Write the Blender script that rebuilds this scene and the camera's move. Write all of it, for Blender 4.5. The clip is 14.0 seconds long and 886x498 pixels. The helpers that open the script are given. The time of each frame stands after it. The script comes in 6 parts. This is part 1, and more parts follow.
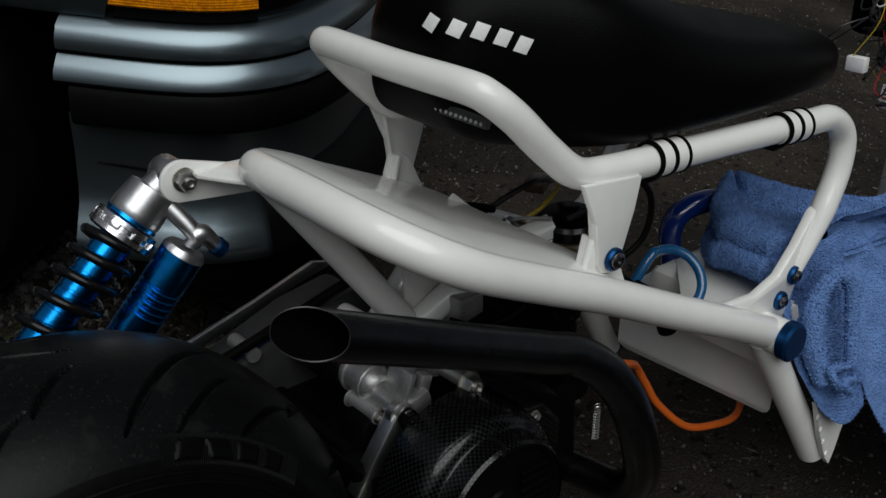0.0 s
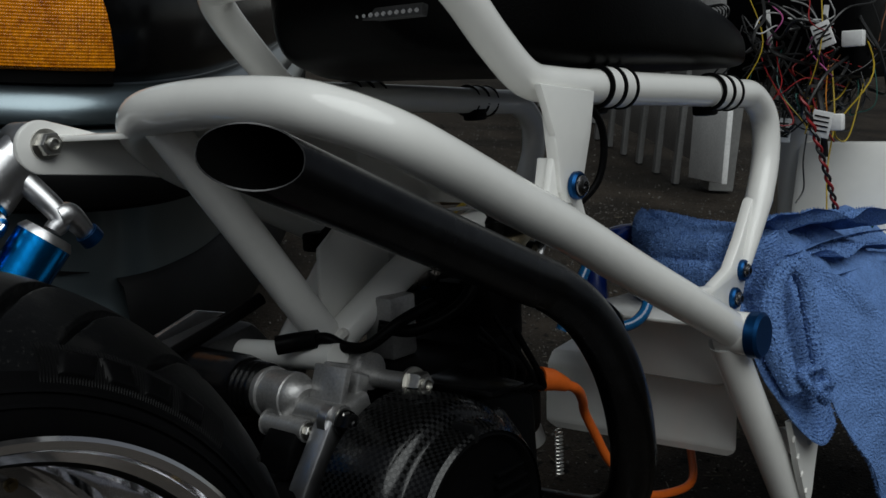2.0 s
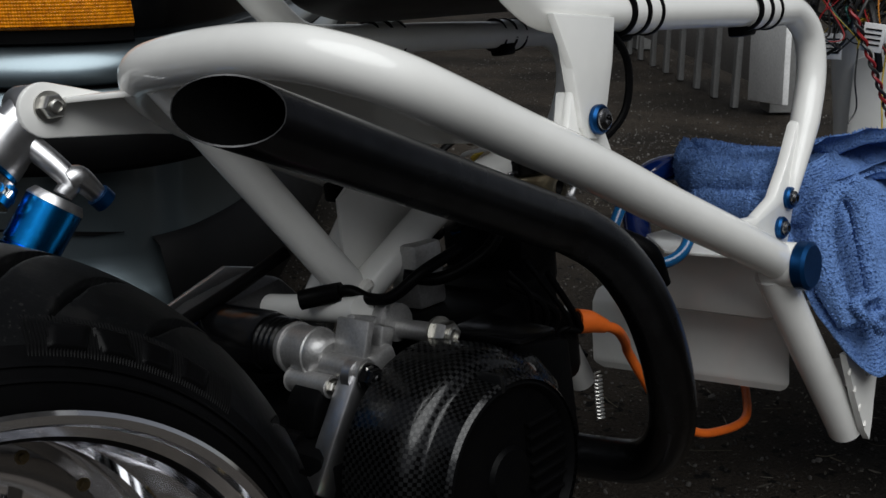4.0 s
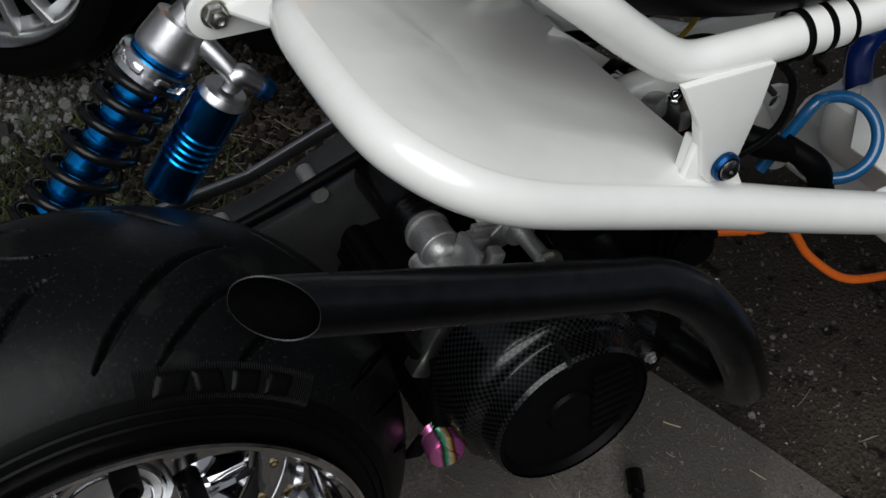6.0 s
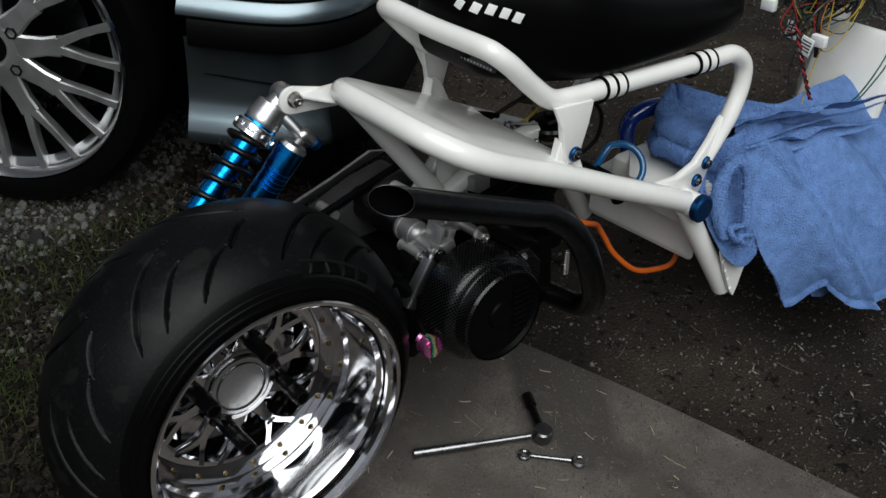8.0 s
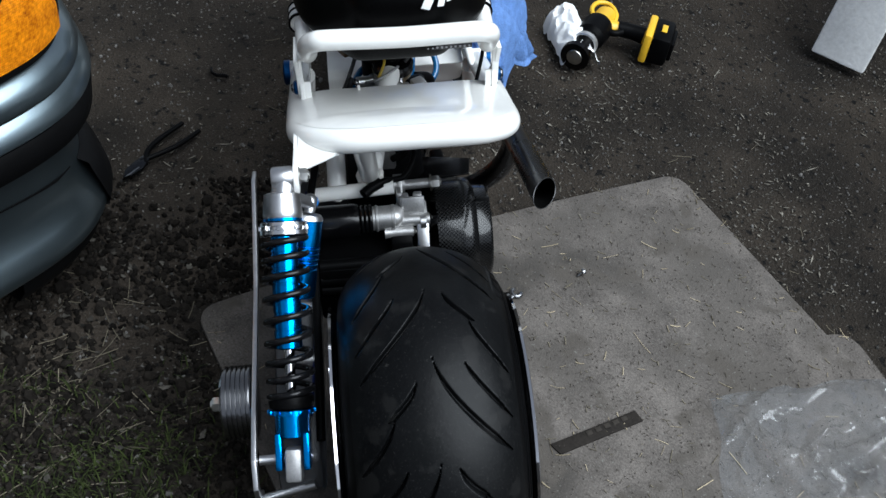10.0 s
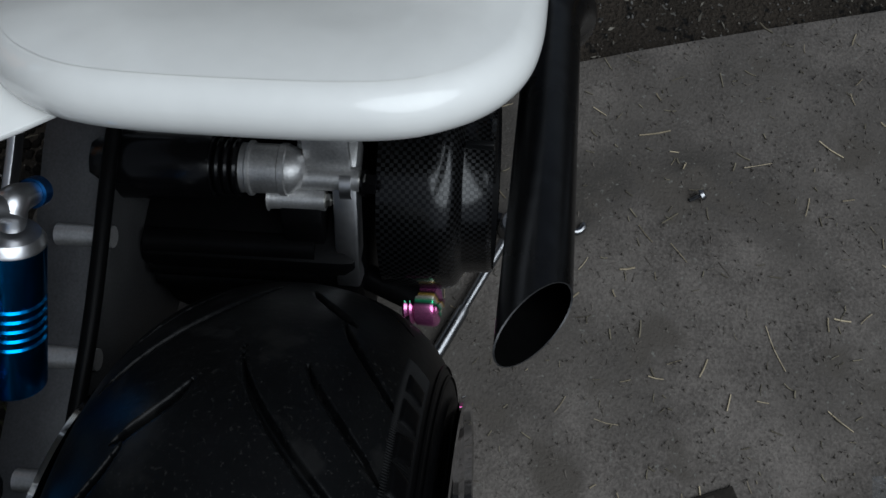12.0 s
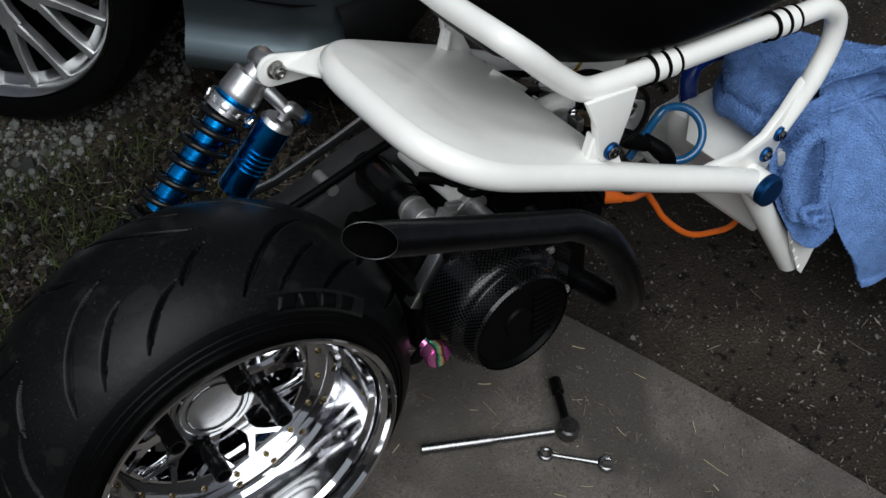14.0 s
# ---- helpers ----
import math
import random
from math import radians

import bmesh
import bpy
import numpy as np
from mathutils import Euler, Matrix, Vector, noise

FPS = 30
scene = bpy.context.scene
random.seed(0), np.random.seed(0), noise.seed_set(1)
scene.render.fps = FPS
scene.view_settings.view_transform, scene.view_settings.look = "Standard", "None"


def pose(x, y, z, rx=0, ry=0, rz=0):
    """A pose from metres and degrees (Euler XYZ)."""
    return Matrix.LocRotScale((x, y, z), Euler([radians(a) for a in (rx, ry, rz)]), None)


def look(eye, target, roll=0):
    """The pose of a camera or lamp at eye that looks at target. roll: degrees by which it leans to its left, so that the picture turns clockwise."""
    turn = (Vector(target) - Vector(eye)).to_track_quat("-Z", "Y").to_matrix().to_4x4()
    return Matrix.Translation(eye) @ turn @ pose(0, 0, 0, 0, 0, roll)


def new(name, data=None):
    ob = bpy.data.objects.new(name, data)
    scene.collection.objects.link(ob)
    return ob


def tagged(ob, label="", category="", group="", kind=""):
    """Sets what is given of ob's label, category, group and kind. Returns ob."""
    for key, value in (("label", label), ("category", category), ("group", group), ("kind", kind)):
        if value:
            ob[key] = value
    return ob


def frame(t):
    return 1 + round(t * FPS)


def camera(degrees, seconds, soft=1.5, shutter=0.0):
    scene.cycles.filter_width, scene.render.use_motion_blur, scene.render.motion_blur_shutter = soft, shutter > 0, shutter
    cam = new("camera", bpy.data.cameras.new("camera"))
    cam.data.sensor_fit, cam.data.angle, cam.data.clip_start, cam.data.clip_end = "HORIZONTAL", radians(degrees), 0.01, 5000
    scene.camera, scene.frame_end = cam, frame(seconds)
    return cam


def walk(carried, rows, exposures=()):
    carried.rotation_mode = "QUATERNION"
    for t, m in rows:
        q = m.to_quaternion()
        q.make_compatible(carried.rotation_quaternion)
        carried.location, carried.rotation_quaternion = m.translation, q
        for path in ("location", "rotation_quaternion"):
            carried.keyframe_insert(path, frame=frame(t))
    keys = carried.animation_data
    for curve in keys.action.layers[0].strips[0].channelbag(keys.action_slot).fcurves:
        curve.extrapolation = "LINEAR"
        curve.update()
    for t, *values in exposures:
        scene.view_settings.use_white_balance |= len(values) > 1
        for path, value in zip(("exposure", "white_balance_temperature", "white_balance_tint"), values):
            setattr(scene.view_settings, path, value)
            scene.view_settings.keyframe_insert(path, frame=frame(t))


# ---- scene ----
cam = camera(46.8, 14.0)

PATH = [
    (0, (-0.1242, -0.5496, 0.8924), (0.8617, 0.5263, 0.0204), 5.74),
    (0.5, (-0.1003, -0.5122, 0.6674), (1.0799, 0.5205, 0.0113), 0.77),
    (1, (-0.1210, -0.4766, 0.6151), (1.1139, 0.6283, 0.2353), 0.60),
    (1.5, (-0.1541, -0.4800, 0.6133), (1.1103, 0.5890, 0.2282), 2.51),
    (2, (-0.1421, -0.4853, 0.6009), (1.1451, 0.5455, 0.1883), 3.63),
    (2.2, (-0.1410, -0.4880, 0.5986), (1.1399, 0.5578, 0.2043), 3.11),
    (4.3, (-0.0767, -0.4899, 0.5996), (1.1177, 0.5900, 0.0544), -0.47),
    (4.5, (-0.0517, -0.4861, 0.5974), (1.1377, 0.5808, 0.0167), -0.87),
    (5, (-0.0153, -0.4920, 0.6919), (0.9319, 0.6808, -0.0938), -1.11),
    (5.5, (0.0168, -0.4665, 0.8861), (0.7975, 0.7465, -0.4992), -1.41),
    (6, (0.0989, -0.4314, 0.9353), (0.6726, 0.6899, -0.6183), -0.25),
    (6.5, (0.2000, -0.5499, 0.9657), (0.4840, 0.6302, -0.6238), -2.76),
    (7, (0.1361, -0.6896, 1.1458), (0.4237, 0.4023, -0.1251), -1.05),
    (7.5, (-0.1124, -0.8300, 1.1746), (0.4756, 0.2782, 0.0274), 1.81),
    (7.7, (-0.2361, -0.8473, 1.1504), (0.4924, 0.2304, 0.0560), 4.34),
    (9.8, (-0.7441, 0.1360, 1.2943), (0.4568, -0.0431, 0.1044), 7.04),
    (10, (-0.6953, 0.1918, 1.3169), (0.4646, -0.0980, 0.1082), 10.98),
    (10.5, (-0.4422, 0.1564, 1.2549), (0.5563, -0.2330, -0.0647), 16.97),
    (11, (-0.0949, 0.0241, 1.1427), (0.6544, -0.2045, -0.3660), 18.85),
    (11.5, (0.0185, -0.0327, 0.9641), (0.6055, -0.0929, -0.6302), 11.45),
    (12, (0.0089, -0.0689, 0.9450), (0.6807, -0.1354, -0.6153), 11.49),
    (12.5, (-0.0261, -0.1058, 0.9346), (0.7337, -0.1500, -0.5855), 8.88),
    (13, (-0.0769, -0.1812, 0.9992), (0.7769, 0.0311, -0.4554), 5.01),
    (13.3, (-0.1828, -0.2670, 1.0796), (0.7025, 0.1857, -0.2993), 1.13),
    (13.5, (-0.2437, -0.3681, 1.1440), (0.6740, 0.1625, -0.1850), 4.11),
    (14, (-0.1509, -0.6192, 1.1876), (0.5429, 0.2497, -0.0984), 4.99),
]
walk(cam, [(t, look(eye, target, roll)) for t, eye, target, roll in PATH],
     [(0, -0.16, 6550, 9), (0.5, -0.15, 6500, 8), (1, 0.2, 6450, 7), (1.5, -0.12, 6450, 7), (2.2, -0.28, 6450, 7), (4.3, 0.4, 6550, 11), (4.5, 0.54, 6600, 11), (5, 0.66, 6550, 11), (5.5, 0.66, 6500, 10), (6, 0.32, 6500, 10), (6.5, 0.22, 6500, 9), (7, 0.28, 6550, 9), (7.5, 0.26, 6600, 9), (9.8, 1.35, 5950, 8), (10, 1.35, 5950, 8), (10.5, 1.07, 5950, 8), (11, 0.42, 5900, 8), (11.5, -0.12, 5900, 8), (12.5, 0.33, 6000, 8), (13, -0.02, 5720, 7), (13.5, 0.2, 5550, 5), (14, 0.54, 6380, 9)])

# ---------- light ----------
world = bpy.data.worlds.new("sky")
scene.world = world
world.use_nodes = True
wn, wl = world.node_tree.nodes, world.node_tree.links
sky = wn.new("ShaderNodeTexSky")
sky.sky_type, sky.sun_disc = "NISHITA", False
sky.sun_elevation, sky.sun_rotation = radians(58), radians(215)
wn["Background"].inputs["Strength"].default_value = 0.045
grey = wn.new("ShaderNodeHueSaturation")      # thin cloud takes most of the blue out
grey.inputs["Saturation"].default_value = 0.3
wl.new(sky.outputs["Color"], grey.inputs["Color"])
wl.new(grey.outputs["Color"], wn["Background"].inputs["Color"])
sun = new("sun", bpy.data.lights.new("sun", "SUN"))
sun.data.energy, sun.data.angle, sun.data.color = 2.35, radians(58), (0.97, 1.0, 1.0)
sun.matrix_world = look((-1.0, -1.4, 2.75), (0, 0, 0))
scene.view_settings.exposure = 0.0


# ---------- materials ----------
def material(name, base, rough=0.5, metal=0.0, vary=0.25, scale=20.0, fine=200.0, bump=0.1, depth=0.002,
             coat=0.0, second=None, amount=0.5, jitter=0.0, spec=0.5, fleck=None):
    """Principled surface with two scales of noise in colour and roughness and a fine relief."""
    m = bpy.data.materials.new(name)
    m.use_nodes = True
    n, l = m.node_tree.nodes, m.node_tree.links
    b = n["Principled BSDF"]
    co = n.new("ShaderNodeTexCoord")
    big, small = n.new("ShaderNodeTexNoise"), n.new("ShaderNodeTexNoise")
    big.inputs["Scale"].default_value, big.inputs["Detail"].default_value = scale, 5
    small.inputs["Scale"].default_value, small.inputs["Detail"].default_value = fine, 4
    l.new(co.outputs["Object"], big.inputs["Vector"])
    l.new(co.outputs["Object"], small.inputs["Vector"])
    ramp = n.new("ShaderNodeValToRGB")
    lo = [max(0, c * (1 - vary)) for c in base]
    hi = [min(1, c * (1 + vary)) for c in base]
    ramp.color_ramp.elements[0].position, ramp.color_ramp.elements[0].color = 0.3, (*lo, 1)
    ramp.color_ramp.elements[1].position, ramp.color_ramp.elements[1].color = 0.7, (*hi, 1)
    mix = n.new("ShaderNodeMath")
    mix.operation = "MULTIPLY_ADD"
    mix.inputs[1].default_value, mix.inputs[2].default_value = 0.5, 0.0
    l.new(small.outputs["Fac"], mix.inputs[0])
    add = n.new("ShaderNodeMath")
    add.operation = "MULTIPLY_ADD"
    add.inputs[1].default_value = 0.5
    l.new(big.outputs["Fac"], add.inputs[0])
    l.new(mix.outputs[0], add.inputs[2])
    l.new(add.outputs[0], ramp.inputs["Fac"])
    colour = ramp.outputs["Color"]
    if second:
        patch = n.new("ShaderNodeTexNoise")
        patch.inputs["Scale"].default_value, patch.inputs["Detail"].default_value = scale * 0.3, 6
        l.new(co.outputs["Object"], patch.inputs["Vector"])
        mask = n.new("ShaderNodeValToRGB")
        mask.color_ramp.elements[0].position, mask.color_ramp.elements[1].position = 1 - amount - 0.08, 1 - amount + 0.12
        l.new(patch.outputs["Fac"], mask.inputs["Fac"])
        blend = n.new("ShaderNodeMixRGB")
        blend.inputs["Color2"].default_value = (*second, 1)
        l.new(mask.outputs["Color"], blend.inputs["Fac"])
        l.new(colour, blend.inputs["Color1"])
        colour = blend.outputs["Color"]
    if fleck:
        for fcol, fscale, fcut in fleck:
            dots, gate, over = n.new("ShaderNodeTexNoise"), n.new("ShaderNodeValToRGB"), n.new("ShaderNodeMixRGB")
            dots.inputs["Scale"].default_value, dots.inputs["Detail"].default_value = fscale, 3
            gate.color_ramp.elements[0].position, gate.color_ramp.elements[1].position = fcut, fcut + 0.07
            over.inputs["Color2"].default_value = (*fcol, 1)
            l.new(co.outputs["Object"], dots.inputs["Vector"])
            l.new(dots.outputs["Fac"], gate.inputs["Fac"])
            l.new(gate.outputs["Color"], over.inputs["Fac"])
            l.new(colour, over.inputs["Color1"])
            colour = over.outputs["Color"]
    if jitter:
        info, hsv, mp = n.new("ShaderNodeNewGeometry"), n.new("ShaderNodeHueSaturation"), n.new("ShaderNodeMapRange")
        mp.inputs["To Min"].default_value, mp.inputs["To Max"].default_value = 1 - jitter, 1 + jitter
        l.new(info.outputs["Random Per Island"], mp.inputs["Value"])
        l.new(mp.outputs["Result"], hsv.inputs["Value"])
        l.new(colour, hsv.inputs["Color"])
        colour = hsv.outputs["Color"]
    l.new(colour, b.inputs["Base Color"])
    rr = n.new("ShaderNodeMapRange")
    rr.inputs["To Min"].default_value, rr.inputs["To Max"].default_value = max(0.02, rough * 0.8), min(1, rough * 1.2)
    l.new(big.outputs["Fac"], rr.inputs["Value"])
    l.new(rr.outputs["Result"], b.inputs["Roughness"])
    b.inputs["Metallic"].default_value = metal
    b.inputs["Specular IOR Level"].default_value = spec
    b.inputs["Coat Weight"].default_value, b.inputs["Coat Roughness"].default_value = coat, 0.06
    if bump:
        bm_ = n.new("ShaderNodeBump")
        bm_.inputs["Strength"].default_value, bm_.inputs["Distance"].default_value = bump, depth
        l.new(small.outputs["Fac"], bm_.inputs["Height"])
        l.new(bm_.outputs["Normal"], b.inputs["Normal"])
    return m


M_WHITE = material("white gloss paint", (0.80, 0.795, 0.765), 0.45, vary=0.04, scale=9, fine=60, bump=0.03, depth=0.0006, coat=0.75)
M_WELD = material("painted weld bead", (0.74, 0.72, 0.68), 0.35, vary=0.08, fine=400, bump=0.6, depth=0.0015, coat=0.3)
M_BLUE = material("blue anodised aluminium", (0.007, 0.265, 0.73), 0.22, 1.0, vary=0.15, scale=30, bump=0.02)
M_BLUECAP = material("dark blue anodised cap", (0.006, 0.055, 0.17), 0.38, 0.9, vary=0.2, bump=0.05)
M_ALU = material("brushed aluminium", (0.52, 0.52, 0.53), 0.34, 1.0, vary=0.1, scale=40, bump=0.06)
M_CAST = material("cast aluminium", (0.47, 0.465, 0.46), 0.44, 0.85, vary=0.25, scale=35, fine=500, bump=0.25, depth=0.0008)
M_DARKCAST = material("dark cast aluminium", (0.07, 0.07, 0.072), 0.5, 0.7, vary=0.3, scale=30, fine=500, bump=0.25, depth=0.0008)
M_CHROME = material("polished metal", (0.64, 0.64, 0.655), 0.07, 1.0, vary=0.04, scale=10, bump=0.0)
M_DARKALU = material("satin dark silver", (0.60, 0.605, 0.61), 0.46, 1.0, vary=0.1, scale=30, bump=0.03)
M_STEEL = material("zinc steel", (0.5, 0.49, 0.46), 0.3, 1.0, vary=0.2, scale=80, bump=0.08)
M_BLACK = material("black plastic", (0.002, 0.002, 0.0022), 0.42, vary=0.3, bump=0.08, spec=0.05)
M_BLACKGLOSS = material("gloss black enamel", (0.002, 0.002, 0.0023), 0.22, vary=0.2, bump=0.03, spec=0.3)
M_SPRING = material("black coated spring steel", (0.004, 0.004, 0.0045), 0.2, vary=0.2, bump=0.03, spec=0.22)
M_RUBBER = material("dusty tyre rubber", (0.0021, 0.0023, 0.0026), 0.40, vary=0.3, scale=14, fine=160, bump=0.25, depth=0.0008,
                    second=(0.0044, 0.0045, 0.0047), amount=0.36, spec=0.13,
                    fleck=[((0.018, 0.0175, 0.0165), 150, 0.72), ((0.012, 0.0118, 0.0115), 420, 0.62), ((0.007, 0.007, 0.007), 30, 0.58)])
M_SIDEWALL = material("tyre sidewall rubber", (0.0016, 0.0016, 0.0018), 0.36, vary=0.25, bump=0.06, spec=0.075)
M_LETTER = material("raised sidewall rubber", (0.0026, 0.0026, 0.0028), 0.5, vary=0.2, bump=0.2, spec=0.08)
M_PIPE = material("raw steel exhaust", (0.027, 0.0285, 0.032), 0.27, 0.95, vary=0.35, scale=12, fine=90, bump=0.04,
                  second=(0.019, 0.016, 0.0145), amount=0.45, spec=0.2)
M_SOOT = material("sooty pipe bore", (0.0012, 0.0012, 0.0012), 0.95, vary=0.3, spec=0.03)
M_SEAT = material("black vinyl", (0.0010, 0.0010, 0.0011), 0.40, vary=0.15, fine=700, bump=0.35, depth=0.0006, spec=0.055)
M_TOWEL = material("blue terry cloth", (0.135, 0.245, 0.52), 0.95, vary=0.32, scale=60, fine=420, bump=1.0, depth=0.005, spec=0.08)
M_SILVERPAINT = material("silver grey car paint", (0.16, 0.20, 0.22), 0.30, 0.95, vary=0.05, scale=6, fine=900, bump=0.01, coat=0.35)
M_TRIM = material("black rubber trim", (0.002, 0.002, 0.0022), 0.55, vary=0.3, bump=0.1, spec=0.1)
M_DIRT = material("packed dirt", (0.033, 0.0265, 0.0205), 0.95, vary=0.6, scale=9, fine=230, bump=1.0, depth=0.008,
                  second=(0.0145, 0.012, 0.0096), amount=0.5, spec=0.12,
                  fleck=[((0.095, 0.089, 0.079), 150, 0.645), ((0.085, 0.08, 0.07), 380, 0.66), ((0.006, 0.0055, 0.005), 60, 0.6)])
M_PEBBLE = material("mixed pebbles", (0.075, 0.071, 0.066), 0.85, vary=0.4, scale=50, bump=0.3, jitter=0.75, spec=0.2)
M_GRAVEL = material("crushed gravel", (0.056, 0.057, 0.053), 0.85, vary=0.4, scale=40, bump=0.4, jitter=0.9, spec=0.2)
M_GRASS = material("short grass", (0.022, 0.030, 0.007), 0.8, vary=0.5, scale=8, bump=0.0, jitter=0.5, spec=0.2)
M_STRAW = material("dry straw", (0.115, 0.10, 0.072), 0.85, vary=0.3, scale=60, bump=0.1, jitter=0.5, spec=0.2)
M_BOARD = material("worn grey board", (0.098, 0.087, 0.078), 0.92, vary=0.60, scale=14, fine=330, bump=1.0, depth=0.0016,
                   second=(0.068, 0.061, 0.054), amount=0.42, spec=0.12,
                   fleck=[((0.050, 0.045, 0.040), 2.6, 0.57), ((0.068, 0.060, 0.052), 11, 0.58), ((0.076, 0.067, 0.058), 120, 0.69), ((0.072, 0.064, 0.056), 450, 0.6), ((0.13, 0.125, 0.112), 200, 0.66)])
M_ORANGE = material("orange silicone lead", (0.75, 0.14, 0.015), 0.4, vary=0.1, bump=0.05)
M_BLUEHOSE = material("clear blue hose", (0.007, 0.085, 0.22), 0.2, vary=0.15, bump=0.02, coat=0.4)
M_DEEPBLUE = material("deep blue gloss plastic", (0.004, 0.02, 0.13), 0.12, vary=0.1, bump=0.0, coat=0.5)
M_YELLOW = material("yellow tool plastic", (0.72, 0.42, 0.02), 0.4, vary=0.1, bump=0.1)
M_PAPER = material("white paper", (0.75, 0.75, 0.74), 0.8, vary=0.06, bump=0.2)
M_WOOD = material("weathered white board", (0.66, 0.66, 0.65), 0.8, vary=0.18, scale=9, fine=120, bump=0.3)
M_WOOD.node_tree.nodes["Principled BSDF"].inputs["Specular IOR Level"].default_value = 0.2
M_GREYWOOD = material("grey timber", (0.2, 0.19, 0.18), 0.85, vary=0.25, scale=9, fine=120, bump=0.3)
M_WIRES = {c: material(c + " wire", v, 0.4, vary=0.1, bump=0) for c, v in dict(
    red=(0.26, 0.012, 0.014), yellow=(0.40, 0.28, 0.02), green=(0.015, 0.085, 0.07), blue=(0.03, 0.08, 0.4), grey=(0.25, 0.25, 0.25),
    black=(0.01, 0.01, 0.01), white=(0.45, 0.45, 0.45), pink=(0.45, 0.10, 0.28), orange=(0.5, 0.18, 0.02), brown=(0.14, 0.06, 0.03)).items()}
M_CHIP = material("weathered wood chips", (0.105, 0.096, 0.080), 0.9, vary=0.3, scale=60, bump=0.2, jitter=0.8, spec=0.1)
M_DEADLEAF = material("dead leaf bits", (0.045, 0.041, 0.035), 0.9, vary=0.4, scale=60, bump=0.1, jitter=0.85, spec=0.1)
# near-black crumbs: the ground's shade is put into their colour
M_SHADECRUMB = material("crumbs dark as shade", (0.0095, 0.008, 0.0065), 0.95, vary=0.4, scale=60, bump=0.3, jitter=0.6, spec=0.08)
M_CABLE = material("dark blue cable", (0.004, 0.01, 0.06), 0.4, vary=0.1, bump=0, spec=0.2)
M_FIBRE = material("worn wood fibres", (0.092, 0.081, 0.070), 0.9, vary=0.3, bump=0, jitter=0.3, spec=0.1)
M_PICKET = material("dull picket paint", (0.21, 0.21, 0.205), 0.85, vary=0.2, scale=9, fine=120, bump=0.3)
M_PALESTRAW = material("pale dry straw", (0.3, 0.25, 0.17), 0.85, vary=0.3, scale=60, bump=0.1, jitter=0.6, spec=0.2)
M_HUB = material("dull turned aluminium", (0.17, 0.17, 0.175), 0.24, 1.0, vary=0.15, scale=50, bump=0.05)
M_RIMLIP = material("satin rim lip", (0.27, 0.275, 0.28), 0.18, 1.0, vary=0.1, scale=30, bump=0.02)
M_RING = material("bright turned aluminium", (0.7, 0.7, 0.71), 0.2, 1.0, vary=0.06, scale=40, bump=0.02)
# grey base holds the dark reflections of the chromed tools
M_TOOL = material("darkened bright metal", (0.25, 0.25, 0.255), 0.28, 1.0, vary=0.2, scale=60, bump=0.05)
M_BRASS = material("gold plated bolts", (0.16, 0.125, 0.07), 0.4, 1.0, vary=0.1, bump=0)
M_LED = material("clear light strip", (0.35, 0.35, 0.36), 0.15, vary=0.1, coat=0.6)


def polythene():
    """Thin clear film: light passes, the gloss follows the angle."""
    m = bpy.data.materials.new("clear polythene")
    m.use_nodes = True
    n, l = m.node_tree.nodes, m.node_tree.links
    n.remove(n["Principled BSDF"])
    clear, gloss, milk = n.new("ShaderNodeBsdfTransparent"), n.new("ShaderNodeBsdfGlossy"), n.new("ShaderNodeBsdfDiffuse")
    clear.inputs["Color"].default_value = (0.97, 0.975, 0.98, 1)
    gloss.inputs["Roughness"].default_value = 0.1
    milk.inputs["Color"].default_value = (0.5, 0.52, 0.55, 1)
    fr, haze, top = n.new("ShaderNodeFresnel"), n.new("ShaderNodeMixShader"), n.new("ShaderNodeMixShader")
    fr.inputs["IOR"].default_value = 1.5
    haze.inputs["Fac"].default_value = 0.045
    l.new(clear.outputs[0], haze.inputs[1])
    l.new(milk.outputs[0], haze.inputs[2])
    l.new(fr.outputs[0], top.inputs["Fac"])
    l.new(haze.outputs[0], top.inputs[1])
    l.new(gloss.outputs[0], top.inputs[2])
    l.new(top.outputs[0], n["Material Output"].inputs["Surface"])
    return m


M_BAG = polythene()


def amber_material():
    # strong colour noise paints the glints of the lens facets
    m = material("amber lens", (0.95, 0.19, 0.0015), 0.2, vary=0.75, scale=34, bump=0.0, coat=0.2, spec=0.3)
    n, l = m.node_tree.nodes, m.node_tree.links
    b = n["Principled BSDF"]
    co = n.new("ShaderNodeTexCoord")
    wv = [n.new("ShaderNodeTexWave") for _ in range(2)]
    for w, d, s in zip(wv, ("X", "Z"), (110, 95)):
        w.bands_direction = d
        w.inputs["Scale"].default_value = s
        l.new(co.outputs["Object"], w.inputs["Vector"])
    add = n.new("ShaderNodeMath")
    l.new(wv[0].outputs["Fac"], add.inputs[0])
    l.new(wv[1].outputs["Fac"], add.inputs[1])
    bp = n.new("ShaderNodeBump")
    bp.inputs["Strength"].default_value, bp.inputs["Distance"].default_value = 0.45, 0.0012
    l.new(add.outputs[0], bp.inputs["Height"])
    l.new(bp.outputs["Normal"], b.inputs["Normal"])
    b.inputs["Subsurface Weight"].default_value = 0.0
    return m


M_AMBER = amber_material()


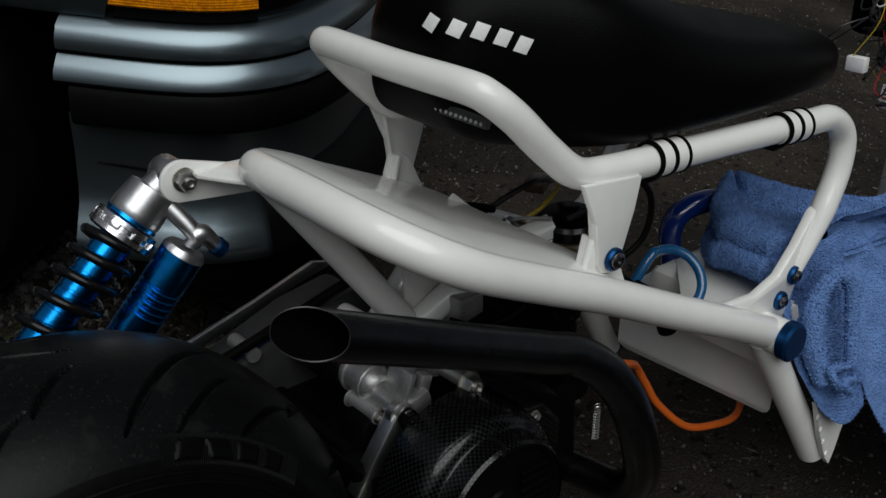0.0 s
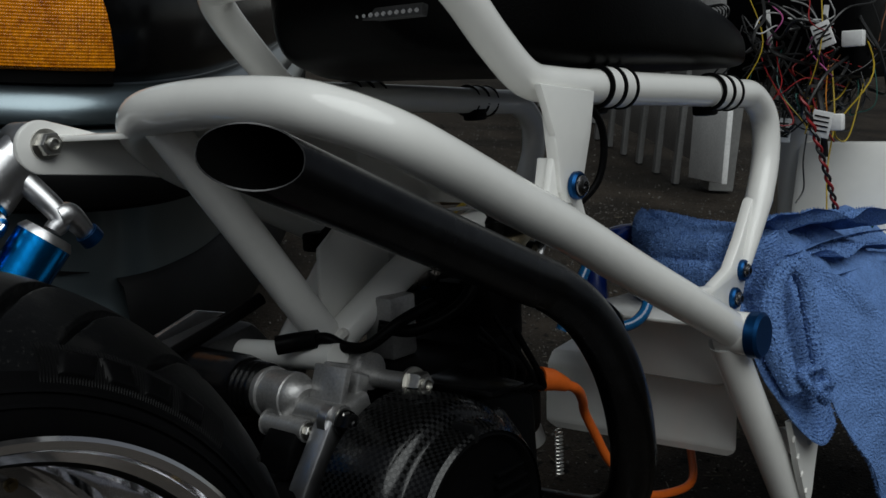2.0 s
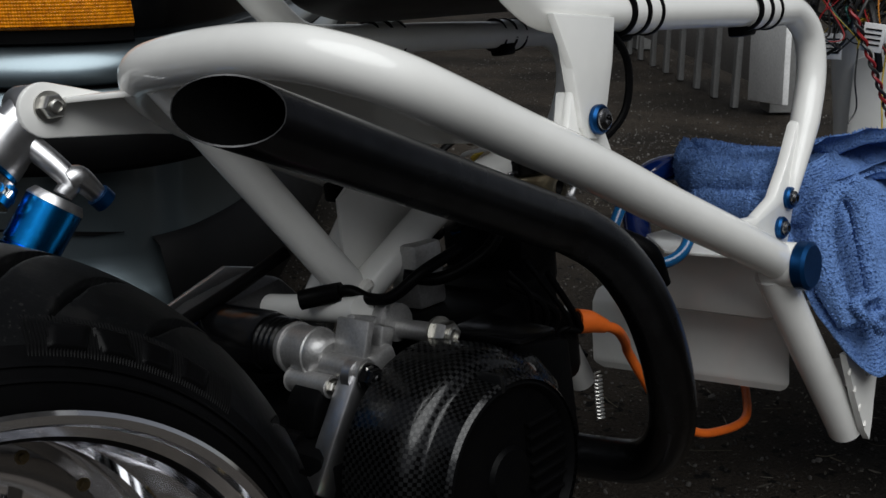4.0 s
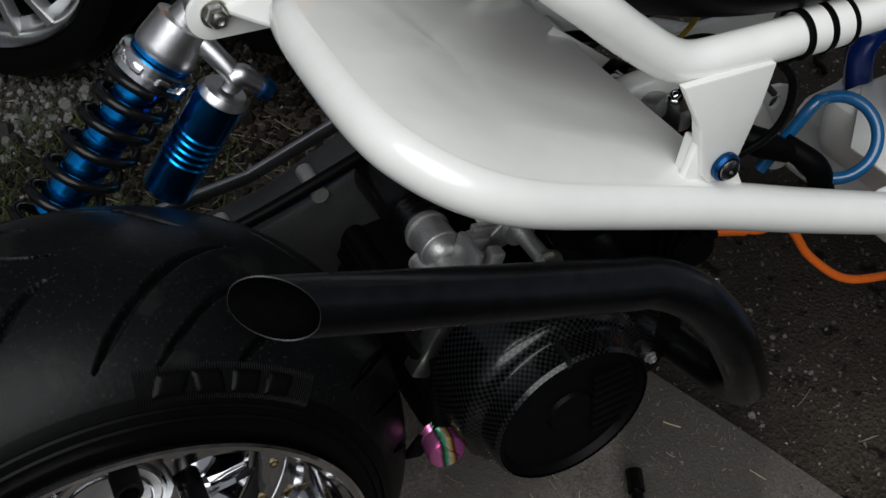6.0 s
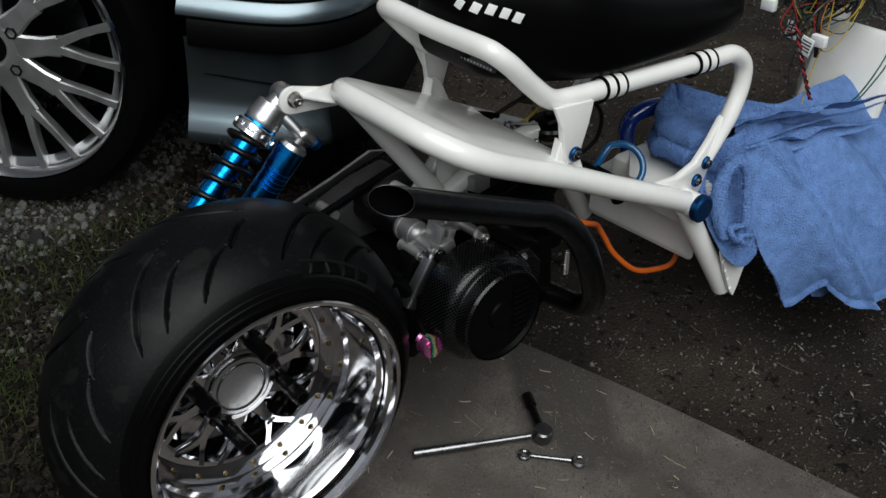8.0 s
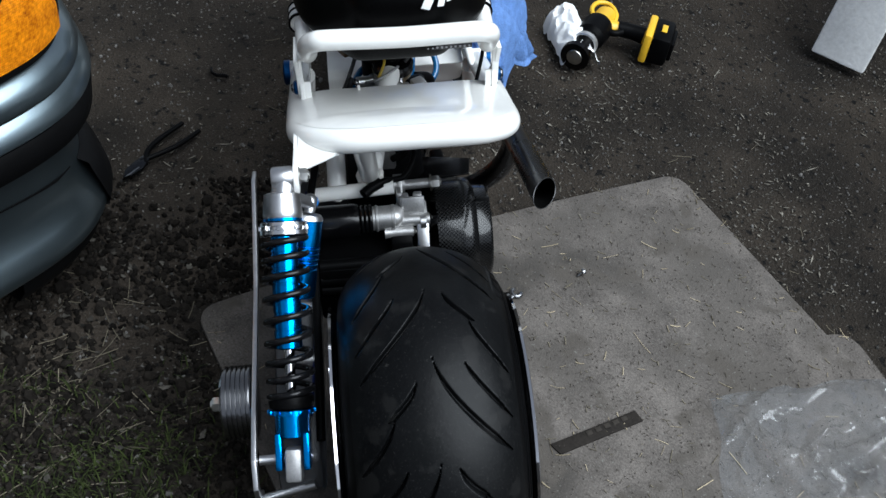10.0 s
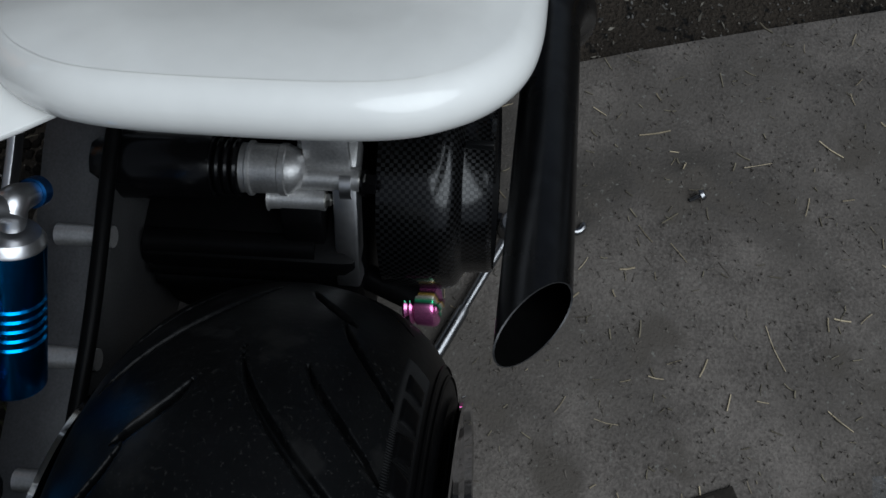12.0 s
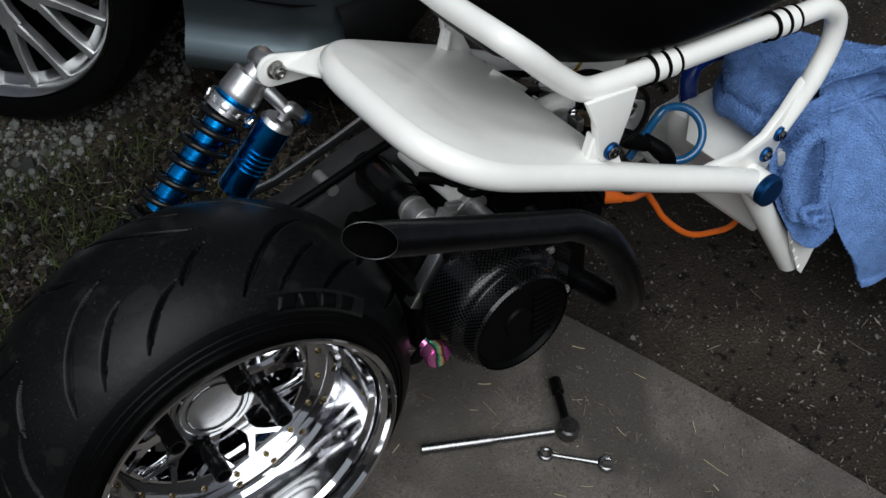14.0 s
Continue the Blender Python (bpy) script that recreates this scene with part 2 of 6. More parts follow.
def carbon_material():
    """Woven black film: small checks that differ in gloss, with a relief."""
    m = bpy.data.materials.new("carbon weave film")
    m.use_nodes = True
    n, l = m.node_tree.nodes, m.node_tree.links
    b = n["Principled BSDF"]
    uv = n.new("ShaderNodeUVMap")
    ck = n.new("ShaderNodeTexChecker")
    ck.inputs["Scale"].default_value = 1.0
    ck.inputs["Color1"].default_value, ck.inputs["Color2"].default_value = (0.0006, 0.0006, 0.0007, 1), (0.0040, 0.0042, 0.0046, 1)
    l.new(uv.outputs["UV"], ck.inputs["Vector"])
    l.new(ck.outputs["Color"], b.inputs["Base Color"])
    rr = n.new("ShaderNodeMapRange")
    rr.inputs["To Min"].default_value, rr.inputs["To Max"].default_value = 0.38, 0.16
    l.new(ck.outputs["Fac"], rr.inputs["Value"])
    l.new(rr.outputs["Result"], b.inputs["Roughness"])
    bp = n.new("ShaderNodeBump")
    bp.inputs["Strength"].default_value, bp.inputs["Distance"].default_value = 0.9, 0.0011
    l.new(ck.outputs["Fac"], bp.inputs["Height"])
    l.new(bp.outputs["Normal"], b.inputs["Normal"])
    b.inputs["Metallic"].default_value = 0.0
    b.inputs["Specular IOR Level"].default_value = 0.30
    b.inputs["Coat Weight"].default_value, b.inputs["Coat Roughness"].default_value = 0.22, 0.12
    return m


M_CARBON = carbon_material()


def iridescent_material():
    m = material("rainbow titanium", (0.6, 0.25, 0.55), 0.2, 0.85, vary=0.05, bump=0.02)
    n, l = m.node_tree.nodes, m.node_tree.links
    co, sep, ramp = n.new("ShaderNodeTexCoord"), n.new("ShaderNodeSeparateXYZ"), n.new("ShaderNodeValToRGB")
    mp = n.new("ShaderNodeMapRange")
    mp.inputs["From Min"].default_value, mp.inputs["From Max"].default_value = -0.016, 0.016
    l.new(co.outputs["Object"], sep.inputs[0])
    l.new(sep.outputs["X"], mp.inputs["Value"])
    l.new(mp.outputs["Result"], ramp.inputs["Fac"])
    els = ramp.color_ramp.elements
    els[0].color, els[1].color = (0.42, 0.10, 0.28, 1), (0.30, 0.06, 0.36, 1)
    # the near-black bands put dark reflections into the metal's colour
    for p, c in ((0.30, (0.85, 0.25, 0.55)), (0.38, (0.03, 0.02, 0.03)), (0.45, (0.05, 0.55, 0.25)), (0.54, (0.85, 0.8, 0.7)), (0.61, (0.8, 0.5, 0.08)), (0.67, (0.05, 0.02, 0.03)), (0.75, (0.50, 0.12, 0.32))):
        e = els.new(p)
        e.color = (*c, 1)
    l.new(ramp.outputs["Color"], n["Principled BSDF"].inputs["Base Color"])
    return m


M_RAINBOW = iridescent_material()


# ---------- mesh building ----------
class Shape:
    """Gathers vertices and faces of one mesh."""

    def __init__(self):
        self.v, self.f, self.uv = [], [], {}

    def add(self, verts, faces):
        k = len(self.v)
        self.v += [tuple(p) for p in verts]
        self.f += [tuple(i + k for i in f) for f in faces]
        return self

    def tube(self, pts, r, n=16, closed=False, caps=True, smooth=8):
        """Round bar along a smooth line through pts; r is a radius or one for each point."""
        pts = [Vector(p) for p in pts]
        rr = r if isinstance(r, (list, tuple)) else [r] * len(pts)
        line, rad = [], []
        c = len(pts)
        for i in range(c if closed else c - 1):
            g = (lambda k: pts[k % c]) if closed else (lambda k: pts[min(max(k, 0), c - 1)])
            a, b_, d, e = g(i - 1), g(i), g(i + 1), g(i + 2)
            if not closed and i == 0:
                a = b_ * 2 - d
            if not closed and i == c - 2:
                e = d * 2 - b_
            for s in range(smooth):
                t = s / smooth
                line.append(0.5 * (2 * b_ + (d - a) * t + (2 * a - 5 * b_ + 4 * d - e) * t * t + (3 * b_ - a - 3 * d + e) * t ** 3))
                rad.append(rr[i] * (1 - t) + rr[(i + 1) % c] * t)
        if not closed:
            line.append(pts[-1])
            rad.append(rr[-1])
        m = len(line)
        tang = [((line[(i + 1) % m] if closed or i < m - 1 else line[i]) - (line[i - 1] if closed or i > 0 else line[i])).normalized() for i in range(m)]
        side = tang[0].orthogonal().normalized()
        verts, faces = [], []
        for i in range(m):
            side = (side - tang[i] * side.dot(tang[i])).normalized()
            up = tang[i].cross(side)
            for j in range(n):
                q = 2 * math.pi * j / n
                verts.append(line[i] + (side * math.cos(q) + up * math.sin(q)) * rad[i])
        for i in range(m if closed else m - 1):
            k = (i + 1) % m
            for j in range(n):
                faces.append((i * n + j, i * n + (j + 1) % n, k * n + (j + 1) % n, k * n + j))
        if caps and not closed:
            faces += [tuple(range(n - 1, -1, -1)), tuple((m - 1) * n + j for j in range(n))]
        return self.add(verts, faces)

    def lathe(self, prof, m=None, n=48, cap=True, arc=None):
        """Turns prof, pairs of (along, radius), round the local z axis, then places it by m."""
        m = m or Matrix.Identity(4)
        verts = [m @ Vector((r * math.cos(2 * math.pi * j / n), r * math.sin(2 * math.pi * j / n), a)) for a, r in prof for j in range(n)]
        faces = [(i * n + j, i * n + (j + 1) % n, (i + 1) * n + (j + 1) % n, (i + 1) * n + j) for i in range(len(prof) - 1) for j in range(n)]
        if cap:
            faces += [tuple(range(n - 1, -1, -1)), tuple((len(prof) - 1) * n + j for j in range(n))]
        return self.add(verts, faces)

    def box(self, size, m=None, bevel=0.0):
        b = bmesh.new()
        bmesh.ops.create_cube(b, size=1)
        bmesh.ops.scale(b, vec=size, verts=b.verts)
        if bevel:
            bmesh.ops.bevel(b, geom=b.edges[:], offset=bevel, segments=2, affect="EDGES", profile=0.5)
        m = m or Matrix.Identity(4)
        b.verts.index_update()
        self.add([m @ v.co for v in b.verts], [[v.index for v in f.verts] for f in b.faces])
        b.free()
        return self

    def slab(self, outline, thick, m=None, bevel=0.0):
        """Plate with the 2D outline in the local xy plane, from z = 0 to thick, placed by m."""
        b = bmesh.new()
        face = b.faces.new([b.verts.new((x, y, 0)) for x, y in outline])
        ext = bmesh.ops.extrude_face_region(b, geom=[face])
        bmesh.ops.translate(b, vec=(0, 0, thick), verts=[g for g in ext["geom"] if isinstance(g, bmesh.types.BMVert)])
        bmesh.ops.recalc_face_normals(b, faces=b.faces[:])
        if bevel:
            bmesh.ops.bevel(b, geom=b.edges[:], offset=bevel, segments=2, affect="EDGES", profile=0.5)
        m = m or Matrix.Identity(4)
        b.verts.index_update()
        self.add([m @ v.co for v in b.verts], [[v.index for v in f.verts] for f in b.faces])
        b.free()
        return self

    def grid(self, fn, nu, nv, wrap_u=False, wrap_v=False):
        verts = [fn(i / (nu if wrap_u else nu - 1), j / (nv if wrap_v else nv - 1)) for i in range(nu) for j in range(nv)]
        faces = []
        for i in range(nu if wrap_u else nu - 1):
            for j in range(nv if wrap_v else nv - 1):
                a, b_ = (i + 1) % nu, (j + 1) % nv
                faces.append((i * nv + j, a * nv + j, a * nv + b_, i * nv + b_))
        return self.add(verts, faces)

    def mesh(self, name, mat, sharp=35, smooth=True):
        d = bpy.data.meshes.new(name)
        d.from_pydata(self.v, [], self.f)
        b = bmesh.new()
        b.from_mesh(d)
        bmesh.ops.recalc_face_normals(b, faces=b.faces[:])
        for f in b.faces:
            f.smooth = smooth
        lim = radians(sharp)
        for e in b.edges:
            if len(e.link_faces) == 2 and e.calc_face_angle(0) > lim:
                e.smooth = False
        b.to_mesh(d)
        b.free()
        d.materials.append(mat)
        return d


def pierced(outer, inner, thick, m):
    """Plate with one hole: outer and inner outlines in the local xy plane, placed by m."""
    n = len(inner)
    c = Vector((sum(p[0] for p in inner) / n, sum(p[1] for p in inner) / n))

    def edge_at(a):
        d, best = Vector((math.cos(a), math.sin(a))), 0.0
        for p, q in zip(outer, outer[1:] + outer[:1]):
            p, e = Vector(p) - c, Vector(q) - Vector(p)
            k = d.x * e.y - d.y * e.x
            if abs(k) > 1e-12:
                t, u = (p.x * e.y - p.y * e.x) / k, (p.x * d.y - p.y * d.x) / k
                if t > 0 and 0 <= u <= 1:
                    best = max(best, t)
        return c + d * best
    angles = sorted({round(math.atan2(p[1] - c.y, p[0] - c.x) % (2 * math.pi), 5) for p in list(outer) + list(inner)})
    k = len(angles)
    r = (Vector(inner[0]) - c).length
    rings = [[edge_at(a) for a in angles], [c + Vector((math.cos(a), math.sin(a))) * r for a in angles]]
    verts = [m @ Vector((p.x, p.y, z)) for z in (0, thick) for ring in rings for p in ring]
    faces = []
    for i in range(k):
        j = (i + 1) % k
        faces += [(i, j, k + j, k + i), (2 * k + i, 3 * k + i, 3 * k + j, 2 * k + j), (i, 2 * k + i, 2 * k + j, j), (k + i, k + j, 3 * k + j, 3 * k + i)]
    return Shape().add(verts, faces)


def part(name, shape, mat, parent, label="", sharp=35, at=None):
    ob = new(name, shape.mesh(name, mat, sharp))
    ob.parent = parent
    if at is not None:
        ob.matrix_local = at
    return tagged(ob, label)


def thing(name, m, label, category, group="", kind=""):
    ob = new(name)
    ob.empty_display_size = 0.05
    ob.matrix_world = m
    return tagged(ob, label, category, group, kind)


def single(name, shape, mat, label, category, m=None, group="", kind="", sharp=35):
    ob = new(name, shape.mesh(name, mat, sharp))
    if m is not None:
        ob.matrix_world = m
    return tagged(ob, label, category, group, kind)


def rounded(corners, r, n=6):
    out = []
    c = len(corners)
    for i in range(c):
        p, a, b = Vector(corners[i]), Vector(corners[i - 1]), Vector(corners[(i + 1) % c])
        u, w = (a - p).normalized(), (b - p).normalized()
        p0, p1 = p + u * r, p + w * r
        out += [tuple((1 - t) ** 2 * p0 + 2 * t * (1 - t) * p + t * t * p1) for t in [k / n for k in range(n + 1)]]
    return out


def along(a, b):
    """A pose at a whose local z points to b."""
    a, b = Vector(a), Vector(b)
    return Matrix.Translation(a) @ (b - a).to_track_quat("Z", "Y").to_matrix().to_4x4()


def bolt(parent, name, at, out, r, h, mat, label="", hexed=True, socket=True):
    """A bolt head or cap at the point at, pointing along out; a hexagon or a round button."""
    m = along(at, Vector(at) + Vector(out))
    s = Shape()
    n = 6 if hexed else 28
    s.lathe([(0, r * 1.25 if hexed else r), (h * 0.18, r * 1.25 if hexed else r)], m, 24)
    s.lathe([(h * 0.18, r), (h * 0.85, r), (h, r * 0.86)], m, n)
    if socket:
        s.lathe([(h + 0.0003, r * 0.55), (h * 1.15, r * 0.55), (h * 1.2, r * 0.4), (h * 0.8, r * 0.34)], m, 16)
    return part(name, s, mat, parent, label)


def flat_bar(s, path, widths, z0, z1, thick, m):
    """Bar with a flat face along a line in the wheel's plane."""
    n = len(path)
    verts = []
    for k, (p, w) in enumerate(zip(path, widths)):
        a, b_ = Vector(path[max(k - 1, 0)]), Vector(path[min(k + 1, n - 1)])
        d = (b_ - a).normalized()
        q = Vector((-d.y, d.x))
        z = z0 + (z1 - z0) * k / (n - 1)
        for o, dz in ((-1, -0.003), (-0.8, 0), (0.8, 0), (1, -0.003), (0.7, -thick), (-0.7, -thick)):
            verts.append(m @ Vector((p[0] + q.x * w * o, p[1] + q.y * w * o, z + dz)))
    faces = [(k * 6 + j, k * 6 + (j + 1) % 6, (k + 1) * 6 + (j + 1) % 6, (k + 1) * 6 + j) for k in range(n - 1) for j in range(6)]
    s.add(verts, faces + [tuple(range(5, -1, -1)), tuple((n - 1) * 6 + j for j in range(6))])


SIDE = Matrix(((1, 0, 0, 0), (0, 0, -1, 0), (0, 1, 0, 0), (0, 0, 0, 1)))     # local xy plane to the xz plane, local z to -y


def upright(y):
    """Pose for slab(): outline in (x, z), thickness towards -y from the plane y."""
    return Matrix.Translation((0, y, 0)) @ SIDE


# ---------- ground ----------
def ground_height(x, y):
    return 0.006 * noise.noise((x * 1.7, y * 1.7, 0)) - 0.006


def build_ground():
    s = Shape()
    ax = sorted([-60, -30, -15, -8, -5] + [-3 + 0.06 * i for i in range(101)] + [5, 8, 15, 30, 60])
    s.add([(x, y, ground_height(x, y) if abs(x) < 4 and abs(y) < 4 else -0.006) for x in ax for y in ax],
          [(i * len(ax) + j, (i + 1) * len(ax) + j, (i + 1) * len(ax) + j + 1, i * len(ax) + j + 1) for i in range(len(ax) - 1) for j in range(len(ax) - 1)])
    single("ground", s, M_DIRT, "packed dark dirt yard with grit and straw", "ground", kind="structure")


build_ground()


# ---------- scooter ----------
LEAN = 8.06
BIKE = Matrix.Translation((0.0288, 0, 0)) @ Matrix.Rotation(radians(-LEAN), 4, "X") @ Matrix.Translation((0, -0.055, 0))
scooter = thing("scooter", BIKE, "stripped custom scooter with white tube frame and fat rear wheel", "scooter")


def washer_bolt(name, at, q, wide, head):
    """Steel button bolt on a blue cupped washer, pointing sideways."""
    m = along(at, Vector(at) + Vector((0, q, 0)))
    w = part(name, Shape().lathe([(0, wide), (0.003, wide), (0.0048, wide * 0.86), (0.0042, head)], m, 32), M_BLUECAP, scooter, "blue anodised cup washer and bolt")
    s = Shape()
    s.lathe([(0.003, head), (0.0065, head * 0.95), (0.0085, head * 0.6), (0.0086, head * 0.42), (0.006, head * 0.4), (0.0059, 0.0001)], m, 28)
    part("bolt_head", s, M_HUB, w, "steel button head")


# frame: tail loop, seat rail, down tubes
R_LOOP, R_RAIL = 0.0158, 0.0128
LOOP_LINE = [(0.672, -0.139, 0.300), (0.60, -0.137, 0.336), (0.50, -0.134, 0.384), (0.42, -0.132, 0.424), (0.35, -0.130, 0.456), (0.29, -0.128, 0.484),
           (0.258, -0.119, 0.501), (0.236, -0.098, 0.514), (0.224, -0.066, 0.522), (0.222, 0.0, 0.524), (0.227, 0.066, 0.520),
           (0.242, 0.103, 0.511), (0.266, 0.128, 0.498), (0.298, 0.1405, 0.480), (0.35, 0.144, 0.456), (0.42, 0.146, 0.424), (0.50, 0.148, 0.384), (0.60, 0.151, 0.336), (0.672, 0.153, 0.300)]
loop = Shape()
loop.tube(LOOP_LINE, R_LOOP, 24, smooth=6)
tail_loop = part("tail_loop", loop, M_WHITE, scooter, "thick white painted tail tube")


def build_plate():
    """Sheet that runs off the tail tube all round and swells a little like a pillow."""
    lean, reach = radians(13), 0.055
    pts = [Vector(p) for p in LOOP_LINE]

    def tube_axis(k):
        i = min(int(k), len(pts) - 3)
        f = k - i
        a, b_, c, d = pts[i - 1], pts[i], pts[i + 1], pts[i + 2]
        p = 0.5 * (2 * b_ + (c - a) * f + (2 * a - 5 * b_ + 4 * c - d) * f * f + (3 * b_ - a - 3 * c + d) * f ** 3)
        q = 0.5 * ((c - a) + 2 * (2 * a - 5 * b_ + 4 * c - d) * f + 3 * (3 * b_ - a - 3 * c + d) * f * f)
        return p, q.normalized()

    def fn(u, v, down=0.0):
        p, q = tube_axis(3 + 12 * u)
        x = max(p.x, 0.300)
        spine = Vector((x, 0.003, 0.4842 - 0.467 * (x - 0.29)))
        inward = (spine - p).normalized()
        start = p - inward * R_LOOP * math.sin(lean)
        w = min((spine - start).length * v, reach)
        rise = math.tan(lean) * (w - w * w / (2 * reach))
        return start.lerp(spine, v) + Vector((0.423, 0, 0.906)) * (R_LOOP * math.cos(lean) + 0.0003 + rise - down)
    s = Shape()
    s.grid(fn, 150, 60)
    s.grid(lambda u, v: fn(u, v, 0.003), 80, 24)
    part("tail_plate", s, M_WHITE, scooter, "white sheet metal fender plate", sharp=80)


build_plate()

rail = Shape()
rail.tube([(0.708, -0.129, 0.344), (0.724, -0.128, 0.372), (0.748, -0.127, 0.410), (0.767, -0.126, 0.450), (0.766, -0.125, 0.485), (0.74, -0.124, 0.506), (0.70, -0.124, 0.510),
           (0.60, -0.121, 0.516), (0.50, -0.118, 0.521), (0.43, -0.116, 0.525), (0.395, -0.114, 0.531), (0.365, -0.111, 0.555), (0.335, -0.108, 0.585), (0.318, -0.100, 0.601), (0.311, -0.082, 0.607), (0.309, 0.0, 0.607), (0.313, 0.09, 0.607),
           (0.320, 0.109, 0.601), (0.337, 0.118, 0.585), (0.367, 0.121, 0.555), (0.397, 0.124, 0.531), (0.43, 0.126, 0.525), (0.50, 0.129, 0.521), (0.60, 0.133, 0.516), (0.70, 0.137, 0.510), (0.74, 0.138, 0.506),
           (0.766, 0.139, 0.485), (0.768, 0.140, 0.452), (0.748, 0.141, 0.415), (0.724, 0.1425, 0.380), (0.708, 0.143, 0.352)],
          [0.004, 0.0085] + [R_RAIL] * 27 + [0.0085, 0.004], 20, smooth=5)
part("seat_rail", rail, M_WHITE, scooter, "white tubular seat rail")
for x in (0.495, 0.669):
    for q, y0 in ((-1, -0.118), (1, 0.1335)):
        at = lambda d: Vector((x + d, y0 + q * (x + d - 0.5) * 0.035, 0.5213 - (x + d - 0.5) * 0.055))
        s = Shape()
        s.lathe([(-0.017, R_RAIL), (-0.0165, R_RAIL + 0.0022), (0.0165, R_RAIL + 0.0022), (0.017, R_RAIL)], along(at(0), at(0.01)), 32)
        clamp = part("rail_clamp", s, M_WHITE, scooter, "white split clamp with black bands on the seat rail")
        for d, wide in ((-0.0165, 0.0018), (0.0, 0.0026), (0.0165, 0.0018)):
            s = Shape()
            s.lathe([(-wide, R_RAIL + 0.0005), (-wide * 0.7, R_RAIL + 0.0034), (wide * 0.7, R_RAIL + 0.0034), (wide, R_RAIL + 0.0005)], along(at(d), at(d + 0.01)), 32, cap=False)
            part("rubber_band", s, M_BLACK, clamp, "black rubber band")
        s = Shape()
        s.box((0.022, 0.016, 0.012), Matrix.Translation(at(-0.012) + Vector((0, -q * 0.006, -0.014))), 0.003)
        part("clamp_block", s, M_BLACK, clamp, "black rubber block under the clamp")

for q in (-1, 1):
    yb = -0.1335 if q < 0 else 0.144      # bracket side
    yg = -0.1255 if q < 0 else 0.144      # gusset side
    yc = -0.131 if q < 0 else 0.146       # tube axis
    # seat bracket, loop tab, bolt
    s = Shape()
    s.slab([(0.385, 0.527), (0.452, 0.520), (0.446, 0.492), (0.432, 0.452), (0.424, 0.444), (0.412, 0.446), (0.406, 0.456), (0.402, 0.49)], 0.006, upright(yb - q * 0.004 + 0.003), 0.0012)
    s.box((0.003, 0.009, 0.066), Matrix.Translation((0.4035, yb - q * 0.006, 0.486)) @ Matrix.Rotation(radians(-8), 4, "Y"), 0.001)
    part("seat_bracket", s, M_WHITE, scooter, "white bracket under the seat rail")
    s = Shape()
    s.box((0.004, 0.014, 0.046), Matrix.Translation((0.4015, yb - q * 0.0125, 0.4545)) @ Matrix.Rotation(radians(14), 4, "Y"), 0.0012)
    s.slab([(0.384, 0.432), (0.394, 0.448), (0.403, 0.4775), (0.418, 0.4755), (0.428, 0.466), (0.440, 0.440), (0.452, 0.412), (0.42, 0.425)], 0.006, upright(yb - q * 0.0075 + 0.003), 0.0015)
    part("mount_tab", s, M_WHITE, scooter, "white welded tab")
    washer_bolt("bracket_bolt", (0.422, yb, 0.457), q, 0.0098, 0.0074)
    # front gusset of the seat rail
    s = Shape()
    s.slab([(0.585, 0.352), (0.63, 0.334), (0.668, 0.305), (0.700, 0.298), (0.724, 0.350), (0.752, 0.398), (0.748, 0.416), (0.733, 0.412), (0.709, 0.380), (0.684, 0.355), (0.65, 0.345)], 0.011, upright(yg - q * 0.003 + 0.0055), 0.003)
    part("front_gusset", s, M_WHITE, scooter, "white flattened rail end")
    washer_bolt("gusset_bolt", (0.7075, yg + q * 0.0025, 0.350), q, 0.0098, 0.0066)
    washer_bolt("gusset_bolt", (0.6892, yg + q * 0.0025, 0.3275), q, 0.0098, 0.0066)
    # cross tube end with its blue cap
    s = Shape()
    s.lathe([(-0.006, 0.019), (0.024, 0.019)], along((0.6675, yc + q * 0.001, 0.3015), (0.6675, yc + q * 0.1, 0.3015)), 28)
    part("tube_boss", s, M_WHITE, scooter, "white cross tube end")
    s = Shape()
    s.lathe([(0, 0.0205), (0.009, 0.0205), (0.0115, 0.0175)], along((0.6675, yc + q * 0.0235, 0.3015), (0.6675, yc + q * 0.1, 0.3015)), 32)
    part("tube_cap", s, M_BLUECAP, scooter, "blue anodised end cap")
    # down tube and foot plate
    s = Shape()
    s.tube([(0.666, yc, 0.294), (0.700, yc + q * 0.004, 0.238), (0.745, yc + q * 0.010, 0.164), (0.776, yc + q * 0.0135, 0.113)], R_LOOP, 20)
    part("down_tube", s, M_WHITE, scooter, "white down tube")
    yf = yc + q * 0.033
    ringed = [(0.777 + 0.0085 * math.cos(a), 0.178 + 0.0115 * math.sin(a)) for a in [2 * math.pi * k / 20 for k in range(20)]]
    rim = [(0.728, 0.206), (0.742, 0.205), (0.760, 0.202), (0.784, 0.198), (0.800, 0.190), (0.803, 0.174), (0.796, 0.158), (0.790, 0.142), (0.784, 0.122), (0.777, 0.107), (0.766, 0.120), (0.746, 0.160)]
    part("foot_plate", pierced(rim, ringed, 0.006, upright(yf + 0.003)), M_WHITE, scooter, "white gusset plate with a round hole")
    s = Shape()
    for k in range(4):
        a = Vector((0.734 + 0.0105 * k, yf + q * 0.003, 0.188 - 0.0205 * k))
        s.lathe([(-0.0034, 0.0004), (-0.0020, 0.0014 + 0.0004 * (k % 2)), (0.0020, 0.0014), (0.0034, 0.0004)], Matrix.Translation(a) @ Matrix.Rotation(radians(35), 4, "Y"), 8)
    part("weld_bead", s, M_WELD, scooter, "lumpy white weld bead")
s = Shape()
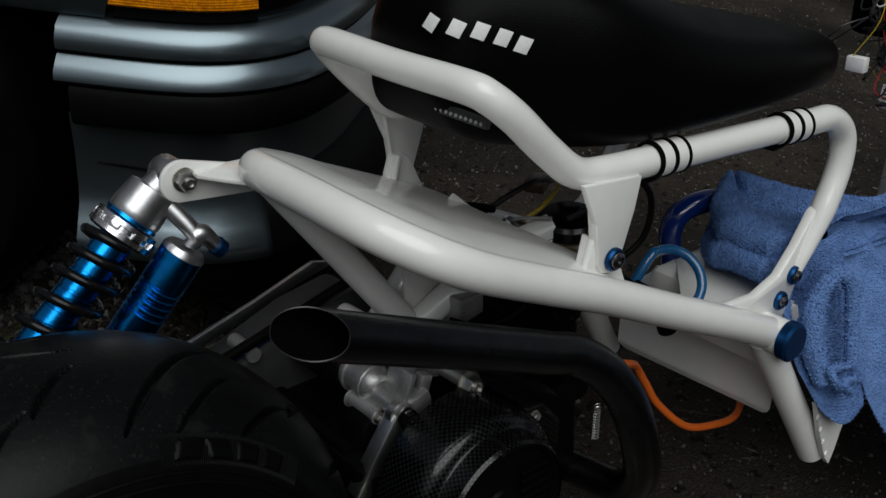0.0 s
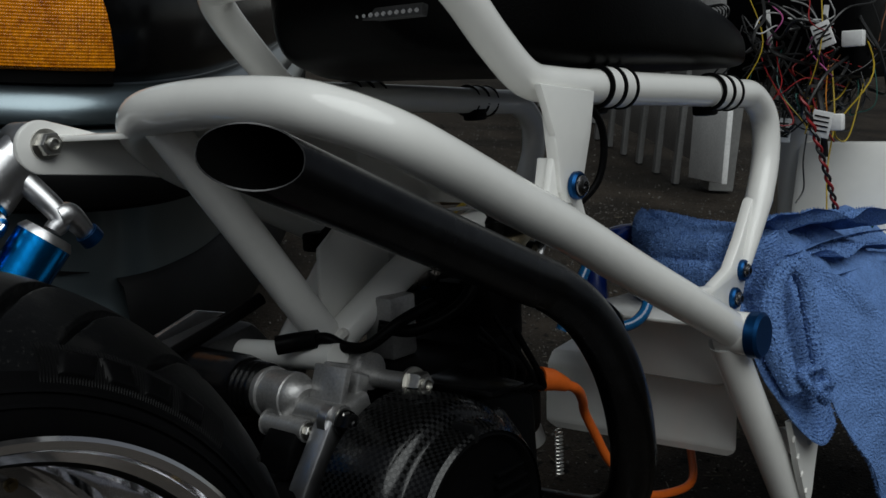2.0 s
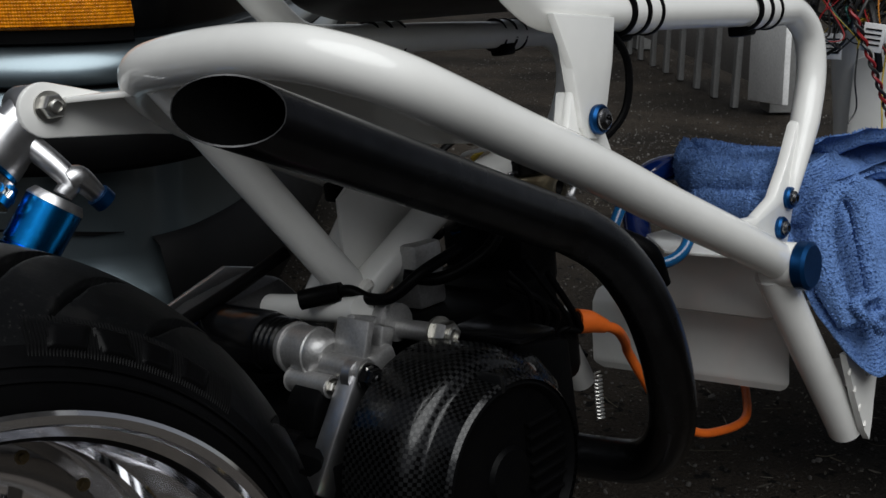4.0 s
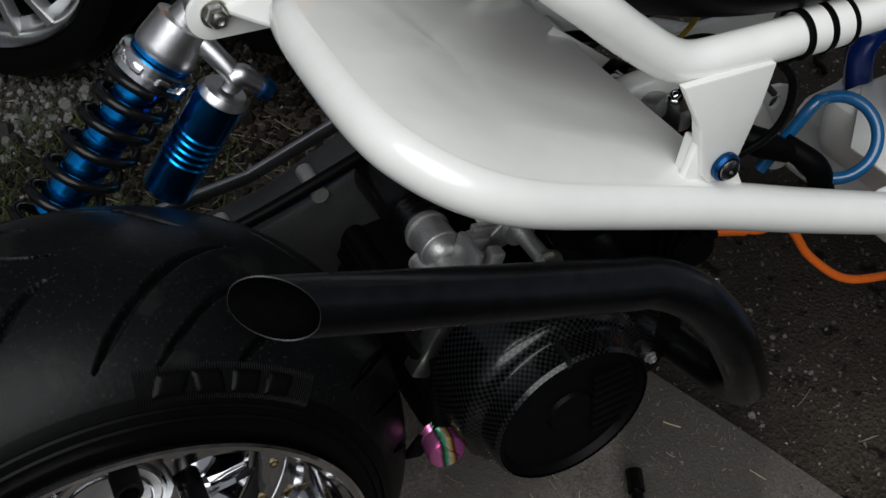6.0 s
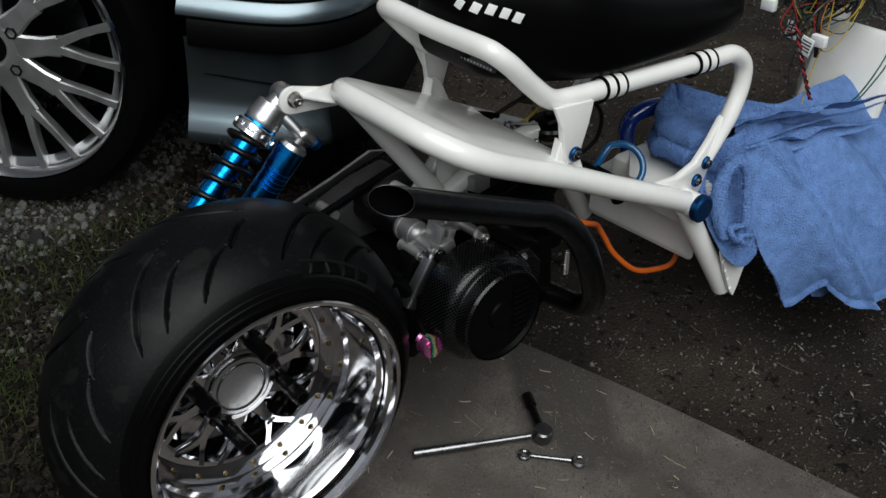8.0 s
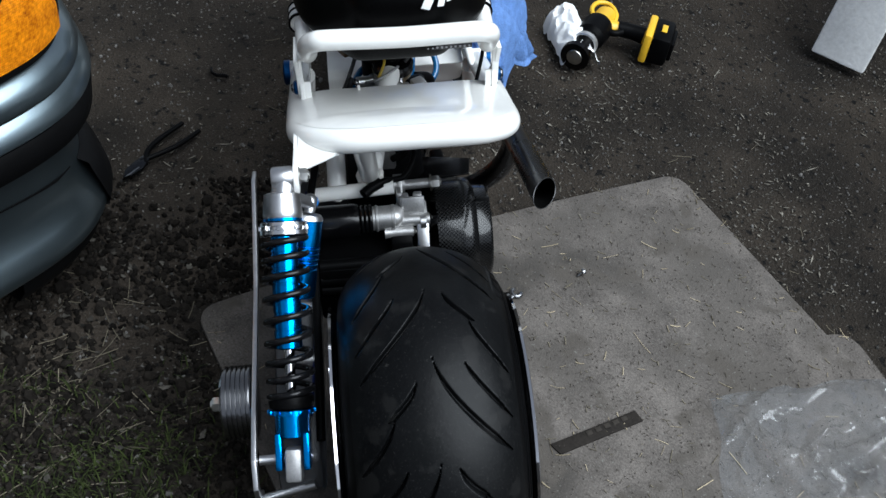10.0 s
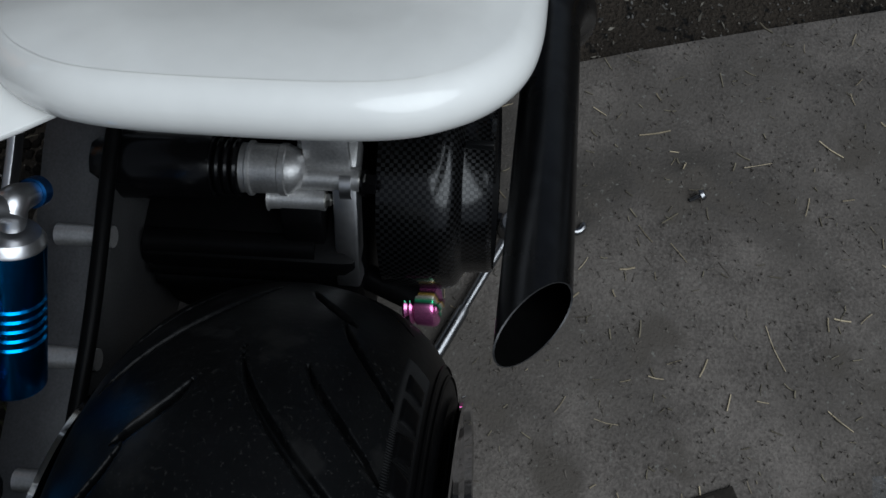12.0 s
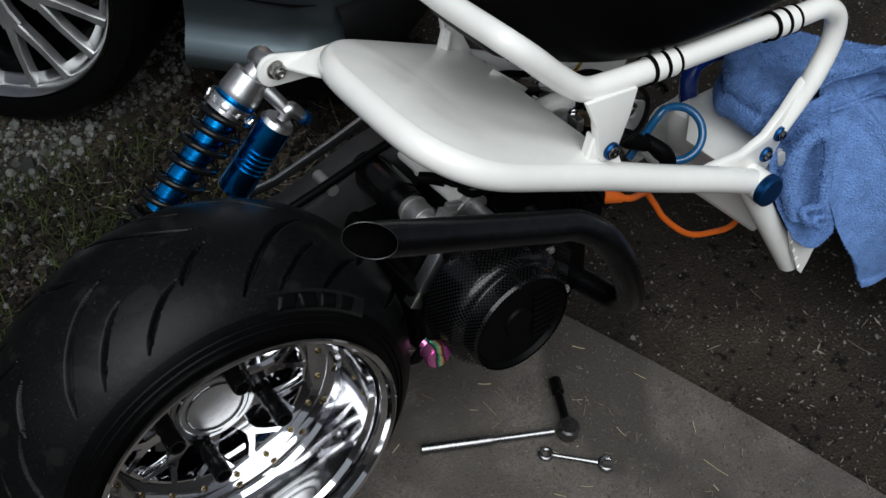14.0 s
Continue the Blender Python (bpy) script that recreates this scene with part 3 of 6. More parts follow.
for y in (-0.146, 0.152):
    s.tube([(0.90, y * 0.6, 0.12), (0.98, y * 0.6, 0.105), (1.12, y * 0.45, 0.11), (1.17, y * 0.2, 0.16)], R_LOOP, 16)
part("floor_tube", s, M_WHITE, scooter, "white floor tubes under the towel")
s = Shape()
s.tube([(1.17, 0.0, 0.13), (1.20, 0.0, 0.4), (1.15, 0.0, 0.74)], [0.03, 0.032, 0.028], 20)
part("steering_neck", s, M_WHITE, scooter, "white steering neck tube")

# engine hanger
s = Shape()
s.tube([(0.345, 0.146, 0.322), (0.338, 0.022, 0.335)], 0.0105, 16)
part("hanger_tube", s, M_WHITE, scooter, "white engine hanger tube")
for a, c in (((0.362, 0.054, 0.336), (0.232, 0.062, 0.512)), ((0.352, 0.103, 0.312), (0.448, 0.098, 0.428))):
    s = Shape()
    s.tube([a, c], 0.0138, 18)
    part("hanger_brace", s, M_WHITE, scooter, "white brace tube")
    ring = along(a, c)
    s = Shape()
    s.tube([ring @ Vector((0.0150 * math.cos(q), 0.0150 * math.sin(q), 0.003 + 0.006 * math.cos(2 * q))) for q in [2 * math.pi * i / 18 for i in range(18)]], [0.0042 + 0.0012 * (i % 2) for i in range(18)], 8, closed=True, smooth=3)
    part("weld_bead", s, M_WELD, scooter, "lumpy white weld bead")
s = Shape()
s.tube([(0.366, 0.05, 0.340), (0.44, 0.03, 0.392), (0.50, 0.01, 0.415)], 0.0135, 18)
part("hanger_strut", s, M_WHITE, scooter, "white strut tube")
s = Shape()
s.slab([(0.358, 0.35), (0.38, 0.352), (0.47, 0.41), (0.42, 0.455), (0.36, 0.41)], 0.004, upright(0.062), 0.0008)
part("hanger_gusset", s, M_WHITE, scooter, "white triangular gusset")

# shock bracket and shock absorber
S0, S1 = Vector((0.184, 0.161, 0.500)), Vector((-0.136, 0.176, 0.200))
SD = (S1 - S0).normalized()
SM = along(S0, S1)
s = Shape()
s.slab([(0.190 + 0.0185 * math.cos(a), 0.500 + 0.0185 * math.sin(a)) for a in [radians(75 + 190 * k / 14) for k in range(15)]] + [(0.262, 0.474), (0.30, 0.468), (0.30, 0.492), (0.262, 0.505), (0.236, 0.506)], 0.006, upright(0.146), 0.0015)
s.slab([(0.200, 0.142), (0.200, 0.130), (0.212, 0.108), (0.226, 0.085), (0.238, 0.104), (0.262, 0.140)], 0.004, Matrix.Translation((0, 0, 0.503)), 0.001)
part("shock_bracket", s, M_WHITE, scooter, "white welded shock mounting arm")
shock = part("shock_absorber", Shape().lathe([(0.012, 0.0150), (0.014, 0.0215), (0.036, 0.0235), (0.040, 0.0235), (0.043, 0.0225)], SM, 40), M_ALU, scooter, "blue coil-over shock with black spring")
s = Shape()
s.tube([S0 + Vector((0.004, -0.004, 0.003)), S0 + SD * 0.006 + Vector((0.0, -0.003, 0)), S0 + SD * 0.026], [0.0125, 0.014, 0.0165], 24)
s.lathe([(-0.014, 0.013), (-0.011, 0.0145), (0.009, 0.0145), (0.012, 0.013)], Matrix.Translation(S0 + Vector((0.004, -0.003, 0.003))) @ Matrix.Rotation(radians(90), 4, "X"), 28)
part("top_eye", s, M_ALU, shock)
bolt(shock, "mount_nut", (0.192, 0.140, 0.502), (0, -1, 0), 0.0085, 0.011, M_STEEL)
s = Shape()
s.lathe([(0.043, 0.0235), (0.046, 0.0235)], SM, 36)
part("blue_ring", s, M_BLUE, shock)
s = Shape()
s.lathe([(0.047, 0.024), (0.048, 0.028), (0.052, 0.028), (0.053, 0.0255), (0.056, 0.0255), (0.057, 0.029), (0.062, 0.029), (0.064, 0.026)], SM, 40)
for i in range(8):
    a = 2 * math.pi * i / 8
    s.box((0.004, 0.009, 0.0065), SM @ Matrix.Rotation(a, 4, "Z") @ Matrix.Translation((0.0275, 0, 0.0545)), 0.001)
part("preload_ring", s, M_RING, shock, "notched bright adjuster ring")
s = Shape()
pf = [(0.05, 0.0165)]
for i in range(7):
    z = 0.064 + i * 0.018
    pf += [(z, 0.0165), (z + 0.0005, 0.0155), (z + 0.003, 0.0155), (z + 0.0035, 0.0165)]
pf += [(0.196, 0.0165), (0.198, 0.013)]
s.lathe(pf, SM, 32)
part("shock_body", s, M_BLUE, shock, "blue anodised damper body")
s = Shape()
s.lathe([(0.19, 0.0065), (0.27, 0.0065)], SM, 20)
part("damper_rod", s, M_CHROME, shock)
s = Shape()
turns, pts = 8.6, []
for i in range(int(turns * 20) + 1):
    a = 2 * math.pi * i / 20
    u = i / (turns * 20)
    zz = 0.066 + 0.190 * (u + 0.03 * math.sin(2 * math.pi * u) * -1)
    pts.append(SM @ Vector((0.0255 * math.cos(a), 0.0255 * math.sin(a), zz)))
s.tube(pts, 0.0042, 10, smooth=1)
part("coil_spring", s, M_SPRING, shock, "black coil spring", sharp=60)
s = Shape()
s.lathe([(0.252, 0.012), (0.253, 0.026), (0.260, 0.0275), (0.266, 0.0265), (0.268, 0.018)], SM, 36)
part("spring_seat", s, M_BLACK, shock)
s = Shape()
s.lathe([(0.268, 0.018), (0.2685, 0.027), (0.274, 0.027), (0.275, 0.021), (0.300, 0.0205), (0.302, 0.016)], SM, 36)
for i in range(12):
    s.box((0.004, 0.006, 0.005), SM @ Matrix.Rotation(2 * math.pi * i / 12, 4, "Z") @ Matrix.Translation((0.027, 0, 0.2712)), 0.0008)
for q in (-1, 1):
    s.box((0.008, 0.03, 0.044), SM @ Matrix.Translation((q * 0.0165, 0, 0.318)), 0.002)
part("lower_fork", s, M_BLUE, shock, "blue anodised lower fork")
s = Shape()
s.box((0.02, 0.026, 0.04), SM @ Matrix.Translation((0, 0, 0.335)), 0.004)
part("lower_lug", s, M_CAST, shock)
# reservoir
RV0, RV1 = Vector((0.183, 0.136, 0.440)), Vector((0.117, 0.158, 0.350))
RM = along(RV0, RV1)
s = Shape()
pf = [(0.0, 0.017), (0.002, 0.0195), (0.03, 0.0195)]
for i in range(5):
    z = 0.034 + i * 0.0065
    pf += [(z, 0.0195), (z + 0.0012, 0.0182), (z + 0.0025, 0.0182), (z + 0.0037, 0.0195)]
pf += [(0.098, 0.0195), (0.1, 0.018)]
s.lathe(pf, RM, 40)
part("reservoir", s, M_BLUE, shock, "blue remote gas reservoir")
s = Shape()
s.lathe([(-0.004, 0.0165), (0.0005, 0.0195), (0.002, 0.0197)], RM, 36)
s.tube([RV0 + Vector((0.004, -0.003, 0.004)), RV0 + Vector((0.010, -0.003, 0.014)), S0 + SD * 0.035 + Vector((0.018, -0.008, 0.008))], [0.0065, 0.0075, 0.0085], 16)
s.tube([RV0 + Vector((0.008, -0.004, 0.012)), RV0 + Vector((0.016, -0.005, 0.013)), RV0 + Vector((0.027, -0.006, 0.0))], [0.0085, 0.009, 0.0065], 16)
part("reservoir_arm", s, M_ALU, shock, "grey cast reservoir arm")
s = Shape()
s.tube([RV0 + Vector((0.027, -0.006, 0.0)), RV0 + Vector((0.032, -0.006, -0.006))], 0.0085, 24)
part("adjuster_knob", s, M_BLUECAP, shock, "blue adjuster knob")

# rear wheel
WC = Vector((0.0, 0.0, 0.227))
AX = Matrix.Translation(WC) @ Matrix.Rotation(radians(90), 4, "X")      # local z points to -y
wheel = part("rear_wheel", Shape().lathe([(-0.012, 0.03), (-0.014, 0.042), (-0.002, 0.046), (0.004, 0.04), (0.006, 0.02)], AX, 40), M_ALU, scooter, "deep dish polished wheel with fat tyre")


def tyre_profile(v):
    """v from -1 to 1 across the tread: (y, radius)."""
    a = v * 1.30
    return 0.006 + 0.101 * math.sin(a) / math.sin(1.30), 0.174 + 0.0585 * (math.cos(a) - math.cos(1.30)) / (1 - math.cos(1.30))


def groove(th, v):
    """Depth of the tread pattern at the angle th and the place v across: long curved slashes in pairs."""
    n = 7
    d = 0.0
    side = 1 if v > 0 else -1
    a = abs(v)
    base = th / (2 * math.pi) * n + (0.45 if side > 0 else 0.0)
    for off, lo, hi, w, bend, power in ((0.0, 0.0, 0.66, 0.024, 0.56, 0.55), (0.05, 0.26, 0.70, 0.018, 0.32, 0.72), (-0.22, 0.34, 0.72, 0.022, 0.32, 0.62), (-0.40, 0.14, 0.40, 0.024, 0.20, 0.6)):
        if lo < a < hi:
            u = (a - lo) / (hi - lo)
            c = off + bend * (u ** power)
            f = (base - c) % 1.0
            f = min(f, 1 - f)
            ww = w * min(1, 6 * u + 0.3, 3.5 * (1 - u) + 0.12)
            if f < ww:
                d = max(d, min(1, (ww - f) / (ww * 0.6)))
    return d


def build_tyre():
    s = Shape()
    nu, nv = 1300, 200
    cols = []

    def fn(u, v):
        th = 2 * math.pi * u
        w = v * 2 - 1
        y, r = tyre_profile(w)
        r -= 0.007 * groove(th, w)
        return WC + Vector((r * math.cos(th), y, r * math.sin(th)))
    s.grid(lambda u, v: fn(u, 0.09 + 0.82 * v), nu, nv, wrap_u=True)
    part("tyre_tread", s, M_RUBBER, wheel, "black fat tyre with curved grooves", sharp=75)
    for lo in (0.0, 0.91):
        s = Shape()
        s.grid(lambda u, v: fn(u, lo + 0.09 * v), 300, 12, wrap_u=True)
        part("tyre_shoulder", s, M_SIDEWALL, wheel, "smooth black tyre shoulder")
    for q in (-1, 1):
        s = Shape()
        s.lathe([(q * a - 0.006, r) for a, r in ((0.101, 0.1745), (0.1025, 0.169), (0.1035, 0.163), (0.101, 0.156), (0.097, 0.150))], AX, 160, cap=False)
        part("tyre_wall", s, M_SIDEWALL, wheel, "black stretched sidewall")


build_tyre()
s = Shape()
out, inn = 0.1065, -0.1195
s.lathe([(out, 0.1600), (out + 0.001, 0.1640), (out, 0.1660), (out - 0.003, 0.1650), (out - 0.006, 0.1580), (out - 0.011, 0.1530), (0.0, 0.150), (inn + 0.012, 0.153), (inn + 0.006, 0.158), (inn + 0.003, 0.165), (inn, 0.166),
         (inn - 0.001, 0.164), (inn, 0.16), (inn + 0.006, 0.153), (-0.085, 0.146), (-0.03, 0.142), (-0.012, 0.14), (-0.008, 0.139), (0.0, 0.139), (0.004, 0.139), (0.008, 0.1395), (0.020, 0.1405), (0.026, 0.1440), (0.080, 0.1475),
         (0.086, 0.1515), (0.097, 0.1530), (0.101, 0.1580), (out, 0.1600)], AX, 160, cap=False)
rim = part("rim_barrel", s, M_CHROME, wheel, "polished stepped rim barrel", sharp=9)
s = Shape()
s.lathe([(-0.006, 0.1395), (0.003, 0.1395), (0.004, 0.136), (0.004, 0.115), (0.002, 0.108), (-0.006, 0.107)], AX, 96, cap=False)
part("rim_flange", s, M_CHROME, wheel, "polished bolt flange")
for i in range(10):
    a = 2 * math.pi * i / 10 + 0.12
    s = Shape()
    pol = lambda rr, tt: (rr * math.cos(tt), rr * math.sin(tt))
    flat_bar(s, [pol(0.046, a), pol(0.060, a), pol(0.074, a), pol(0.086, a)], [0.0125, 0.0085, 0.007, 0.0085], 0.000, 0.003, 0.012, AX)
    for d in (-0.20, 0.20):
        flat_bar(s, [pol(0.080, a + d * 0.12), pol(0.094, a + d * 0.5), pol(0.106, a + d * 0.85), pol(0.118, a + d)], [0.0056, 0.0046, 0.0044, 0.0062], 0.0025, 0.0035, 0.010, AX)
    part("rim_spoke", s, M_CHROME, wheel, "polished forked spoke", sharp=30)
s = Shape()
s.lathe([(-0.014, 0.050), (-0.002, 0.0505), (0.001, 0.049), (0.0015, 0.044), (0.0045, 0.0425), (0.0050, 0.0400), (0.0035, 0.0385), (0.0035, 0.0345), (0.0060, 0.0335), (0.0066, 0.0322), (0.0045, 0.0310), (0.0042, 0.0205), (0.0052, 0.0198), (0.0055, 0.0001)], AX, 64)
hub = part("hub_cap", s, M_RIMLIP, wheel, "bright hub cap with turned rings", sharp=25)
for i in range(20):
    a = 2 * math.pi * i / 20
    s = Shape()
    s.box((0.0016, 0.0040, 0.0008), AX @ Matrix.Rotation(a, 4, "Z") @ Matrix.Translation((0.0255, 0, 0.0046)), 0.0002)
    part("mark_bar", s, M_HUB, hub)
s = Shape()
s.lathe([(-0.030, 0.140), (-0.030, 0.05), (-0.034, 0.04)], AX, 48, cap=False)
part("rim_back", s, M_CHROME, wheel, "dull inner face behind the spokes")
for i in range(20):
    a = 2 * math.pi * i / 20 + 0.03
    s = Shape()
    s.lathe([(0.004, 0.0040), (0.0048, 0.0040), (0.0050, 0.0026), (0.0075, 0.0024), (0.0078, 0.0012)], AX @ Matrix.Translation((0.128 * math.cos(a), 0.128 * math.sin(a), 0)), 8)
    part("rim_bolt", s, M_BRASS, rim)
for i in range(4):
    a = 2 * math.pi * i / 4 + 1.22
    mm = AX @ Matrix.Translation((0.062 * math.cos(a), 0.062 * math.sin(a), 0))
    s = Shape()
    s.lathe([(-0.01, 0.0100), (0.022, 0.0100), (0.024, 0.0088), (0.028, 0.0088), (0.030, 0.0104), (0.047, 0.0102), (0.049, 0.0094), (0.049, 0.0070), (0.038, 0.006)], mm, 20)
    part("lug_sleeve", s, M_BLACKGLOSS, wheel, "black lug nut sleeve")


def sidewall_marks():
    """Raised line round the shoulder and plain blocks where the maker's mark stands."""
    for v in (-0.90, -0.965):
        y, r = tyre_profile(v)
        s = Shape()
        s.lathe([(-y - 0.001, r + 0.0002), (-y + 0.0008, r + 0.0006), (-y + 0.002, r - 0.0008)], AX, 160, cap=False)
        part("sidewall_line", s, M_SIDEWALL, wheel, "fine raised line on the sidewall")
    def patch(a0, a1, v0, v1, lift, slant, nu):
        def fn(u, v):
            a = radians(a0 + (a1 - a0) * u + slant * (v - 0.5))
            y, r = tyre_profile(v0 + (v1 - v0) * v)
            k = lift * min(1.0, 8 * min(u, 1 - u), 8 * min(v, 1 - v))
            return WC + Vector((math.cos(a) * (r + k * 0.7), y - k, math.sin(a) * (r + k * 0.7)))
        return Shape().grid(fn, nu, 12)

    s = Shape()
    for k in range(70):
        a = 74.5 - 0.5 * k
        rib = patch(a, a - 0.34, -0.68, -0.87, 0.0007, 0.0, 4)
        s.add(rib.v, rib.f)
    tagged(part("ribbed_band", s, M_LETTER, wheel, "fine ribbed band on the sidewall"), kind="stuff")
    for k, (wide, slant) in enumerate(((6.2, 1.4), (5.8, -1.2), (5.8, 0.4), (5.4, 0.9))):
        a0 = 71.5 - 7.1 * k
        part("mark_bar", patch(a0, a0 - wide, -0.71, -0.845, 0.0017, slant, 12), M_SIDEWALL, wheel, "plain black raised block on the sidewall")


sidewall_marks()

# engine
ENG = Vector((0.333, -0.004, 0.2385))
engine = part("engine", Shape().box((0.17, 0.165, 0.11), Matrix.Translation((0.332, 0.060, 0.212)), 0.012), M_BLACK, scooter, "grey cast scooter engine with black woven-film fan shroud")
FAN = Matrix.Translation(ENG) @ Matrix.Rotation(radians(90), 4, "X")       # local z to -y


def uv_shape(name, shape_prof, m, mat, parent, label, n=96, weave=0.0029):
    """A turned part with a weave laid on it in real size."""
    s = Shape()
    s.lathe(shape_prof, m, n, cap=False)
    ob = part(name, s, mat, parent, label)
    lay = ob.data.uv_layers.new(name="UVMap")
    inv = m.inverted()
    lens = [0.0]
    for a, b_ in zip(shape_prof, shape_prof[1:]):
        lens.append(lens[-1] + math.hypot(a[0] - b_[0], a[1] - b_[1]))
    rows = max(1, round(2 * math.pi * 0.08 / weave / 2) * 2)
    for poly in ob.data.polygons:
        js = [ob.data.loops[li].vertex_index % n for li in poly.loop_indices]
        seam = max(js) - min(js) > n // 2
        for li, j in zip(poly.loop_indices, js):
            i = ob.data.loops[li].vertex_index // n
            lay.data[li].uv = (((j + n) if seam and j < n // 2 else j) / n * rows, lens[i] / weave)
    return ob


shroud = uv_shape("fan_shroud", [(0.031, 0.081), (0.066, 0.082), (0.078, 0.0805), (0.084, 0.077), (0.087, 0.072), (0.0885, 0.069), (0.090, 0.068), (0.107, 0.067), (0.110, 0.0645)], FAN, M_CARBON, engine, "black woven-film fan shroud")
s = Shape()
s.lathe([(0.100, 0.0645), (0.108, 0.0645), (0.1095, 0.0615), (0.104, 0.058), (0.102, 0.02), (0.105, 0.018), (0.1055, 0.0001)], FAN, 64)
fan_face = part("fan_face", s, M_BLACK, engine, "black fan grille")
for i in range(8):
    x = -0.034 + i * 0.009
    h = math.sqrt(0.056 ** 2 - x * x)
    s = Shape()
    s.box((h - 0.018, 0.0028, 0.005), FAN @ Matrix.Translation((0.018 + (h - 0.018) / 2, x, 0.1055)), 0.0008)
    part("grille_slat", s, M_BLACK, fan_face)
# shroud neck that runs forward and up over the cylinder
s = Shape()
s.slab([(0.345, 0.292), (0.37, 0.296), (0.42, 0.29), (0.445, 0.26), (0.44, 0.20), (0.40, 0.165), (0.36, 0.155), (0.338, 0.16)], 0.040, upright(-0.028), 0.006)
neck = part("shroud_duct", s, M_CARBON, engine, "black woven-film cooling duct")
lay = neck.data.uv_layers.new(name="UVMap")
for poly in neck.data.polygons:
    for li in poly.loop_indices:
        c = neck.data.vertices[neck.data.loops[li].vertex_index].co
        if abs(poly.normal.y) > 0.7:
            lay.data[li].uv = (c.x / 0.0029, c.z / 0.0029)
        else:
            lay.data[li].uv = (math.atan2(c.z - 0.24, c.x - 0.34) * 0.09 / 0.0026, c.y / 0.0026)
s = Shape()
s.box((0.004, 0.012, 0.02), FAN @ Matrix.Translation((-0.006, 0.066, 0.100)), 0.001)
part("shroud_notch", s, M_CARBON, engine)
for p in ((0.407, -0.068, 0.281), (0.436, -0.068, 0.20), (0.405, -0.068, 0.172)):
    bolt(engine, "shroud_bolt", p, (0, -1, 0), 0.0045, 0.005, M_CAST)
# crankcase pieces seen behind the wheel
s = Shape()
s.tube([(0.297, 0.056, 0.315), (0.297, 0.024, 0.315), (0.297, 0.015, 0.313)], [0.0172, 0.0172, 0.011], 28, smooth=4)
part("starter_nose", s, M_CAST, engine, "rounded cast starter nose")
s = Shape()
s.lathe([(-0.003, 0.017), (-0.002, 0.0182), (0.002, 0.0182), (0.003, 0.017)], along((0.297, 0.027, 0.315), (0.297, 0.0, 0.315)), 32)
s.lathe([(-0.002, 0.0175), (-0.001, 0.0190), (0.001, 0.0190), (0.002, 0.0175)], along((0.297, 0.050, 0.315), (0.297, 0.0, 0.315)), 32)
part("nose_collar", s, M_CAST, engine, "cast collar round the starter nose")
for x, z, y0, y1, rr in ((0.2835, 0.2985, 0.040, 0.000, 0.0078), (0.2950, 0.3090, 0.030, -0.024, 0.0088)):
    s = Shape()
    s.tube([(x, y0, z), (x, y0 - 0.004, z), (x, y1, z)], [rr * 1.25, rr, rr], 16, smooth=3)
    part("case_boss", s, M_CAST, engine, "round cast boss")
    bolt(engine, "case_bolt", (x, y1, z), (0, -1, 0), rr * 0.62, 0.004, M_STEEL)
s = Shape()
s.slab([(0.262, 0.268), (0.268, 0.290), (0.280, 0.303), (0.298, 0.298), (0.288, 0.27)], 0.030, upright(0.032), 0.003)
part("lower_case", s, M_BLACK, engine, "black lower case")
s = Shape()
s.box((0.006, 0.032, 0.036), Matrix.Translation((0.304, -0.002, 0.322)) @ Matrix.Rotation(radians(20), 4, "Y"), 0.0015)
s.box((0.018, 0.014, 0.024), Matrix.Translation((0.318, 0.010, 0.322)) @ Matrix.Rotation(radians(20), 4, "Y"), 0.003)
s.box((0.012, 0.012, 0.018), Matrix.Translation((0.324, -0.010, 0.322)) @ Matrix.Rotation(radians(20), 4, "Y"), 0.002)
s.box((0.030, 0.008, 0.022), Matrix.Translation((0.332, 0.016, 0.322)) @ Matrix.Rotation(radians(18), 4, "Y"), 0.002)
part("case_flange", s, M_CAST, engine, "ribbed cast flange")
s = Shape()
s.tube([(0.357, 0.022, 0.322), (0.357, 0.006, 0.322)], 0.014, 20)
s.slab([(0.325, 0.318), (0.352, 0.338), (0.362, 0.336), (0.364, 0.312), (0.335, 0.306)], 0.008, upright(0.018), 0.002)
part("mount_lug", s, M_CAST, engine, "cast mounting lug")
s = Shape()
s.box((0.026, 0.044, 0.022), Matrix.Translation((0.314, 0.000, 0.307)) @ Matrix.Rotation(radians(-15), 4, "Y"), 0.004)
part("crankcase", s, M_CAST, engine, "grey cast crankcase with lugs")
for z, x, rr in ((0.262, 0.262, 0.010), (0.244, 0.253, 0.009), (0.226, 0.250, 0.008)):
    s = Shape()
    s.tube([(x, 0.135, z), (x, 0.01, z)], rr, 14)
    part("case_rib", s, M_BLACK, engine, "black case rib")
ARM = along((0.2930, -0.0140, 0.303), (0.2500, -0.0130, 0.240))
s = Shape()
s.box((0.0175, 0.0175, 0.082), ARM @ Matrix.Translation((0, 0, 0.038)), 0.0025)
s.lathe([(-0.004, 0.0115), (0.004, 0.0115)], along((0.2935, -0.015, 0.306), (0.2935, -0.1, 0.306)), 24)
part("side_bracket", s, M_ALU, engine, "flat silver side bracket")
bolt(engine, "case_bolt", (0.2945, -0.026, 0.3055), (-0.15, -1, 0.1), 0.0075, 0.011, M_BLACKGLOSS, "black bolt")
s = Shape()
s.tube([(0.297, 0.076, 0.315), (0.297, 0.082, 0.315), (0.297, 0.15, 0.313), (0.297, 0.158, 0.313)], [0.019, 0.0235, 0.0245, 0.018], 28, smooth=3)
starter = part("starter_motor", s, M_BLACKGLOSS, engine, "black starter motor")
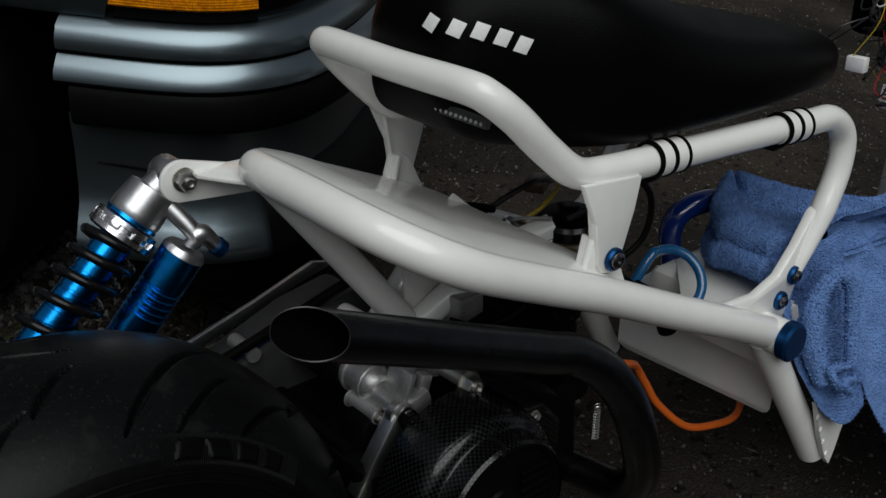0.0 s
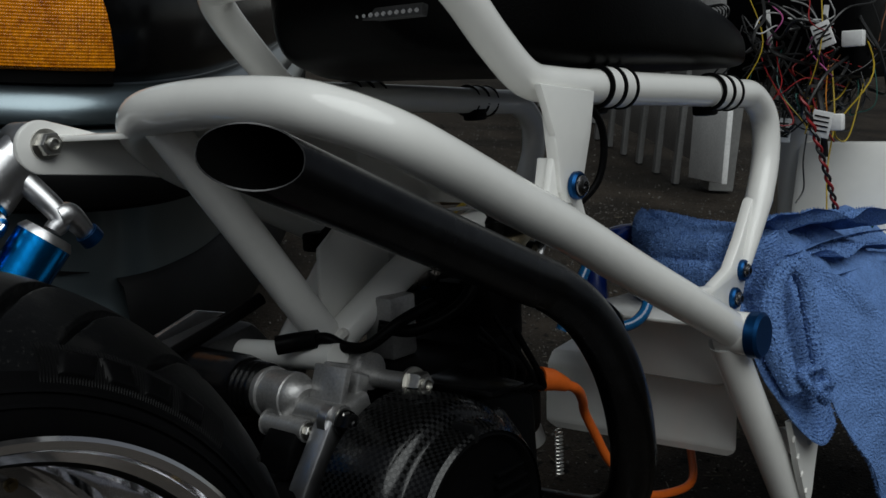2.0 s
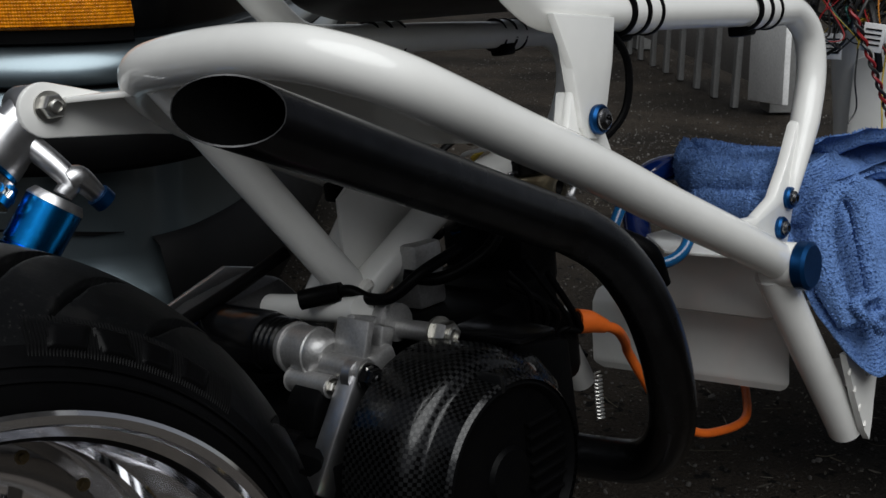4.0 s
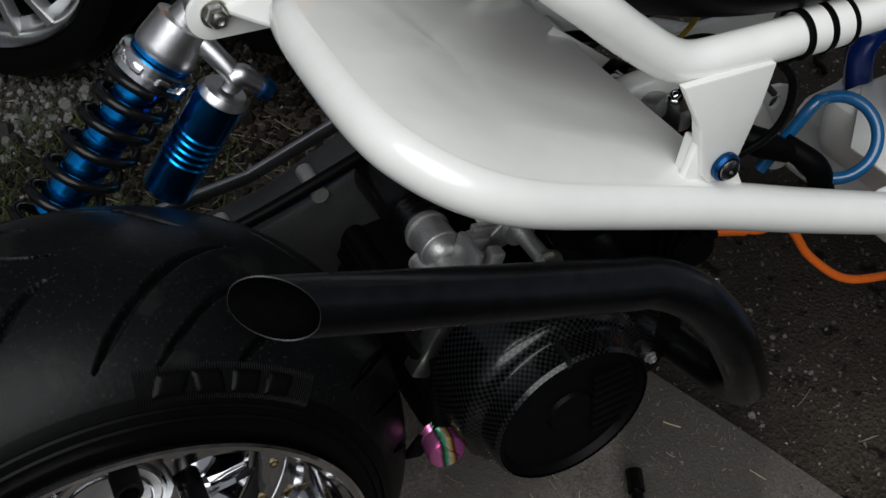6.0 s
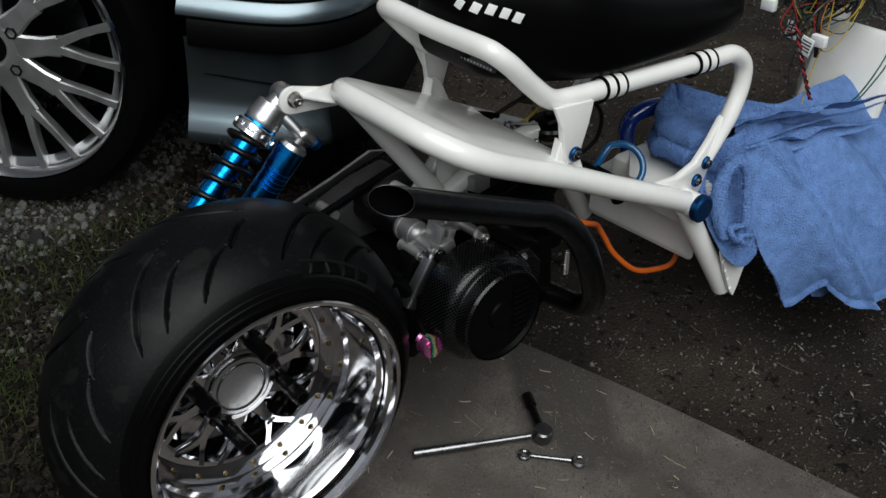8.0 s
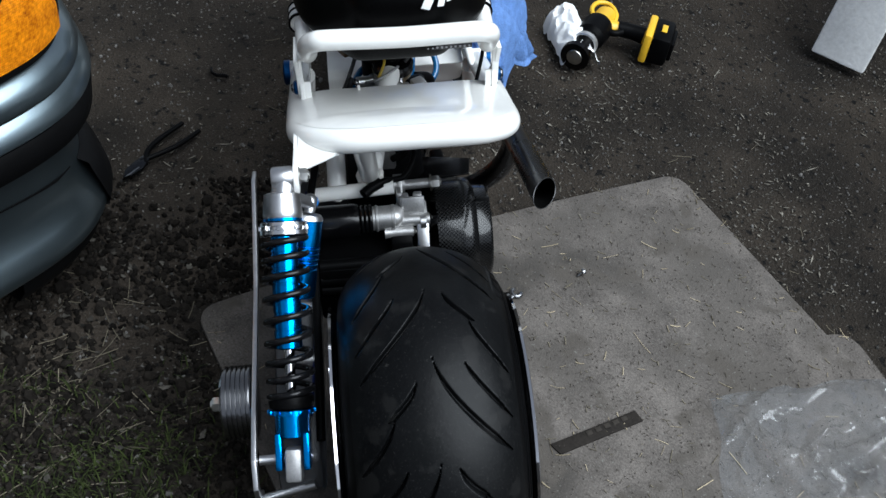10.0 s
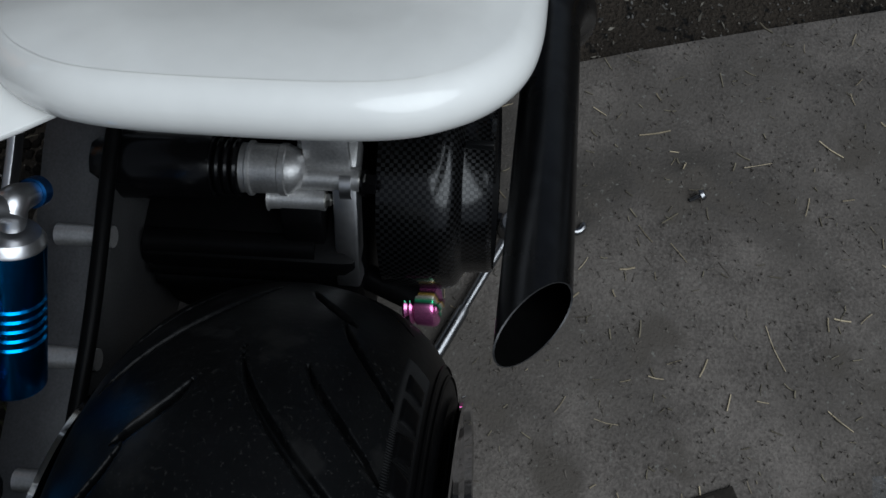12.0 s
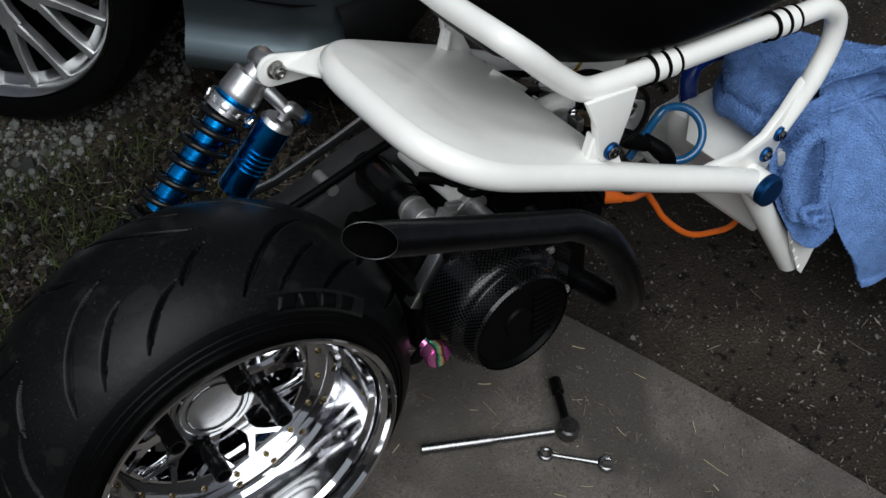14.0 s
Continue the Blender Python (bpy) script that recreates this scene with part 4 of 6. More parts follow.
for y in (0.058, 0.064, 0.070, 0.076):
    s = Shape()
    s.tube([(0.297 + 0.0185 * math.cos(a), y, 0.315 + 0.0185 * math.sin(a)) for a in [2 * math.pi * i / 20 for i in range(20)]], 0.0026, 8, closed=True, smooth=1)
    part("starter_ring", s, M_BLACKGLOSS, starter)
s = Shape()
s.tube([(0.360, 0.018, 0.316), (0.3586, -0.031, 0.318)], 0.0072, 16)
mount = part("mount_bolt", s, M_CAST, engine, "long steel engine mount bolt")
bolt(mount, "nut", (0.3586, -0.031, 0.318), (-0.06, -1, 0.09), 0.0098, 0.014, M_STEEL)
for pts, rad in ((((0.330, 0.052, 0.345), (0.338, 0.034, 0.348), (0.346, 0.022, 0.341), (0.352, 0.004, 0.343), (0.372, -0.01, 0.358), (0.41, -0.01, 0.365)), 0.0045), (((0.318, 0.066, 0.343), (0.328, 0.054, 0.345), (0.336, 0.04, 0.347)), 0.0075),
                 (((0.38, 0.02, 0.35), (0.40, 0.0, 0.345), (0.43, -0.02, 0.36), (0.46, -0.02, 0.385)), 0.005)):
    s = Shape()
    s.tube(pts, rad, 12)
    part("rubber_hose", s, M_BLACK, engine, "short black rubber hose")
# dark cylinder and covers in front of the fan
s = Shape()
s.box((0.10, 0.12, 0.10), Matrix.Translation((0.42, 0.03, 0.27)), 0.015)
s.box((0.08, 0.10, 0.06), Matrix.Translation((0.49, 0.02, 0.26)), 0.012)
s.slab([(0.40, 0.30), (0.47, 0.285), (0.475, 0.20), (0.45, 0.165), (0.40, 0.16)], 0.02, upright(-0.04), 0.004)
part("cylinder_cover", s, M_BLACK, engine, "black cylinder cooling cover")
s = Shape()
s.box((0.075, 0.11, 0.13), Matrix.Translation((0.482, 0.035, 0.262)), 0.014)
s.box((0.05, 0.09, 0.06), Matrix.Translation((0.515, 0.04, 0.335)), 0.01)
part("cylinder_head", s, M_BLACK, engine, "black cylinder head cover")
for k in range(5):
    s = Shape()
    s.tube([(0.44 + 0.012 * k, -0.030 + 0.012 * (k % 2), 0.342 - 0.012 * (k % 3)), (0.455 + 0.015 * k, -0.038, 0.318 - 0.010 * k), (0.462 + 0.010 * k, -0.030, 0.275), (0.450 + 0.012 * k, -0.020, 0.22)], 0.0022 + 0.0006 * (k % 3), 8)
    part("engine_lead", s, M_BLACK, engine, "black engine lead")
s = Shape()
s.slab([(0.380, 0.035), (0.42, -0.02), (0.408, -0.095), (0.376, -0.09), (0.370, -0.03)], 0.004, Matrix.Translation((0, 0, 0.312)), 0.001)
part("shroud_top", s, M_BLACKGLOSS, engine, "gloss black shroud top")
s = Shape()
s.box((0.03, 0.03, 0.05), Matrix.Translation((0.405, 0.03, 0.345)), 0.004)
part("intake_flange", s, M_CAST, engine, "grey intake flange")
s = Shape()
pts = [(0.505 + 0.004 * math.cos(2 * math.pi * i / 8), -0.058 + 0.0025 * math.sin(2 * math.pi * i / 8), 0.245 - i * 0.0004) for i in range(100)]
s.tube(pts, 0.0008, 6, smooth=1)
part("return_spring", s, M_STEEL, engine, "small steel return spring")
# oil filler
s = Shape()
s.tube([(0.262, -0.02, 0.215), (0.246, -0.06, 0.212)], 0.010, 16)
s.slab([(0.215, 0.195), (0.228, 0.19), (0.25, 0.205), (0.25, 0.222), (0.228, 0.21)], 0.006, upright(-0.05), 0.001)
# black stands in for the shade that hides the cast neck
part("filler_neck", s, M_BLACK, engine)
CAPM = along((0.2445, -0.0515, 0.2055), (0.2430, -0.0745, 0.2090))
s = Shape()
s.lathe([(0, 0.013), (0.002, 0.0145), (0.004, 0.013), (0.006, 0.0145), (0.008, 0.013), (0.010, 0.0150), (0.022, 0.0155), (0.024, 0.0145), (0.0243, 0.0001)], Matrix.Identity(4), 36)
s.box((0.0070, 0.024, 0.006), Matrix.Rotation(radians(35), 4, "Z") @ Matrix.Translation((0, 0, 0.0235)), 0.0012)
part("oil_cap", s, M_RAINBOW, engine, "rainbow anodised oil filler cap", at=CAPM)
# drive case, swing plate and pulley on the far side of the wheel
s = Shape()
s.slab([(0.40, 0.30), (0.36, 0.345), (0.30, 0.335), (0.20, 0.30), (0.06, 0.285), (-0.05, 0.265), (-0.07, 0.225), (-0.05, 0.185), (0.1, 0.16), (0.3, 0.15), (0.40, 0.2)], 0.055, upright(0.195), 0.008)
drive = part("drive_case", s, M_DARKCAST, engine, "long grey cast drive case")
for x, z in ((0.24, 0.315), (0.16, 0.296), (0.08, 0.288)):
    s = Shape()
    s.tube([(x, 0.175, z), (x, 0.136, z)], 0.0075, 14)
    part("case_boss", s, M_CAST, drive)
s = Shape()
s.slab([(0.39, 0.338), (0.36, 0.346), (0.29, 0.324), (0.20, 0.300), (0.0, 0.292), (-0.06, 0.285), (-0.085, 0.26), (-0.085, 0.22), (-0.06, 0.2), (-0.055, 0.212), (-0.072, 0.225), (-0.072, 0.255), (-0.05, 0.274), (0.0, 0.280), (0.2, 0.288), (0.29, 0.310), (0.345, 0.328)], 0.006, upright(0.222), 0.001)
part("swing_plate", s, M_ALU, engine, "flat silver swing plate")
s = Shape()
s.tube([(0.36, 0.13, 0.365), (0.30, 0.140, 0.342), (0.18, 0.138, 0.315), (0.06, 0.138, 0.298), (-0.03, 0.14, 0.27)], 0.0055, 12)
part("breather_hose", s, M_BLACK, engine, "long black breather hose")
s = Shape()
s.tube([(0.33, 0.145, 0.345), (0.24, 0.142, 0.318), (0.12, 0.142, 0.297), (0.0, 0.15, 0.28)], 0.0018, 8)
part("blue_cable", s, M_CABLE, engine, "thin blue cable")
PUL = Matrix.Translation((0.064, 0.225, 0.232)) @ Matrix.Rotation(radians(-90), 4, "X")
s = Shape()
pf = [(0.0, 0.046)]
for i in range(6):
    z = 0.003 + i * 0.006
    pf += [(z, 0.048), (z + 0.003, 0.048), (z + 0.0035, 0.045), (z + 0.0055, 0.045)]
pf += [(0.041, 0.043), (0.042, 0.0001)]
s.lathe(pf, PUL, 48)
# darker metal puts the drum's shadow into its colour
part("ribbed_drum", s, M_HUB, engine, "ribbed silver drum at the axle, shade in its tone")
bolt(engine, "axle_nut", (0.064, 0.267, 0.232), (0, 1, 0), 0.010, 0.014, M_STEEL)
s = Shape()
s.tube([(-0.045, 0.215, 0.262), (-0.045, 0.15, 0.262)], 0.006, 14)
s.tube([(-0.068, 0.22, 0.21), (-0.068, 0.15, 0.235)], 0.006, 14)
part("plate_spacer", s, M_ALU, engine, "silver spacer rods")

# exhaust
PA, PB = Vector((0.112, -0.1465, 0.5085)), Vector((0.3650, -0.1495, 0.3975))
pts = [PA, PA.lerp(PB, 0.5), PA.lerp(PB, 0.88), PB, Vector((0.3930, -0.1560, 0.3760)), Vector((0.4150, -0.1615, 0.3450)), Vector((0.4305, -0.1635, 0.3120)), Vector((0.4468, -0.1593, 0.2757)), Vector((0.4630, -0.1500, 0.2400)), Vector((0.4760, -0.1320, 0.2080)), Vector((0.4800, -0.1050, 0.1900)), Vector((0.4680, -0.0550, 0.1900))]
R_PIPE = 0.0168


def build_exhaust():
    n = 32
    d = (PB - PA).normalized()
    s = Shape()
    s.tube([PA + d * 0.038, PA.lerp(PB, 0.3)] + pts[1:], R_PIPE, n, caps=False, smooth=8)
    first = [Vector(s.v[i]) for i in range(n)]
    start = PA + d * 0.038
    ring = []
    for p in first:
        off = (p - start).y / R_PIPE - 0.25 * (p - start).z / R_PIPE
        ring.append(p - d * (0.018 + 0.018 * max(-1, min(1, off))))
    s.add(ring + first, [(i, (i + 1) % n, n + (i + 1) % n, n + i) for i in range(n)])
    centre = sum(ring, Vector()) / n
    lip = [p + (start + d * (p - start).dot(d) - p) * 0.05 for p in ring]
    deep = [start + d * 0.09 + (p - start) * 0.95 for p in first]
    lipshape = Shape().add(ring + lip, [(i, (i + 1) % n, n + (i + 1) % n, n + i) for i in range(n)])
    inner = Shape().add(lip + deep, [(i, (i + 1) % n, n + (i + 1) % n, n + i) for i in range(n)] + [tuple(n + i for i in range(n))])
    pipe = part("exhaust_pipe", s, M_PIPE, scooter, "bare dark steel slash-cut exhaust pipe")
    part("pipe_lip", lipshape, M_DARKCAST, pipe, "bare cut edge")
    part("pipe_bore", inner, M_SOOT, pipe, "sooty bore")


build_exhaust()

# seat
def build_seat():
    secs = [  # x, half width, bottom, top
        (0.320, 0.040, 0.588, 0.640), (0.331, 0.056, 0.558, 0.662), (0.350, 0.067, 0.546, 0.680), (0.385, 0.086, 0.540, 0.690), (0.425, 0.118, 0.536, 0.686), (0.47, 0.135, 0.534, 0.668),
        (0.55, 0.140, 0.534, 0.636), (0.63, 0.138, 0.533, 0.613), (0.70, 0.132, 0.532, 0.598), (0.76, 0.118, 0.532, 0.584), (0.81, 0.092, 0.533, 0.571), (0.845, 0.062, 0.535, 0.560), (0.866, 0.030, 0.539, 0.552)]
    s = Shape()
    n = 32
    verts = []
    for x, w, lo, hi in secs:
        c, h = (lo + hi) / 2, (hi - lo) / 2
        for j in range(n):
            a = 2 * math.pi * j / n
            ca, sa = math.cos(a), math.sin(a)
            ky, kz = (0.42, 0.5) if sa >= 0 else (0.20, 0.30)      # crisp lower edge, soft crown
            y = w * math.copysign(abs(ca) ** ky, ca)
            z = c + h * math.copysign(abs(sa) ** kz, sa)
            verts.append((x, 0.006 + y * (1 - 0.34 * max(0, sa)), z))
    m = len(secs)
    faces = [(i * n + j, i * n + (j + 1) % n, (i + 1) * n + (j + 1) % n, (i + 1) * n + j) for i in range(m - 1) for j in range(n)]
    faces += [tuple(range(n)), tuple((m - 1) * n + j for j in range(n))]
    s.add(verts, faces)
    seat = part("seat", s, M_SEAT, scooter, "black padded vinyl seat", sharp=70)
    md = seat.modifiers.new("round", "SUBSURF")
    md.levels = md.render_levels = 2
    # plain white blocks for the maker's mark, wrapped round the rear corner
    marks = [((0.3240, -0.0290, 0.6415), (-0.95, -0.159, 0.25)), ((0.3325, -0.0462, 0.6392), (-0.75, -0.64, 0.17)), ((0.3462, -0.0566, 0.6370), (-0.52, -0.85, 0.12)),
             ((0.3612, -0.0648, 0.6315), (-0.445, -0.892, 0.06)), ((0.3750, -0.0722, 0.6252), (-0.47, -0.88, 0.045))]
    for p, n in marks:
        p, n = Vector(p), Vector(n).normalized()
        up_ = (Vector((0, 0, 1)) - n * n.z).normalized()
        ax = up_.cross(n)
        m = Matrix((ax.to_4d(), up_.to_4d(), n.to_4d(), (0, 0, 0, 1))).transposed()
        m.translation = p + n * 0.0016
        m[3][3] = 1.0
        for k in range(3):
            m[3][k] = 0.0
        b = Shape()
        b.slab([(-0.0064, -0.0062), (0.0046, -0.0062), (0.0064, 0.0062), (-0.0046, 0.0062)], 0.0006, m @ Matrix.Rotation(radians(-20), 4, "Z"), 0.0002)
        part("mark_bar", b, M_PAPER, seat, "plain white printed block")
    b = Shape()
    b.box((0.006, 0.122, 0.008), Matrix.Translation((0.330, -0.024, 0.576)) @ Matrix.Rotation(radians(15), 4, "Y"), 0.001)
    strip = part("light_strip", b, M_DARKCAST, seat, "slim tail light strip")
    for k in range(20):
        b = Shape()
        b.lathe([(0, 0.0017), (0.0014, 0.0012)], along((0.3268, -0.081 + k * 0.0057, 0.576), (0.317, -0.081 + k * 0.0057, 0.573)), 8)
        part("light_diode", b, M_LED, strip)


build_seat()
# intake, hoses and leads under the seat
LID = along((0.522, 0.008, 0.405), (0.517, 0.004, 0.46))
s = Shape()
s.lathe([(0, 0.026), (0.004, 0.031), (0.014, 0.031), (0.018, 0.028), (0.019, 0.012), (0.026, 0.010), (0.027, 0.0001)], LID, 36)
carb = part("carburettor", s, M_BLACKGLOSS, scooter, "black and silver carburettor")
s = Shape()
s.lathe([(-0.030, 0.020), (-0.012, 0.023), (-0.004, 0.030), (0.001, 0.031)], LID, 36)
part("diaphragm_cover", s, material("tarnished brass", (0.32, 0.27, 0.18), 0.4, 0.8, vary=0.3, scale=60), carb, "tarnished yellowish cover")
s = Shape()
s.box((0.042, 0.036, 0.034), Matrix.Translation((0.503, 0.022, 0.385)) @ Matrix.Rotation(radians(20), 4, "Z"), 0.005)
s.tube([(0.488, 0.026, 0.385), (0.462, 0.036, 0.386), (0.44, 0.046, 0.38)], [0.015, 0.017, 0.0165], 20)
s.tube([(0.50, 0.040, 0.40), (0.492, 0.062, 0.405)], 0.008, 14)
s.tube([(0.485, 0.03, 0.402), (0.475, 0.018, 0.41)], 0.007, 14)
s.box((0.012, 0.03, 0.02), Matrix.Translation((0.49, 0.0, 0.388)), 0.003)
part("carburettor_body", s, M_ALU, carb, "silver carburettor body")
for a, c, rad in (((0.462, 0.036, 0.386), (0.452, 0.040, 0.384), 0.019), ((0.444, 0.044, 0.381), (0.436, 0.048, 0.379), 0.0185)):
    s = Shape()
    s.lathe([(0, rad), (0.002, rad + 0.001), (0.008, rad + 0.001), (0.010, rad)], along(a, c), 28)
    s.box((0.010, 0.016, 0.008), Matrix.Translation(Vector(a) + Vector((0, 0, 0.02))), 0.001)
    part("hose_clamp", s, M_CHROME, carb, "bright hose clamp")
s = Shape()
s.tube([(0.525, 0.030, 0.388), (0.540, 0.016, 0.384), (0.556, 0.002, 0.377)], [0.014, 0.013, 0.015], 24)
part("air_boot", s, M_BLACK, carb, "black rubber air boot")
MOUTH = along((0.556, 0.002, 0.377), (0.571, -0.022, 0.366))
s = Shape()
s.lathe([(0, 0.0165), (0.004, 0.0195), (0.009, 0.0200), (0.011, 0.0190), (0.008, 0.0165), (-0.006, 0.0120), (-0.014, 0.0105), (-0.014, 0.0001)], MOUTH, 32, cap=False)
part("intake_ring", s, M_TOOL, carb, "dull steel intake bell")
s = Shape()
s.tube([(0.535, -0.012, 0.360), (0.556, -0.030, 0.350), (0.580, -0.036, 0.335)], [0.010, 0.012, 0.009], 16)
s.box((0.03, 0.018, 0.022), Matrix.Translation((0.545, 0.030, 0.358)) @ Matrix.Rotation(radians(30), 4, "Z"), 0.004)
s.tube([(0.58, -0.03, 0.34), (0.60, -0.05, 0.32), (0.61, -0.055, 0.29)], [0.009, 0.011, 0.010], 14)
part("intake_elbow", s, M_BLACK, carb, "black rubber elbow below the intake")
for p, sz in (((0.47, 0.0, 0.40), (0.02, 0.015, 0.02)), ((0.535, 0.04, 0.395), (0.024, 0.02, 0.03)), ((0.48, 0.065, 0.385), (0.018, 0.016, 0.026)), ((0.515, -0.03, 0.375), (0.02, 0.02, 0.018))):
    s = Shape()
    s.box(sz, Matrix.Translation(p) @ Matrix.Rotation(radians(25), 4, "Z"), 0.003)
    part("intake_fitting", s, M_BLACK if p[1] > 0.03 else M_CAST, carb)
for p, d in (((0.492, 0.062, 0.405), (0, 1, 0.3)), ((0.475, 0.018, 0.412), (-0.4, -0.2, 1)), ((0.508, 0.03, 0.405), (-0.3, 0.3, 1)), ((0.49, 0.0, 0.402), (-0.5, -0.5, 1))):
    bolt(carb, "carburettor_screw", p, d, 0.0045, 0.006, M_CHROME)
s = Shape()
s.box((0.030, 0.022, 0.014), Matrix.Translation((0.545, 0.075, 0.43)) @ Matrix.Rotation(radians(30), 4, "Z"), 0.003)
part("choke_unit", s, material("brown resin", (0.10, 0.06, 0.03), 0.4, vary=0.3), carb, "brown choke unit")
for pts, rad, key in ((((0.56, 0.06, 0.435), (0.53, 0.03, 0.445), (0.50, 0.02, 0.435), (0.48, 0.03, 0.42)), 0.0022, "yellow"), (((0.56, 0.07, 0.43), (0.52, 0.06, 0.44), (0.48, 0.075, 0.42), (0.46, 0.09, 0.40)), 0.003, "black"),
                      (((0.50, -0.01, 0.43), (0.52, -0.03, 0.44), (0.545, -0.045, 0.41)), 0.0025, "black"), (((0.455, 0.05, 0.40), (0.45, 0.075, 0.41), (0.47, 0.09, 0.40), (0.49, 0.08, 0.38)), 0.004, "black"), (((0.49, 0.05, 0.405), (0.47, 0.03, 0.425), (0.49, 0.0, 0.43)), 0.0018, "grey")):
    s = Shape()
    s.tube(pts, rad, 8)
    part("carburettor_lead", s, M_WIRES[key], carb)
s = Shape()
s.tube([(0.452, -0.118, 0.522), (0.478, -0.122, 0.492), (0.474, -0.12, 0.455), (0.445, -0.108, 0.43)], 0.0028, 10)
part("throttle_cable", s, M_BLACK, scooter, "black throttle cable")
s = Shape()
s.tube([(0.40, 0.10, 0.41), (0.415, 0.085, 0.425), (0.445, 0.075, 0.43), (0.48, 0.07, 0.42)], [0.004, 0.005, 0.005, 0.004], 10)
s.box((0.02, 0.014, 0.016), Matrix.Translation((0.398, 0.102, 0.408)), 0.003)
part("plug_lead", s, M_BLACK, scooter, "black taped plug lead")
RING = along((0.622, -0.045, 0.338), (0.272, -0.595, 1.038))
ring_pts = [RING @ Vector((0.032 * math.cos(a), 0.032 * math.sin(a), 0.006 * a)) for a in [radians(-160 + 30 * k) for k in range(11)]]
for pts in (ring_pts + [(0.57, -0.02, 0.31)], ((0.56, 0.02, 0.395), (0.545, 0.055, 0.385), (0.515, 0.07, 0.37), (0.49, 0.065, 0.355))):
    s = Shape()
    s.tube(pts, 0.0052, 12)
    part("fuel_hose", s, M_BLUEHOSE, scooter, "translucent blue fuel hose loop")
s = Shape()
s.tube([(0.521, -0.030, 0.280), (0.532, -0.035, 0.277), (0.546, -0.040, 0.270)], [0.0105, 0.0095, 0.006], 16)
part("plug_boot", s, M_ORANGE, scooter, "orange rubber plug boot")
s = Shape()
s.tube([(0.500, -0.022, 0.284), (0.522, -0.030, 0.280)], 0.0085, 12)
part("plug_cap", s, M_BLACK, scooter, "black plug cap")
s = Shape()
s.tube([(0.540, -0.038, 0.273), (0.562, -0.040, 0.262), (0.600, -0.022, 0.238), (0.625, -0.008, 0.218), (0.645, -0.008, 0.188), (0.665, -0.012, 0.155), (0.705, -0.022, 0.114), (0.745, -0.030, 0.100), (0.79, -0.036, 0.100), (0.84, -0.01, 0.12)], 0.0045, 12)
part("ignition_lead", s, M_ORANGE, scooter, "orange ignition lead")
# white transverse keel panel with a stepped box over it
KEEL = [(0.740, 0.150), (0.7365, 0.158), (0.7385, 0.190), (0.743, 0.222), (0.752, 0.232), (0.790, 0.236), (0.800, 0.242)]
s = Shape()


def keel(u, v, thick=0.0):
    k = v * (len(KEEL) - 1)
    i = min(int(k), len(KEEL) - 2)
    x, z = (KEEL[i][j] + (KEEL[i + 1][j] - KEEL[i][j]) * (k - i) for j in (0, 1))
    half = 0.110 - 0.010 * max(0.0, 1 - v * 5) ** 2
    return Vector((x + thick, -half + 0.002 + (2 * half) * u, z + thick * 0.4 + 0.006 * (1 - u)))


s.grid(keel, 40, 43)
s.grid(lambda u, v: keel(u, v, 0.003), 40, 43)
part("keel_panel", s, M_WHITE, scooter, "white sheet metal keel panel", sharp=50)
s = Shape()
s.box((0.12, 0.165, 0.066), Matrix.Translation((0.752, -0.040, 0.270)), 0.016)
part("keel_box", s, M_WHITE, scooter, "white stepped box over the keel panel")
s = Shape()
s.slab([(0.655, -0.115), (0.86, -0.115), (0.86, 0.03), (0.73, 0.03), (0.655, -0.035)], 0.003, Matrix.Translation((0, 0, 0.352)) @ Matrix.Rotation(radians(4), 4, "Y"), 0.0008)
part("floor_sheet", s, M_WHITE, scooter, "white floor sheet between the tubes")
s = Shape()
s.tube([(0.752, 0.048, 0.268), (0.742, 0.048, 0.300), (0.736, 0.046, 0.335), (0.748, 0.040, 0.356), (0.785, 0.030, 0.362), (0.86, 0.015, 0.350)], 0.0135, 18)
part("front_pipe", s, M_DEEPBLUE, scooter, "deep blue glossy pipe under the towel")


